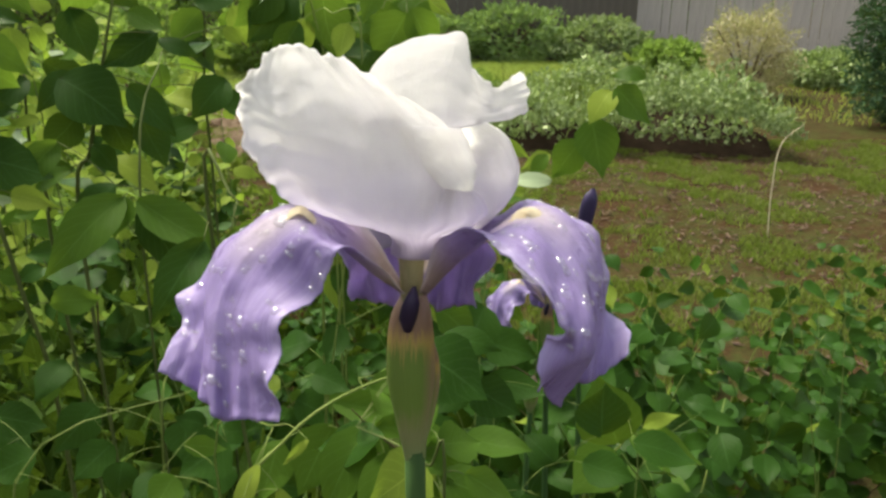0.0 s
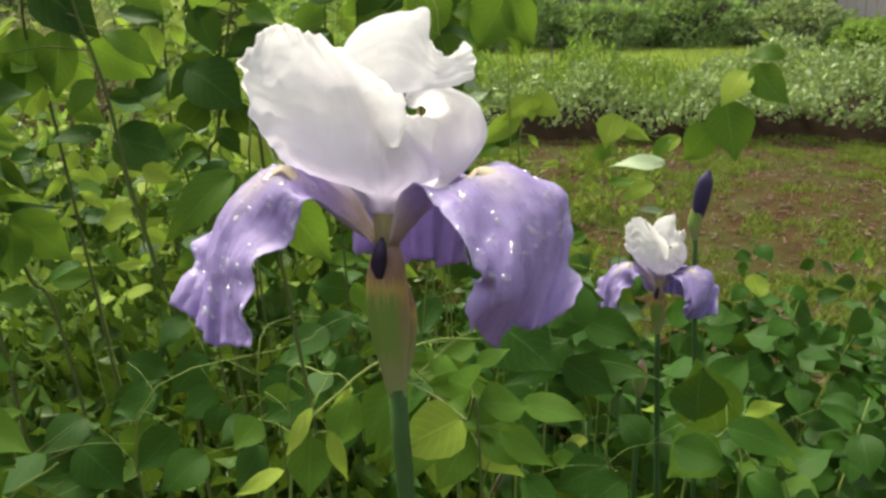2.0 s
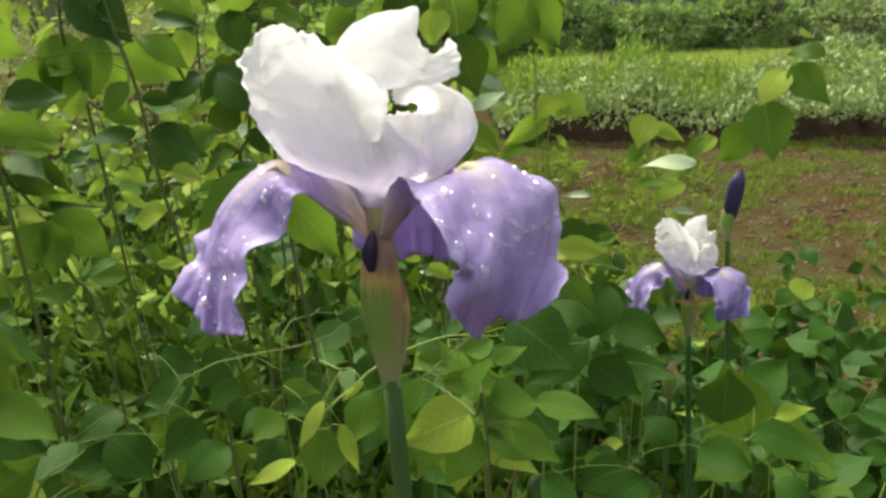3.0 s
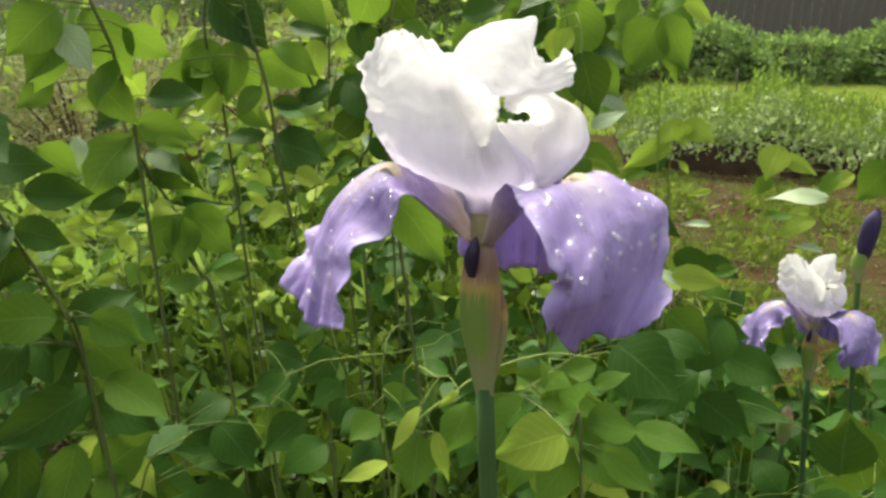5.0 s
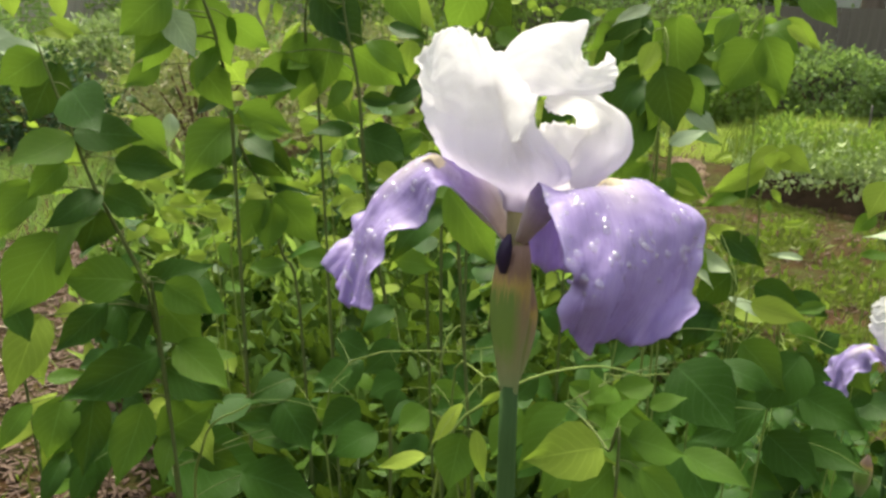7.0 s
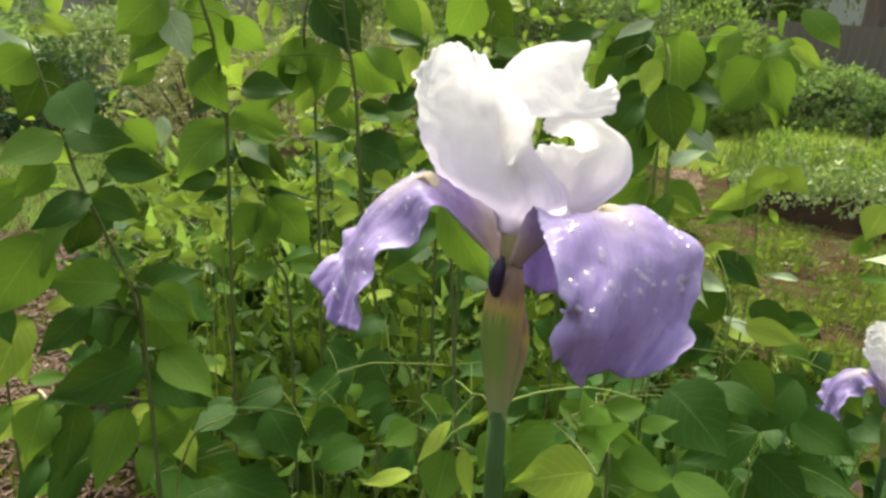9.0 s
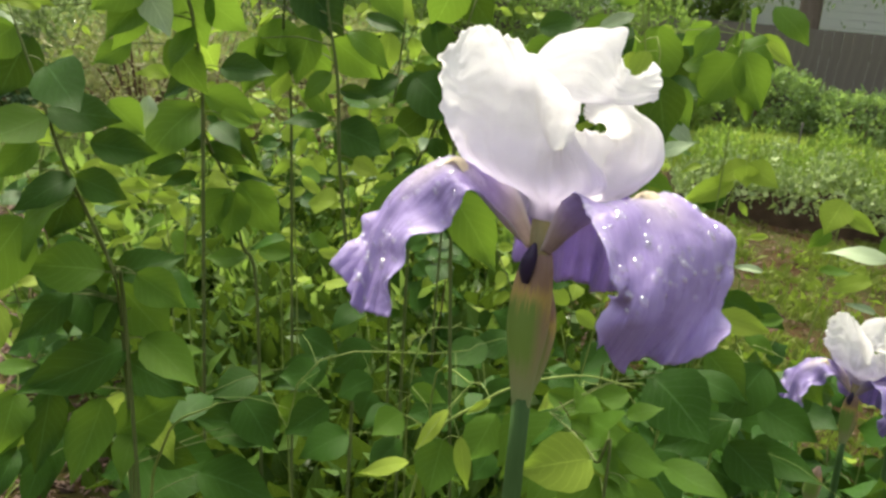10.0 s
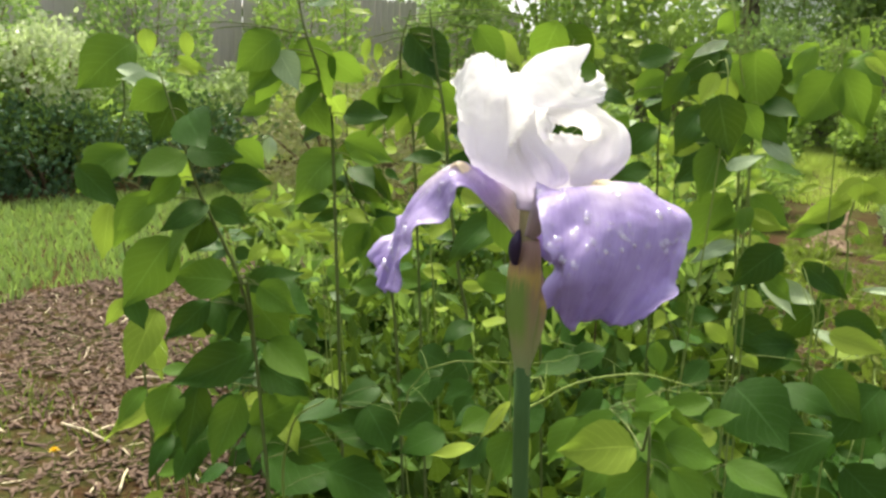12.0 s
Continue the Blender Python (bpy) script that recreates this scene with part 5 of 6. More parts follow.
# ---- shoots that stand out round the iris ----
branch("upright shrub stem with dark drooping leaves over the mulch", M_CANE, .0012, [(-0.292, 0.134, -0.020), (-0.296, 0.100, 0.421), (-0.299, 0.066, 0.861), (-0.295, 0.051, 0.915), (-0.304, 0.028, 0.975), (-0.307, 0.016, 1.014), (-0.327, 0.010, 1.067)], [
    ((-0.334, 0.018, 1.054), (-0.337, -0.006, 1.038), 0.80, ""),
    ((-0.341, 0.025, 1.055), (-0.348, -0.006, 1.061), 0.45, "P"),
    ((-0.346, 0.035, 1.048), (-0.345, 0.013, 1.017), 0.70, "D"),
    ((-0.306, 0.017, 1.012), (-0.276, 0.040, 1.010), 0.62, "D"),
    ((-0.304, 0.057, 1.015), (-0.290, 0.070, 0.997), 0.80, ""),
    ((-0.306, 0.088, 1.018), (-0.302, 0.084, 0.999), 0.50, "P"),
    ((-0.306, 0.016, 1.008), (-0.311, -0.020, 0.996), 0.65, ""),
    ((-0.315, 0.016, 0.991), (-0.318, -0.007, 0.975), 0.60, ""),
    ((-0.302, 0.030, 0.972), (-0.306, -0.003, 0.958), 0.50, "D"),
    ((-0.301, 0.032, 0.972), (-0.283, 0.052, 0.963), 0.72, "D"),
    ((-0.310, 0.033, 0.961), (-0.306, 0.019, 0.938), 0.90, "D"),
    ((-0.331, 0.004, 0.973), (-0.336, -0.020, 0.955), 0.60, ""),
])
branch("shrub stem with hanging dark green leaves beside the mulch", M_CANE, .0011, [(-0.321, 0.148, -0.020), (-0.323, 0.119, 0.384), (-0.324, 0.089, 0.789), (-0.311, 0.074, 0.843), (-0.306, 0.067, 0.876), (-0.293, 0.051, 0.911), (-0.303, 0.043, 0.940)], [
    ((-0.297, 0.046, 0.912), (-0.322, 0.013, 0.921), 0.70, ""),
    ((-0.322, 0.075, 0.897), (-0.296, 0.109, 0.911), 0.50, "D"),
    ((-0.320, 0.075, 0.894), (-0.287, 0.088, 0.857), 0.70, ""),
    ((-0.320, 0.039, 0.893), (-0.318, 0.005, 0.873), 0.50, "D"),
    ((-0.325, 0.051, 0.893), (-0.298, 0.053, 0.865), 0.80, "D"),
    ((-0.329, 0.043, 0.890), (-0.320, 0.038, 0.867), 0.60, "D"),
    ((-0.372, 0.024, 0.877), (-0.356, -0.009, 0.838), 0.50, "Y"),
    ((-0.311, 0.078, 0.848), (-0.338, 0.017, 0.828), 0.45, "D"),
    ((-0.365, 0.031, 0.815), (-0.351, 0.009, 0.786), 0.72, ""),
    ((-0.354, 0.048, 0.814), (-0.336, 0.029, 0.768), 0.50, "D"),
    ((-0.331, 0.073, 0.804), (-0.324, 0.041, 0.758), 0.50, ""),
])
branch("low shrub stem with dark overlapping leaves", M_CANE, .0010, [(-0.334, 0.155, -0.020), (-0.345, 0.135, 0.359), (-0.356, 0.115, 0.738), (-0.341, 0.103, 0.787), (-0.339, 0.098, 0.827)], [
    ((-0.383, 0.017, 0.810), (-0.381, -0.008, 0.788), 0.50, ""),
    ((-0.359, 0.026, 0.776), (-0.345, -0.002, 0.755), 0.40, "D"),
    ((-0.325, 0.079, 0.778), (-0.297, 0.107, 0.799), 0.72, ""),
    ((-0.338, 0.097, 0.823), (-0.302, 0.121, 0.806), 0.75, "D"),
    ((-0.397, 0.143, 0.704), (-0.318, 0.181, 0.699), 0.72, "D"),
    ((-0.303, 0.229, 0.725), (-0.347, 0.180, 0.747), 0.60, "D"),
    ((-0.327, 0.211, 0.754), (-0.290, 0.209, 0.725), 0.80, "D"),
    ((-0.316, 0.248, 0.727), (-0.298, 0.273, 0.746), 0.70, ""),
    ((-0.312, 0.304, 0.766), (-0.328, 0.257, 0.749), 0.60, "D"),
    ((-0.337, 0.173, 0.697), (-0.275, 0.198, 0.685), 0.60, "D"),
    ((-0.354, 0.041, 0.762), (-0.342, 0.018, 0.743), 0.50, "D"),
])
branch("slender shrub stem with soft pointed leaves and small dark ones", M_CANE, .0017, [(-0.457, 0.442, -0.020), (-0.469, 0.420, 0.370), (-0.480, 0.397, 0.760), (-0.493, 0.383, 0.823), (-0.503, 0.368, 0.892), (-0.513, 0.353, 0.928), (-0.521, 0.339, 0.968), (-0.534, 0.331, 1.018)], [
    ((-0.515, 0.332, 0.975), (-0.535, 0.283, 0.926), 0.75, ""),
    ((-0.510, 0.339, 0.987), (-0.468, 0.373, 0.968), 0.60, ""),
    ((-0.520, 0.347, 0.934), (-0.535, 0.328, 0.931), 0.55, "D"),
    ((-0.518, 0.350, 0.935), (-0.485, 0.377, 0.915), 0.40, "D"),
    ((-0.531, 0.331, 0.917), (-0.549, 0.299, 0.904), 0.60, "D"),
    ((-0.504, 0.370, 0.958), (-0.470, 0.377, 0.917), 0.28, "D"),
    ((-0.521, 0.339, 0.904), (-0.540, 0.312, 0.891), 0.40, "D"),
    ((-0.503, 0.368, 0.889), (-0.505, 0.333, 0.849), 0.62, ""),
    ((-0.489, 0.366, 0.885), (-0.483, 0.347, 0.838), 0.68, ""),
    ((-0.495, 0.377, 0.892), (-0.449, 0.394, 0.845), 0.60, ""),
    ((-0.511, 0.376, 0.897), (-0.460, 0.403, 0.897), 0.20, "D"),
])
branch("tall shrub stem with a cluster of broad light green leaves", M_CANE, .0015, [(-0.412, 0.284, -0.020), (-0.412, 0.261, 0.483), (-0.411, 0.238, 0.987), (-0.387, 0.211, 1.027), (-0.379, 0.193, 1.068), (-0.379, 0.177, 1.106), (-0.382, 0.171, 1.142)], [
    ((-0.393, 0.160, 1.095), (-0.409, 0.127, 1.069), 0.80, ""),
    ((-0.401, 0.167, 1.079), (-0.408, 0.138, 1.046), 0.55, ""),
    ((-0.409, 0.173, 1.069), (-0.420, 0.155, 1.037), 0.50, ""),
    ((-0.394, 0.160, 1.083), (-0.372, 0.166, 1.053), 0.60, "P"),
    ((-0.389, 0.182, 1.095), (-0.372, 0.199, 1.045), 0.68, ""),
    ((-0.397, 0.187, 1.047), (-0.368, 0.197, 1.010), 0.55, ""),
    ((-0.422, 0.171, 1.041), (-0.429, 0.145, 1.026), 0.60, ""),
    ((-0.442, 0.110, 1.063), (-0.455, 0.089, 1.066), 0.45, "Y"),
    ((-0.447, 0.102, 1.096), (-0.442, 0.100, 1.074), 0.50, "Y"),
    ((-0.464, 0.074, 1.098), (-0.460, 0.075, 1.075), 0.60, "Y"),
])
branch("tall shrub stem with bright young leaves and broad green ones", M_CANE, .0016, [(-0.286, 0.352, -0.020), (-0.289, 0.336, 0.373), (-0.291, 0.321, 0.766), (-0.295, 0.301, 0.878), (-0.303, 0.292, 0.956), (-0.307, 0.287, 1.025), (-0.317, 0.281, 1.081), (-0.321, 0.276, 1.126)], [
    ((-0.382, 0.276, 1.053), (-0.389, 0.263, 1.007), 0.62, ""),
    ((-0.423, 0.292, 1.100), (-0.424, 0.289, 1.075), 0.40, "Y"),
    ((-0.415, 0.300, 1.096), (-0.411, 0.295, 1.076), 0.40, "Y"),
    ((-0.400, 0.315, 1.080), (-0.412, 0.301, 1.060), 0.22, "Y"),
    ((-0.377, 0.334, 1.040), (-0.354, 0.335, 1.003), 0.50, "Y"),
    ((-0.351, 0.305, 1.067), (-0.350, 0.282, 1.023), 0.60, ""),
    ((-0.350, 0.279, 1.104), (-0.308, 0.292, 1.072), 0.80, "D"),
    ((-0.325, 0.300, 1.058), (-0.288, 0.320, 1.034), 0.68, ""),
    ((-0.317, 0.304, 1.016), (-0.290, 0.319, 1.015), 0.40, "D"),
    ((-0.316, 0.300, 0.983), (-0.272, 0.319, 0.971), 0.72, "D"),
    ((-0.320, 0.380, 1.067), (-0.315, 0.369, 1.029), 0.50, "Y"),
    ((-0.334, 0.312, 0.989), (-0.363, 0.284, 0.985), 0.40, "D"),
])
branch("shrub stem with broad leaves above the petals", M_CANE, .0013, [(-0.383, 0.408, -0.020), (-0.390, 0.373, 0.487), (-0.398, 0.338, 0.994), (-0.381, 0.304, 1.044), (-0.363, 0.281, 1.089), (-0.349, 0.279, 1.126)], [
    ((-0.375, 0.297, 1.070), (-0.370, 0.274, 1.015), 0.60, ""),
    ((-0.390, 0.321, 1.023), (-0.398, 0.310, 0.999), 0.60, "Y"),
    ((-0.313, 0.335, 1.112), (-0.283, 0.340, 1.080), 0.60, ""),
    ((-0.261, 0.394, 1.121), (-0.277, 0.384, 1.075), 0.70, ""),
    ((-0.267, 0.414, 1.117), (-0.238, 0.426, 1.083), 0.70, "D"),
    ((-0.324, 0.377, 1.109), (-0.297, 0.386, 1.080), 0.50, "Y"),
])
branch("short weed with bright yellow-green leaves", M_VINE, .0010, [(-0.473, 0.536, -0.020), (-0.485, 0.512, 0.364), (-0.498, 0.489, 0.747), (-0.501, 0.480, 0.837), (-0.500, 0.473, 0.909)], [
    ((-0.509, 0.458, 0.935), (-0.486, 0.469, 0.949), 0.55, "Y"),
    ((-0.488, 0.476, 0.936), (-0.490, 0.464, 0.915), 0.50, "Y"),
    ((-0.497, 0.463, 0.911), (-0.509, 0.443, 0.890), 0.35, "Y"),
    ((-0.483, 0.490, 0.916), (-0.467, 0.494, 0.896), 0.50, "Y"),
    ((-0.503, 0.464, 0.882), (-0.514, 0.451, 0.874), 0.40, "Y"),
    ((-0.490, 0.477, 0.889), (-0.466, 0.491, 0.870), 0.40, "Y"),
])
branch("short weed with bright yellow-green leaves", M_VINE, .0010, [(-0.772, 0.571, -0.020), (-0.761, 0.538, 0.334), (-0.751, 0.506, 0.687), (-0.750, 0.499, 0.775), (-0.751, 0.492, 0.850)], [
    ((-0.778, 0.467, 0.873), (-0.786, 0.425, 0.854), 0.30, "Y"),
    ((-0.777, 0.454, 0.827), (-0.742, 0.494, 0.835), 0.35, "Y"),
    ((-0.764, 0.473, 0.838), (-0.752, 0.476, 0.807), 0.50, "Y"),
    ((-0.791, 0.426, 0.802), (-0.793, 0.394, 0.783), 0.60, "Y"),
    ((-0.770, 0.445, 0.781), (-0.787, 0.418, 0.796), 0.50, "Y"),
    ((-0.731, 0.503, 0.810), (-0.711, 0.506, 0.780), 0.50, "Y"),
    ((-0.738, 0.477, 0.765), (-0.711, 0.505, 0.770), 0.30, "Y"),
])
# On this stem and the next, shade is given by D-coloured leaves.
branch("shrub stem with leaves coloured dark for shade", M_CANE, .0016, [(-0.301, 0.496, -0.020), (-0.304, 0.460, 0.436), (-0.306, 0.425, 0.892), (-0.283, 0.409, 0.968), (-0.268, 0.402, 1.016), (-0.252, 0.391, 1.062), (-0.242, 0.396, 1.105)], [
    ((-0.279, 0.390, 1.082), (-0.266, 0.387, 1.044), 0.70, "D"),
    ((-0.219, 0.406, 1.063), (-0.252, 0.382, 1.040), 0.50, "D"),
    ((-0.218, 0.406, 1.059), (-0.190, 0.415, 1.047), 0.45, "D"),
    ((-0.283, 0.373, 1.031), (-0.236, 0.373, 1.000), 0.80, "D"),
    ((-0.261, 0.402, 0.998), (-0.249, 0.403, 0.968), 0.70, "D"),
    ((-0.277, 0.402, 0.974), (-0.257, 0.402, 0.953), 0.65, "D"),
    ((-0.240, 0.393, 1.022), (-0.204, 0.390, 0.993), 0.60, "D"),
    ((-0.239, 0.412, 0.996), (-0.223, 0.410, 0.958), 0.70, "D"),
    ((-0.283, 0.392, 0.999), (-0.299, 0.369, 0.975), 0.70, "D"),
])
branch("shrub stem with a few bright leaves in the shade", M_CANE, .0015, [(-0.322, 0.522, -0.020), (-0.335, 0.491, 0.416), (-0.349, 0.460, 0.853), (-0.346, 0.455, 0.910), (-0.349, 0.442, 0.966), (-0.341, 0.434, 1.041), (-0.339, 0.437, 1.106)], [
    ((-0.363, 0.422, 1.062), (-0.350, 0.415, 1.025), 0.85, "D"),
    ((-0.333, 0.440, 1.065), (-0.325, 0.442, 1.046), 0.60, "Y"),
    ((-0.364, 0.388, 0.980), (-0.337, 0.387, 0.937), 0.90, "D"),
    ((-0.352, 0.422, 0.992), (-0.356, 0.415, 0.976), 0.60, "Y"),
    ((-0.334, 0.432, 0.991), (-0.348, 0.416, 0.988), 0.45, "Y"),
    ((-0.332, 0.430, 0.970), (-0.345, 0.415, 0.950), 0.70, "Y"),
    ((-0.332, 0.425, 0.949), (-0.308, 0.434, 0.948), 0.60, "D"),
    ((-0.347, 0.413, 0.932), (-0.363, 0.389, 0.926), 0.30, "P"),
    ((-0.361, 0.400, 1.080), (-0.324, 0.409, 1.070), 0.50, "D"),
    ((-0.330, 0.415, 1.024), (-0.351, 0.386, 1.009), 0.60, "D"),
])
branch("tall shrub stem with light leaves behind the petals", M_CANE, .0013, [(-0.233, 0.624, -0.020), (-0.231, 0.597, 0.437), (-0.230, 0.570, 0.895), (-0.229, 0.557, 0.998), (-0.221, 0.544, 1.064), (-0.219, 0.545, 1.116)], [
    ((-0.224, 0.543, 1.078), (-0.247, 0.523, 1.049), 0.62, ""),
    ((-0.196, 0.552, 1.081), (-0.182, 0.549, 1.047), 0.55, "Y"),
    ((-0.259, 0.538, 1.027), (-0.274, 0.525, 0.999), 0.60, ""),
    ((-0.272, 0.520, 1.007), (-0.257, 0.514, 0.967), 0.60, "D"),
    ((-0.238, 0.548, 1.054), (-0.213, 0.552, 1.021), 0.60, "D"),
    ((-0.178, 0.568, 1.090), (-0.135, 0.572, 1.063), 0.70, ""),
    ((-0.168, 0.612, 1.061), (-0.132, 0.602, 1.030), 0.60, "D"),
    ((-0.113, 0.584, 1.095), (-0.084, 0.570, 1.052), 0.70, "D"),
])
branch("climbing vine with broad translucent leaves", M_VINE, .0010, [(-0.083, 0.557, -0.020), (-0.087, 0.530, 0.436), (-0.091, 0.502, 0.892), (-0.091, 0.484, 0.961), (-0.094, 0.480, 1.019), (-0.106, 0.468, 1.084), (-0.118, 0.462, 1.141)], [
    ((-0.135, 0.479, 1.099), (-0.168, 0.459, 1.069), 0.65, ""),
    ((-0.115, 0.465, 1.074), (-0.115, 0.463, 1.042), 0.60, "Y"),
    ((-0.099, 0.481, 1.099), (-0.091, 0.477, 1.044), 0.75, ""),
    ((-0.095, 0.481, 1.044), (-0.108, 0.461, 1.004), 0.65, ""),
    ((-0.095, 0.481, 1.047), (-0.060, 0.475, 1.015), 0.60, ""),
    ((-0.143, 0.474, 1.036), (-0.159, 0.460, 1.002), 0.60, "D"),
    ((-0.121, 0.481, 1.016), (-0.127, 0.454, 0.961), 0.55, ""),
    ((-0.080, 0.474, 1.022), (-0.049, 0.470, 1.001), 0.42, "P"),
    ((-0.093, 0.503, 0.948), (-0.064, 0.501, 0.936), 0.40, "Y"),
    ((-0.095, 0.501, 0.942), (-0.122, 0.480, 0.929), 0.40, ""),
])
branch("climbing vine with broad translucent leaves", M_VINE, .0010, [(-0.081, 0.539, -0.020), (-0.088, 0.515, 0.504), (-0.096, 0.490, 1.029), (-0.085, 0.526, 1.044), (-0.063, 0.554, 1.066), (-0.046, 0.558, 1.103), (-0.041, 0.556, 1.158)], [
    ((-0.048, 0.547, 1.078), (-0.080, 0.525, 1.043), 0.72, ""),
    ((-0.043, 0.548, 1.088), (-0.009, 0.548, 1.037), 0.66, ""),
    ((-0.024, 0.573, 1.102), (0.009, 0.572, 1.076), 0.36, "Y"),
    ((-0.071, 0.562, 1.108), (-0.091, 0.548, 1.086), 0.60, ""),
    ((-0.023, 0.612, 1.132), (0.013, 0.608, 1.101), 0.60, ""),
])
branch("leafy vine with broad drooping light green leaves", M_CANE, .0008, [(0.001, 0.200, -0.020), (0.007, 0.162, 0.410), (0.013, 0.123, 0.841), (0.004, 0.129, 0.856), (-0.016, 0.147, 0.859), (-0.038, 0.162, 0.860)], [
    ((-0.035, 0.172, 0.853), (-0.053, 0.135, 0.826), 0.55, ""),
    ((-0.017, 0.153, 0.848), (-0.028, 0.120, 0.819), 0.52, ""),
    ((0.006, 0.135, 0.845), (-0.010, 0.114, 0.820), 0.62, ""),
    ((0.009, 0.137, 0.846), (0.043, 0.131, 0.833), 0.60, ""),
    ((-0.028, 0.175, 0.852), (0.025, 0.182, 0.843), 0.36, ""),
    ((-0.008, 0.166, 0.845), (0.033, 0.161, 0.834), 0.42, ""),
    ((0.027, 0.204, 0.830), (0.066, 0.201, 0.823), 0.60, ""),
    ((-0.006, 0.285, 0.851), (0.042, 0.269, 0.828), 0.85, "D"),
    ((0.011, 0.331, 0.845), (0.054, 0.325, 0.837), 0.50, "D"),
    ((-0.012, 0.251, 0.831), (0.009, 0.256, 0.844), 0.50, ""),
])
branch("dark green vine stem with broad overlapping leaves", M_VINE, .0014, [(-0.132, 0.616, -0.020), (-0.123, 0.577, 0.404), (-0.115, 0.538, 0.827), (-0.113, 0.517, 0.916), (-0.115, 0.508, 1.013), (-0.113, 0.488, 1.104), (-0.113, 0.483, 1.174)], [
    ((-0.121, 0.494, 1.014), (-0.163, 0.468, 0.976), 0.65, "D"),
    ((-0.126, 0.484, 1.095), (-0.158, 0.456, 1.060), 0.70, "D"),
    ((-0.118, 0.498, 1.085), (-0.070, 0.514, 1.032), 0.70, "D"),
    ((-0.120, 0.500, 0.960), (-0.144, 0.473, 0.904), 0.55, ""),
    ((-0.106, 0.524, 0.937), (-0.069, 0.525, 0.933), 0.50, "Y"),
    ((-0.104, 0.519, 0.825), (-0.054, 0.528, 0.807), 0.68, "D"),
    ((-0.055, 0.574, 1.076), (-0.085, 0.551, 1.030), 0.60, "D"),
    ((-0.048, 0.576, 1.101), (-0.017, 0.573, 1.029), 0.55, ""),
    ((-0.129, 0.504, 1.051), (-0.155, 0.484, 1.022), 0.60, "D"),
    ((-0.180, 0.455, 1.024), (-0.202, 0.433, 0.995), 0.70, "D"),
    ((-0.169, 0.460, 1.008), (-0.139, 0.473, 1.006), 0.60, "Y"),
    ((-0.200, 0.446, 1.086), (-0.163, 0.455, 1.097), 0.60, "D"),
])
# D leaves of these two vines hold their shade in the colour.
branch("low vine with broad wet leaves coloured dark for shade", M_VINE, .0012, [(-0.037, 0.526, -0.020), (-0.025, 0.505, 0.371), (-0.013, 0.484, 0.762), (-0.011, 0.463, 0.824), (-0.009, 0.456, 0.869)], [
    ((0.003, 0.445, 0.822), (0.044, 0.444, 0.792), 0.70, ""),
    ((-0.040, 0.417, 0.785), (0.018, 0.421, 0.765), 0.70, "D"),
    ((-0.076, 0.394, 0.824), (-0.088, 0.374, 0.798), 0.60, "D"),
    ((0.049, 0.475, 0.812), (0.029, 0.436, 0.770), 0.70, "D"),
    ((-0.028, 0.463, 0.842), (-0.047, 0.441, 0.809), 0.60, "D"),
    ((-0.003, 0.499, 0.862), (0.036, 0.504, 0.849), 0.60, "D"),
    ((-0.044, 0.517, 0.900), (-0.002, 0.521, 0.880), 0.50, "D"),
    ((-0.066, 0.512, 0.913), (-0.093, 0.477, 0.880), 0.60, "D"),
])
branch("vine with leaves coloured dark for shade before the yard", M_VINE, .0012, [(-0.025, 0.715, -0.020), (-0.012, 0.684, 0.354), (0.001, 0.654, 0.728), (-0.003, 0.643, 0.791), (-0.008, 0.638, 0.849)], [
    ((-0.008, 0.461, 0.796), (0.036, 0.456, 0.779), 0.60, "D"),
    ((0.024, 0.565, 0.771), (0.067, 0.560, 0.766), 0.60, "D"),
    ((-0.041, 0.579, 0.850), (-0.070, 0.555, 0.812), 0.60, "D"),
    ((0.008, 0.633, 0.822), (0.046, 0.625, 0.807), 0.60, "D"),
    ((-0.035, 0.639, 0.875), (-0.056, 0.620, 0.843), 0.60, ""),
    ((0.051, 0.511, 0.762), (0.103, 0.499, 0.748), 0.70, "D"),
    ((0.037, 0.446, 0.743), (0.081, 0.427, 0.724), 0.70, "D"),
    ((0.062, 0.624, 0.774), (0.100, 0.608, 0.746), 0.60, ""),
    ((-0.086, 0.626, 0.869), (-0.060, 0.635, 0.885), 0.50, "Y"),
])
branch("slender shrub stem with soft light leaves beside the mulch", M_CANE, .0010, [(-0.433, 0.096, -0.020), (-0.438, 0.072, 0.389), (-0.442, 0.047, 0.798), (-0.441, 0.035, 0.907), (-0.441, 0.025, 0.984), (-0.439, 0.040, 1.040), (-0.462, 0.040, 1.113)], [
    ((-0.436, 0.047, 1.084), (-0.442, 0.003, 1.054), 0.80, ""),
    ((-0.406, 0.019, 1.065), (-0.384, 0.040, 1.056), 0.40, "P"),
    ((-0.418, 0.077, 1.075), (-0.401, 0.093, 1.065), 0.30, "Y"),
    ((-0.419, 0.028, 1.002), (-0.423, -0.010, 0.976), 0.70, ""),
    ((-0.442, 0.004, 0.999), (-0.419, 0.036, 0.990), 0.50, ""),
    ((-0.415, -0.013, 0.989), (-0.394, 0.009, 0.962), 0.60, "D"),
    ((-0.455, 0.030, 0.951), (-0.445, 0.017, 0.909), 0.50, "Y"),
    ((-0.353, 0.014, 0.975), (-0.356, -0.016, 0.943), 0.60, ""),
    ((-0.323, 0.012, 0.945), (-0.321, -0.027, 0.906), 0.62, ""),
    ((-0.451, 0.037, 0.867), (-0.452, 0.019, 0.847), 0.45, "Y"),
    ((-0.345, -0.009, 0.901), (-0.330, -0.009, 0.880), 0.60, "D"),
], 4, .03)
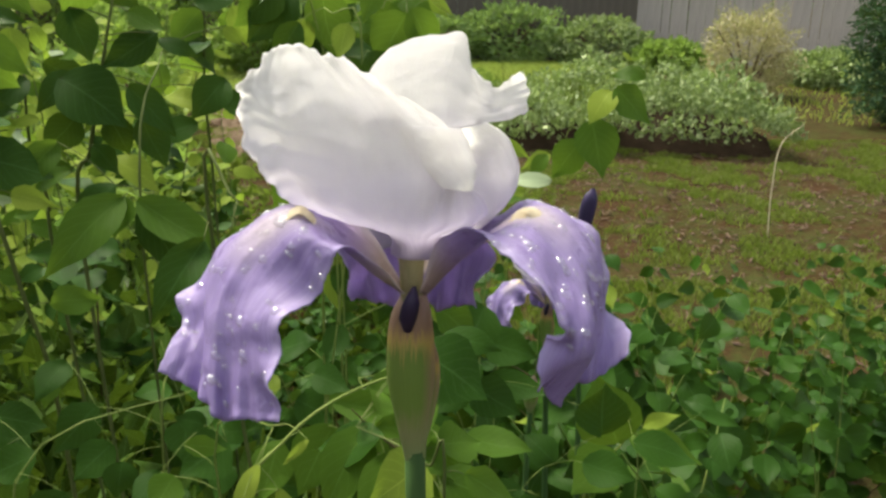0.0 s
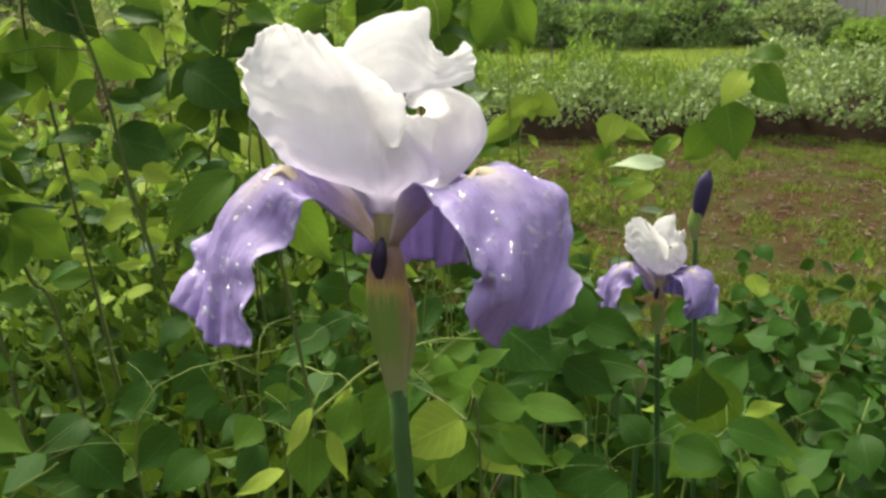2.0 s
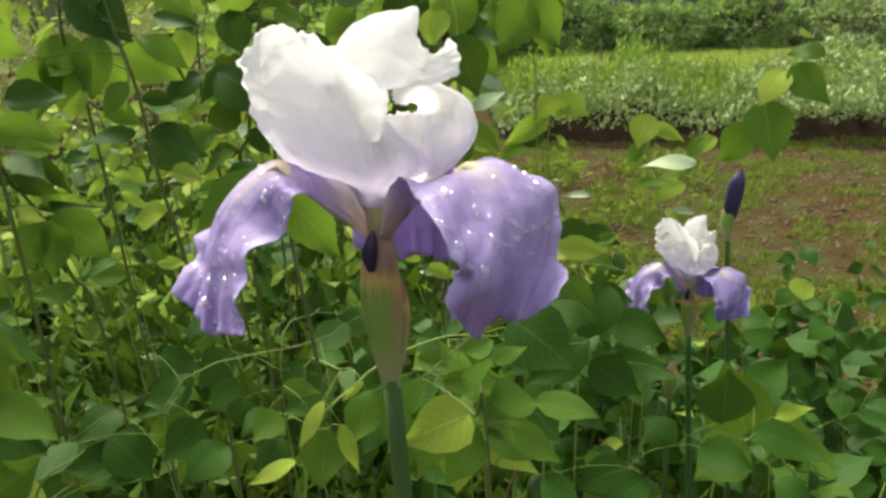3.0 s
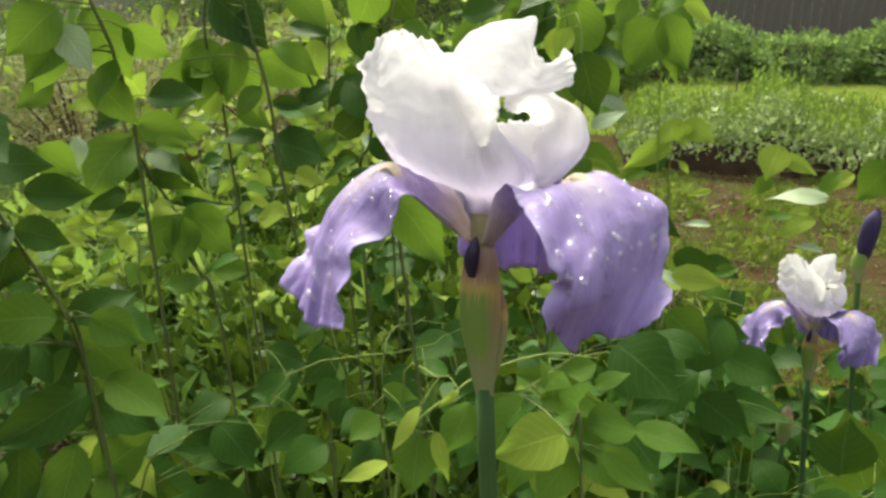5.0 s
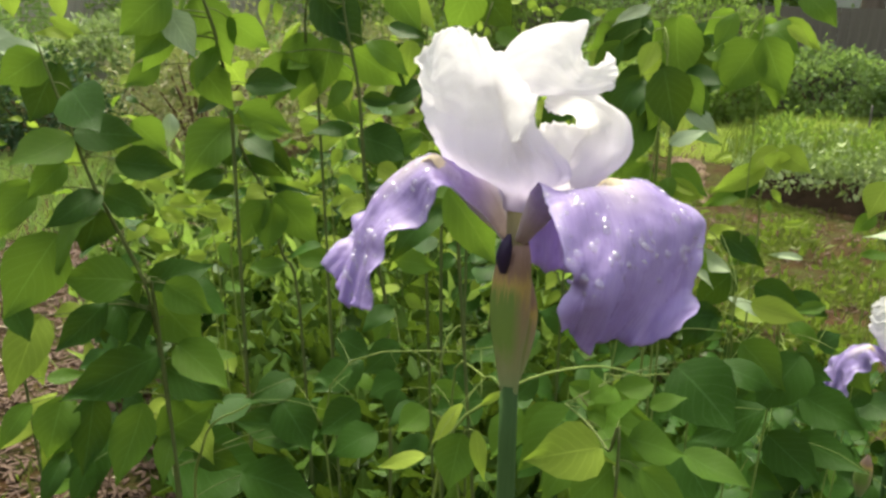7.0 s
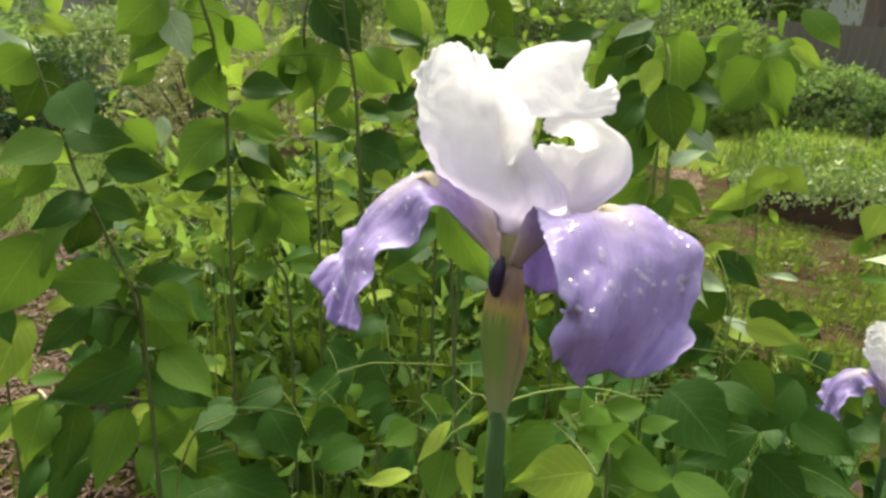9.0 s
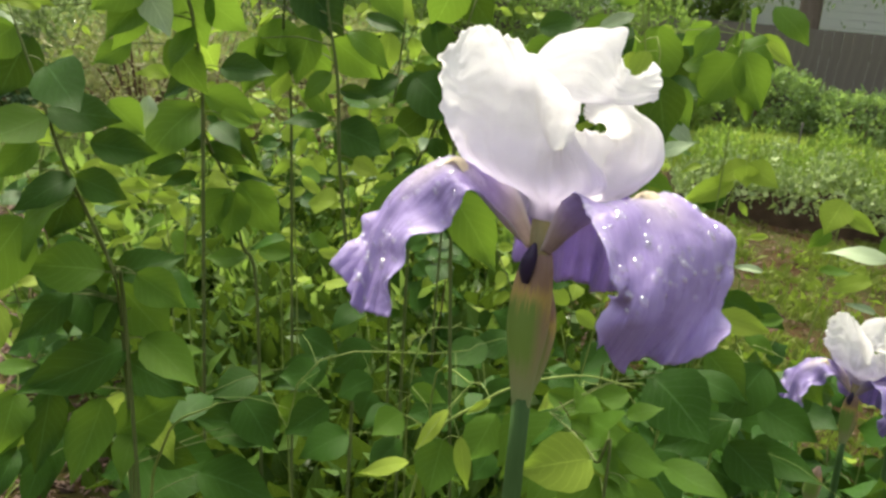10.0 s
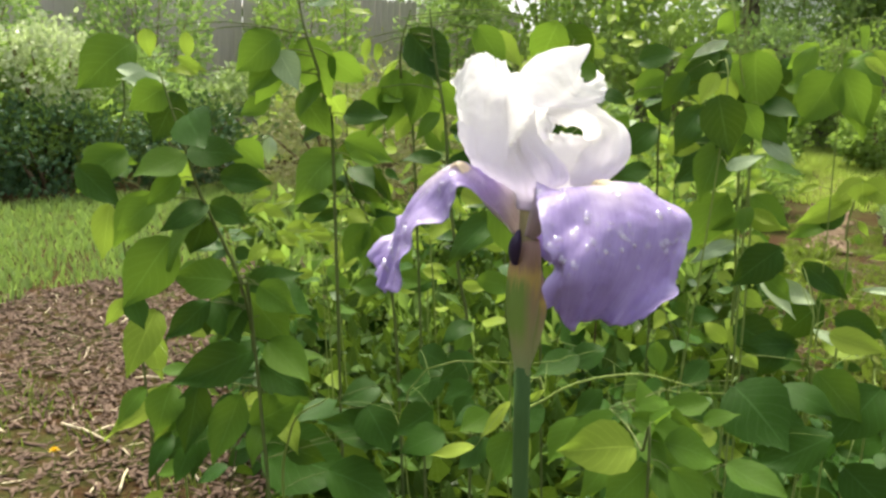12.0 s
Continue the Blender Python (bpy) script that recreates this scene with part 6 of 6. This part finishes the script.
branch("low weed with soft light green leaves over the mulch", M_VINE, .0010, [(-0.456, 0.125, -0.020), (-0.451, 0.106, 0.322), (-0.447, 0.087, 0.663), (-0.446, 0.082, 0.744), (-0.456, 0.092, 0.776)], [
    ((-0.443, 0.073, 0.778), (-0.453, 0.014, 0.748), 0.32, "Y"),
    ((-0.449, 0.092, 0.762), (-0.440, 0.049, 0.719), 0.45, ""),
    ((-0.448, 0.086, 0.753), (-0.433, 0.055, 0.712), 0.50, "Y"),
    ((-0.377, 0.065, 0.789), (-0.345, 0.035, 0.741), 0.40, "D"),
    ((-0.380, 0.072, 0.755), (-0.392, 0.032, 0.738), 0.40, "D"),
    ((-0.428, 0.052, 0.685), (-0.433, 0.029, 0.676), 0.40, "Y"),
    ((-0.528, 0.096, 0.804), (-0.504, 0.098, 0.764), 0.50, "Y"),
], 3, .03)
branch("short weed with bright yellow-green leaves", M_VINE, .0010, [(-0.690, 0.515, -0.020), (-0.680, 0.481, 0.351), (-0.670, 0.447, 0.722), (-0.674, 0.437, 0.820), (-0.695, 0.441, 0.918)], [
    ((-0.631, 0.338, 0.823), (-0.643, 0.323, 0.825), 0.55, "Y"),
    ((-0.679, 0.372, 0.842), (-0.663, 0.391, 0.839), 0.45, "Y"),
    ((-0.686, 0.357, 0.885), (-0.696, 0.332, 0.879), 0.45, "Y"),
    ((-0.641, 0.427, 0.841), (-0.656, 0.397, 0.844), 0.45, "Y"),
    ((-0.704, 0.373, 0.899), (-0.712, 0.346, 0.893), 0.35, "Y"),
    ((-0.669, 0.425, 0.892), (-0.682, 0.401, 0.894), 0.35, "Y"),
    ((-0.645, 0.471, 0.845), (-0.626, 0.485, 0.843), 0.35, "Y"),
    ((-0.709, 0.387, 0.840), (-0.681, 0.401, 0.827), 0.55, "Y"),
    ((-0.606, 0.379, 0.889), (-0.585, 0.392, 0.885), 0.55, "Y"),
    ((-0.602, 0.425, 0.861), (-0.586, 0.439, 0.866), 0.45, "Y"),
    ((-0.661, 0.331, 0.889), (-0.637, 0.348, 0.878), 0.45, "Y"),
], 2, .03)
branch("short weed with bright yellow-green leaves", M_VINE, .0010, [(-0.607, 0.517, -0.020), (-0.620, 0.477, 0.355), (-0.633, 0.437, 0.730), (-0.617, 0.423, 0.833), (-0.628, 0.436, 0.914)], [
    ((-0.598, 0.324, 0.820), (-0.602, 0.305, 0.814), 0.35, "Y"),
    ((-0.529, 0.389, 0.871), (-0.543, 0.370, 0.861), 0.55, "Y"),
    ((-0.557, 0.351, 0.872), (-0.567, 0.337, 0.875), 0.35, "Y"),
    ((-0.577, 0.429, 0.840), (-0.593, 0.406, 0.837), 0.55, "Y"),
    ((-0.596, 0.326, 0.914), (-0.606, 0.310, 0.908), 0.45, "Y"),
    ((-0.556, 0.327, 0.822), (-0.566, 0.306, 0.821), 0.55, "Y"),
    ((-0.617, 0.325, 0.813), (-0.625, 0.309, 0.803), 0.35, "Y"),
    ((-0.582, 0.334, 0.893), (-0.560, 0.346, 0.889), 0.55, "Y"),
    ((-0.632, 0.425, 0.880), (-0.612, 0.439, 0.881), 0.55, "Y"),
    ((-0.564, 0.349, 0.877), (-0.572, 0.337, 0.881), 0.35, "Y"),
    ((-0.564, 0.406, 0.827), (-0.577, 0.384, 0.819), 0.55, "Y"),
    ((-0.552, 0.402, 0.852), (-0.562, 0.382, 0.853), 0.55, "Y"),
], 2, .03)
branch("short weed with bright yellow-green leaves", M_VINE, .0010, [(-0.599, 0.664, -0.020), (-0.602, 0.626, 0.333), (-0.604, 0.589, 0.686), (-0.625, 0.612, 0.787), (-0.641, 0.627, 0.890)], [
    ((-0.626, 0.637, 0.872), (-0.590, 0.648, 0.861), 0.45, "Y"),
    ((-0.664, 0.595, 0.828), (-0.631, 0.611, 0.824), 0.45, "Y"),
    ((-0.623, 0.599, 0.778), (-0.591, 0.610, 0.776), 0.35, "Y"),
    ((-0.596, 0.564, 0.829), (-0.576, 0.574, 0.824), 0.55, "Y"),
    ((-0.585, 0.554, 0.783), (-0.556, 0.569, 0.774), 0.45, "Y"),
    ((-0.641, 0.555, 0.754), (-0.653, 0.536, 0.759), 0.45, "Y"),
    ((-0.571, 0.628, 0.751), (-0.537, 0.644, 0.749), 0.45, "Y"),
    ((-0.594, 0.518, 0.760), (-0.576, 0.530, 0.757), 0.55, "Y"),
    ((-0.603, 0.626, 0.836), (-0.617, 0.602, 0.826), 0.45, "Y"),
    ((-0.615, 0.518, 0.868), (-0.586, 0.533, 0.856), 0.55, "Y"),
    ((-0.665, 0.590, 0.835), (-0.682, 0.568, 0.822), 0.55, "Y"),
    ((-0.669, 0.571, 0.782), (-0.682, 0.551, 0.787), 0.35, "Y"),
], 2, .03)
branch("low vine with three broad smooth green leaves", M_VINE, .0011, [(0.127, 0.512, -0.020), (0.142, 0.487, 0.300), (0.157, 0.462, 0.620), (0.188, 0.465, 0.669), (0.203, 0.456, 0.698)], [
    ((0.182, 0.450, 0.682), (0.157, 0.461, 0.743), 0.85, ""),
    ((0.194, 0.452, 0.689), (0.249, 0.418, 0.686), 0.50, ""),
    ((0.182, 0.455, 0.670), (0.138, 0.422, 0.648), 0.78, ""),
    ((0.204, 0.447, 0.703), (0.228, 0.432, 0.724), 0.40, "Y"),
], 2, .03)
shoot("leafy_shrub", "tall shrub stem with large soft green leaves", "shrub", "leafy shrub stems", LEAVES, M_VINE, .0008, [
    ((-0.027, 0.486, 1.080), (-0.056, 0.484, 1.032), 0.80, ""),
    ((-0.023, 0.487, 1.083), (0.002, 0.480, 1.038), 0.65, ""),
    ((-0.007, 0.490, 1.093), (0.018, 0.490, 1.078), 0.40, "Y"),
    ((-0.053, 0.500, 1.103), (-0.064, 0.483, 1.073), 0.60, ""),
])
shoot("leafy_shrub", "slender shrub stem with dark broad leaves", "shrub", "leafy shrub stems", LEAVES, M_VINE, .0008, [
    ((-0.038, 0.276, 1.061), (-0.023, 0.271, 1.020), 0.75, "D"),
    ((-0.058, 0.312, 1.077), (-0.063, 0.300, 1.053), 0.60, "Y"),
    ((-0.064, 0.309, 1.053), (-0.078, 0.291, 1.019), 0.65, "D"),
    ((-0.038, 0.317, 1.055), (-0.018, 0.317, 1.028), 0.60, ""),
    ((-0.033, 0.294, 1.009), (-0.009, 0.298, 1.023), 0.45, "P"),
    ((-0.095, 0.341, 1.076), (-0.114, 0.337, 1.045), 0.60, "D"),
])
shoot("vine_spray", "arching vine with young light green leaves", "vine", "vine shoots", YOUNG, M_VINE, .0008, [
    ((-0.094, 0.092, 0.835), (-0.116, 0.073, 0.832), 0.40, ""),
    ((-0.083, 0.115, 0.863), (-0.097, 0.098, 0.841), 0.36, ""),
    ((-0.057, 0.113, 0.880), (-0.068, 0.105, 0.870), 0.30, ""),
    ((-0.073, 0.113, 0.850), (-0.062, 0.107, 0.821), 0.33, ""),
    ((-0.093, 0.131, 0.834), (-0.090, 0.111, 0.804), 0.80, "L"),
    ((-0.151, 0.177, 0.815), (-0.157, 0.149, 0.807), 0.80, "L"),
    ((-0.141, 0.171, 0.840), (-0.118, 0.183, 0.832), 0.50, "L"),
])
shoot("vine_spray", "leafy vine shoot with broad smooth green leaves", "vine", "vine shoots", LEAVES, M_VINE, .0008, [
    ((-0.022, 0.192, 0.815), (-0.022, 0.169, 0.772), 0.75, "Y"),
    ((-0.021, 0.192, 0.816), (0.034, 0.188, 0.785), 0.50, "Y"),
    ((-0.041, 0.212, 0.818), (-0.063, 0.179, 0.785), 0.55, ""),
    ((-0.059, 0.213, 0.831), (-0.079, 0.185, 0.797), 0.80, ""),
    ((-0.060, 0.220, 0.845), (0.005, 0.217, 0.834), 0.36, ""),
    ((-0.044, 0.252, 0.808), (0.009, 0.252, 0.782), 0.42, ""),
    ((-0.095, 0.216, 0.817), (-0.104, 0.189, 0.787), 0.75, ""),
    ((-0.016, 0.347, 0.757), (0.027, 0.323, 0.730), 0.90, "D"),
    ((-0.019, 0.273, 0.838), (-0.047, 0.244, 0.831), 0.50, ""),
    ((0.043, 0.375, 0.797), (-0.013, 0.353, 0.760), 0.55, "D"),
])
# Some low shoots below take the dark kit to carry shade in colour.
shoot("vine_spray", "low vine shoot with round leaves before the lawn", "vine", "vine shoots", DEEP_SHADED, M_VINE, .0008, [
    ((0.182, 0.390, 0.718), (0.241, 0.382, 0.707), 0.55, ""),
    ((0.159, 0.421, 0.708), (0.158, 0.422, 0.757), 1.10, ""),
    ((0.116, 0.409, 0.684), (0.088, 0.424, 0.707), 0.85, "D"),
    ((0.139, 0.392, 0.696), (0.183, 0.372, 0.690), 0.75, ""),
    ((0.079, 0.346, 0.697), (0.038, 0.318, 0.690), 0.70, "D"),
    ((0.096, 0.325, 0.701), (0.066, 0.299, 0.687), 0.80, ""),
    ((0.197, 0.360, 0.691), (0.231, 0.346, 0.678), 0.70, "D"),
    ((0.294, 0.547, 0.663), (0.335, 0.537, 0.653), 0.50, ""),
    ((0.056, 0.488, 0.728), (0.117, 0.462, 0.728), 0.50, "D"),
    ((0.015, 0.299, 0.707), (0.049, 0.286, 0.689), 0.80, "D"),
])
shoot("vine_spray", "low vine shoot with rounded dull green leaves", "vine", "vine shoots", DEEP_SHADED, M_VINE, .0008, [
    ((-0.131, 0.222, 0.812), (-0.153, 0.187, 0.809), 0.90, ""),
    ((-0.144, 0.223, 0.824), (-0.163, 0.216, 0.833), 0.70, ""),
    ((-0.161, 0.183, 0.814), (-0.171, 0.158, 0.807), 0.72, ""),
    ((-0.210, 0.227, 0.806), (-0.231, 0.208, 0.790), 0.85, "D"),
    ((-0.231, 0.200, 0.785), (-0.254, 0.176, 0.762), 0.80, "D"),
    ((-0.149, 0.176, 0.794), (-0.160, 0.150, 0.777), 0.80, "D"),
    ((-0.266, 0.234, 0.792), (-0.297, 0.216, 0.784), 0.80, ""),
    ((-0.315, 0.271, 0.800), (-0.277, 0.276, 0.791), 0.70, ""),
    ((-0.140, 0.280, 0.840), (-0.159, 0.244, 0.826), 0.70, "D"),
    ((-0.120, 0.292, 0.846), (-0.150, 0.269, 0.835), 0.70, ""),
    ((-0.326, 0.171, 0.771), (-0.332, 0.130, 0.768), 0.80, "D"),
    ((-0.335, 0.234, 0.764), (-0.348, 0.194, 0.760), 0.80, "D"),
    ((-0.192, 0.172, 0.786), (-0.209, 0.139, 0.774), 0.80, "D"),
])
shoot("climbing_vine", "thin climbing vine with heart-shaped leaves in front of the lawn", "vine", "climbing vines", LEAVES, M_VINE, .0008, [
    ((0.244, 0.908, 0.972), (0.296, 0.888, 0.929), 0.85, ""),
    ((0.238, 0.908, 0.969), (0.206, 0.877, 0.928), 0.70, "Y"),
    ((0.213, 0.905, 0.927), (0.228, 0.857, 0.859), 0.80, ""),
    ((0.200, 0.902, 0.897), (0.158, 0.901, 0.846), 0.80, ""),
    ((0.155, 0.902, 0.879), (0.116, 0.878, 0.863), 0.50, "Y"),
    ((0.284, 0.904, 0.992), (0.237, 0.921, 0.995), 0.60, ""),
    ((0.251, 0.911, 1.021), (0.267, 0.915, 1.010), 0.60, "Y"),
])
branch("thin vine seedling with an umbrella of fresh leaves", M_VINE, .0010, [(-0.030, 0.652, -0.020), (-0.029, 0.628, 0.421), (-0.028, 0.603, 0.862), (-0.026, 0.576, 0.923), (-0.021, 0.567, 0.956), (-0.015, 0.567, 0.980)], [
    ((-0.012, 0.567, 0.980), (-0.039, 0.558, 0.960), 0.62, "Y"),
    ((-0.013, 0.567, 0.980), (0.019, 0.560, 0.965), 0.60, "Y"),
    ((-0.013, 0.557, 0.980), (-0.009, 0.554, 0.960), 1.10, "Y"),
    ((-0.025, 0.572, 0.960), (-0.065, 0.552, 0.936), 0.42, "Y"),
    ((-0.059, 0.577, 0.970), (-0.075, 0.567, 0.962), 0.40, "Y"),
    ((-0.015, 0.571, 0.941), (-0.004, 0.570, 0.929), 0.40, "Y"),
    ((-0.042, 0.575, 0.933), (-0.075, 0.558, 0.918), 0.40, ""),
    ((0.015, 0.599, 0.907), (-0.006, 0.591, 0.902), 0.30, "Y"),
], 3, .03)
branch("thin vine seedling with a pair of fresh leaves", M_VINE, .0009, [(0.041, 0.831, -0.020), (0.055, 0.807, 0.405), (0.069, 0.782, 0.831), (0.071, 0.765, 0.894), (0.076, 0.761, 0.925)], [
    ((0.070, 0.762, 0.934), (0.057, 0.746, 0.897), 0.80, "Y"),
    ((0.075, 0.760, 0.922), (0.111, 0.753, 0.903), 0.42, "Y"),
    ((0.063, 0.765, 0.895), (0.046, 0.753, 0.874), 0.60, ""),
    ((0.138, 0.768, 0.903), (0.115, 0.763, 0.880), 0.60, ""),
    ((0.109, 0.760, 0.861), (0.081, 0.752, 0.843), 0.50, "Y"),
], 3, .03)
# The sky's reflection on these flat leaves is painted as pale colour.
shoot("pale_sheen_plant", "plant with flat glossy leaves coloured pale like sky sheen", "plant", "pale leaved plants", PALE_SHEEN, M_VINE, .0008, [
    ((0.126, 0.632, 0.903), (0.064, 0.638, 0.899), 0.34, ""),
    ((0.013, 0.638, 0.860), (-0.019, 0.626, 0.863), 0.30, ""),
    ((0.127, 0.638, 0.843), (0.098, 0.628, 0.850), 0.30, ""),
    ((0.067, 0.645, 0.873), (0.104, 0.647, 0.880), 0.35, "L"),
    ((0.044, 0.629, 0.817), (0.014, 0.604, 0.810), 0.40, "L"),
    ((0.116, 0.646, 0.874), (0.080, 0.625, 0.859), 0.45, "Y"),
])
shoot("pale_sheen_plant", "plant with pale serrated leaves in the low foliage", "plant", "pale leaved plants", PALE_SHEEN, M_VINE, .0008, [
    ((-0.040, 0.551, 0.855), (-0.095, 0.546, 0.878), 0.35, ""),
    ((-0.035, 0.546, 0.832), (0.011, 0.545, 0.817), 0.30, ""),
    ((-0.102, 0.489, 0.916), (-0.134, 0.462, 0.897), 0.40, ""),
    ((-0.091, 0.538, 0.875), (-0.044, 0.519, 0.848), 0.35, ""),
])
shoot("leafy_shrub", "shrub stem with drooping broad soft green leaves", "shrub", "leafy shrub stems", LEAVES, M_CANE, .0012, [
    ((-0.218, 0.305, 0.956), (-0.260, 0.262, 0.911), 0.50, ""),
    ((-0.215, 0.306, 0.956), (-0.222, 0.291, 0.929), 0.70, ""),
    ((-0.208, 0.309, 0.953), (-0.145, 0.299, 0.917), 0.45, ""),
    ((-0.213, 0.326, 0.943), (-0.181, 0.318, 0.893), 0.50, "D"),
    ((-0.229, 0.324, 0.960), (-0.257, 0.304, 0.943), 0.60, "D"),
    ((-0.233, 0.451, 1.010), (-0.184, 0.443, 1.003), 0.40, "Y"),
    ((-0.196, 0.519, 1.063), (-0.178, 0.519, 1.048), 0.60, "Y"),
    ((-0.273, 0.333, 0.990), (-0.293, 0.308, 0.962), 0.60, ""),
    ((-0.277, 0.382, 1.034), (-0.302, 0.364, 1.006), 0.60, "D"),
])
# Leaf kit darkened to give the shade at the foot of the iris.
shoot("vine_spray", "low vine with round smooth leaves coloured dark for shade", "vine", "vine shoots", DEEP_SHADED, M_VINE, .0008, [
    ((-0.165, 0.245, 0.814), (-0.161, 0.222, 0.793), 0.95, "D"),
    ((-0.194, 0.204, 0.807), (-0.194, 0.191, 0.788), 0.95, ""),
    ((-0.227, 0.248, 0.822), (-0.250, 0.224, 0.801), 0.80, "D"),
    ((-0.263, 0.287, 0.837), (-0.272, 0.253, 0.827), 0.70, ""),
    ((-0.085, 0.296, 0.826), (-0.056, 0.279, 0.823), 0.70, "D"),
    ((-0.115, 0.284, 0.814), (-0.132, 0.265, 0.792), 0.70, "D"),
])
shoot("leafy_shrub", "short shrub stem with one large arching leaf under the petals", "shrub", "leafy shrub stems", LEAVES, M_CANE, .0012, [
    ((-0.081, 0.084, 0.999), (-0.052, 0.094, 0.960), 0.52, ""),
    ((-0.103, 0.115, 0.985), (-0.120, 0.084, 0.956), 0.50, "D"),
])

lone_stem("vine_tendril", [(-.10, .16, .0), (-.118, .14, .55), (-.108, .128, .80), (-.074, .146, .862), (-.030, .170, .884), (.004, .190, .880)], .0011, M_VINE, "pale green arching vine stem behind the iris", "vine")
lone_stem("vine_twig", [(-.03, .26, .0), (-.02, .24, .62), (.02, .20, .80), (-.02, .215, .815), (-.045, .20, .85)], .0010, M_WOODY, "thin woody vine twig", "vine")
lone_stem("grass_stalk", [(-.30, .16, .0), (-.33, .12, .62), (-.30, .10, .77), (-.245, .095, .822)], .0013, M_VINE, "thin grass stalk with a bent seed head", "grass")
lone_stem("grass_stalk", [(1.55, 3.51, .0), (1.535, 3.50, .25), (1.55, 3.50, .45), (1.64, 3.50, .545)], .0035, M_STRAW, "pale arching dry grass stalk on the lawn", "grass")


stake = tagged(new("garden_stake", tube_mesh("garden_stake", [(0, 0, -.1), (.004, 0, .18), (0, 0, .36)], [.014, .013, .012], M_SLATE, 7, 6)), "thin dark stake standing in the lawn", "stake")
stake.location = (-1.02, 11.2, 0)


def iris_bud():
    """A second iris stalk with one tall furled bud in its green spathe."""
    foot = Vector((.20, .66, 0))
    plant = thing("iris_bud", foot, "dark violet iris bud on a green stalk", "iris", "bearded irises")
    loc = lambda pts: [Vector(p) - foot for p in pts]
    under("stem", tube_mesh("stem", loc([(.20, .66, -.02), (.185, .645, .45), (.163, .630, .828)]), [.0036, .0032, .0028], M_STEM, 10, 20), plant)
    under("spathe", lathe_mesh("spathe", loc([(.163, .630, .815), (.162, .629, .832), (.164, .628, .852), (.167, .628, .862)]), [.003, .0075, .0065, .002], M_SPATHE, .9, 16, 16), plant)
    under("bud", lathe_mesh("bud", loc([(.164, .628, .838), (.166, .628, .858), (.170, .628, .882), (.173, .628, .894)]), [.005, .0085, .0080, .0022], M_BUD, .9, 18, 20, .08), plant)
    return plant


iris_bud()


def side_bract():
    foot = Vector((.098, .60, 0))
    plant = thing("iris_bud", foot, "small iris side bud in a tan papery bract", "iris", "bearded irises")
    loc = lambda pts: [Vector(p) - foot for p in pts]
    under("stem", tube_mesh("stem", loc([(.098, .60, -.02), (.108, .585, .40), (.110, .575, .655)]), [.004, .0035, .003], M_STEM, 10, 16), plant)
    under("spathe", lathe_mesh("spathe", loc([(.110, .575, .645), (.110, .574, .662), (.111, .573, .68), (.112, .573, .692)]), [.003, .008, .0065, .0012], M_SPATHE, .85, 16, 18), plant)
    return plant


side_bract()


def dandelion(x, y):
    z = ground_z(x, y)
    plant = thing("dandelion", (x, y, z), "small yellow dandelion in the mulch", "flower")
    under("stem", tube_mesh("stem", [(0, 0, -.01), (.004, 0, .03), (.006, 0, .055)], [.0016, .0014, .0013], M_VINE, 6, 6), plant)
    r = random.Random(4)
    verts, faces = [], []
    for k in range(70):
        a, t = r.uniform(0, 6.28), r.uniform(0.2, 1.35)
        d = Vector((math.cos(a) * math.sin(t), math.sin(a) * math.sin(t), math.cos(t)))
        s = d.cross(Vector((0, 0, 1))).normalized() * .0016
        b = Vector((.006, 0, .055))
        n = len(verts)
        verts += [b - s * .5, b + s * .5, b + d * .014 + s, b + d * .014 - s]
        faces.append((n, n + 1, n + 2, n + 3))
    under("flower_head", mesh_of("flower_head", verts, faces, M_YELLOW), plant, None, "bright yellow flower head")


M_YELLOW = simple("yellow_petal", [(0.3, (0.75, 0.52, 0.02)), (0.7, (0.85, 0.65, 0.05))], 90, 0.6, 0.1, 0.0005, None, 0.3)
dandelion(-1.86, .50)
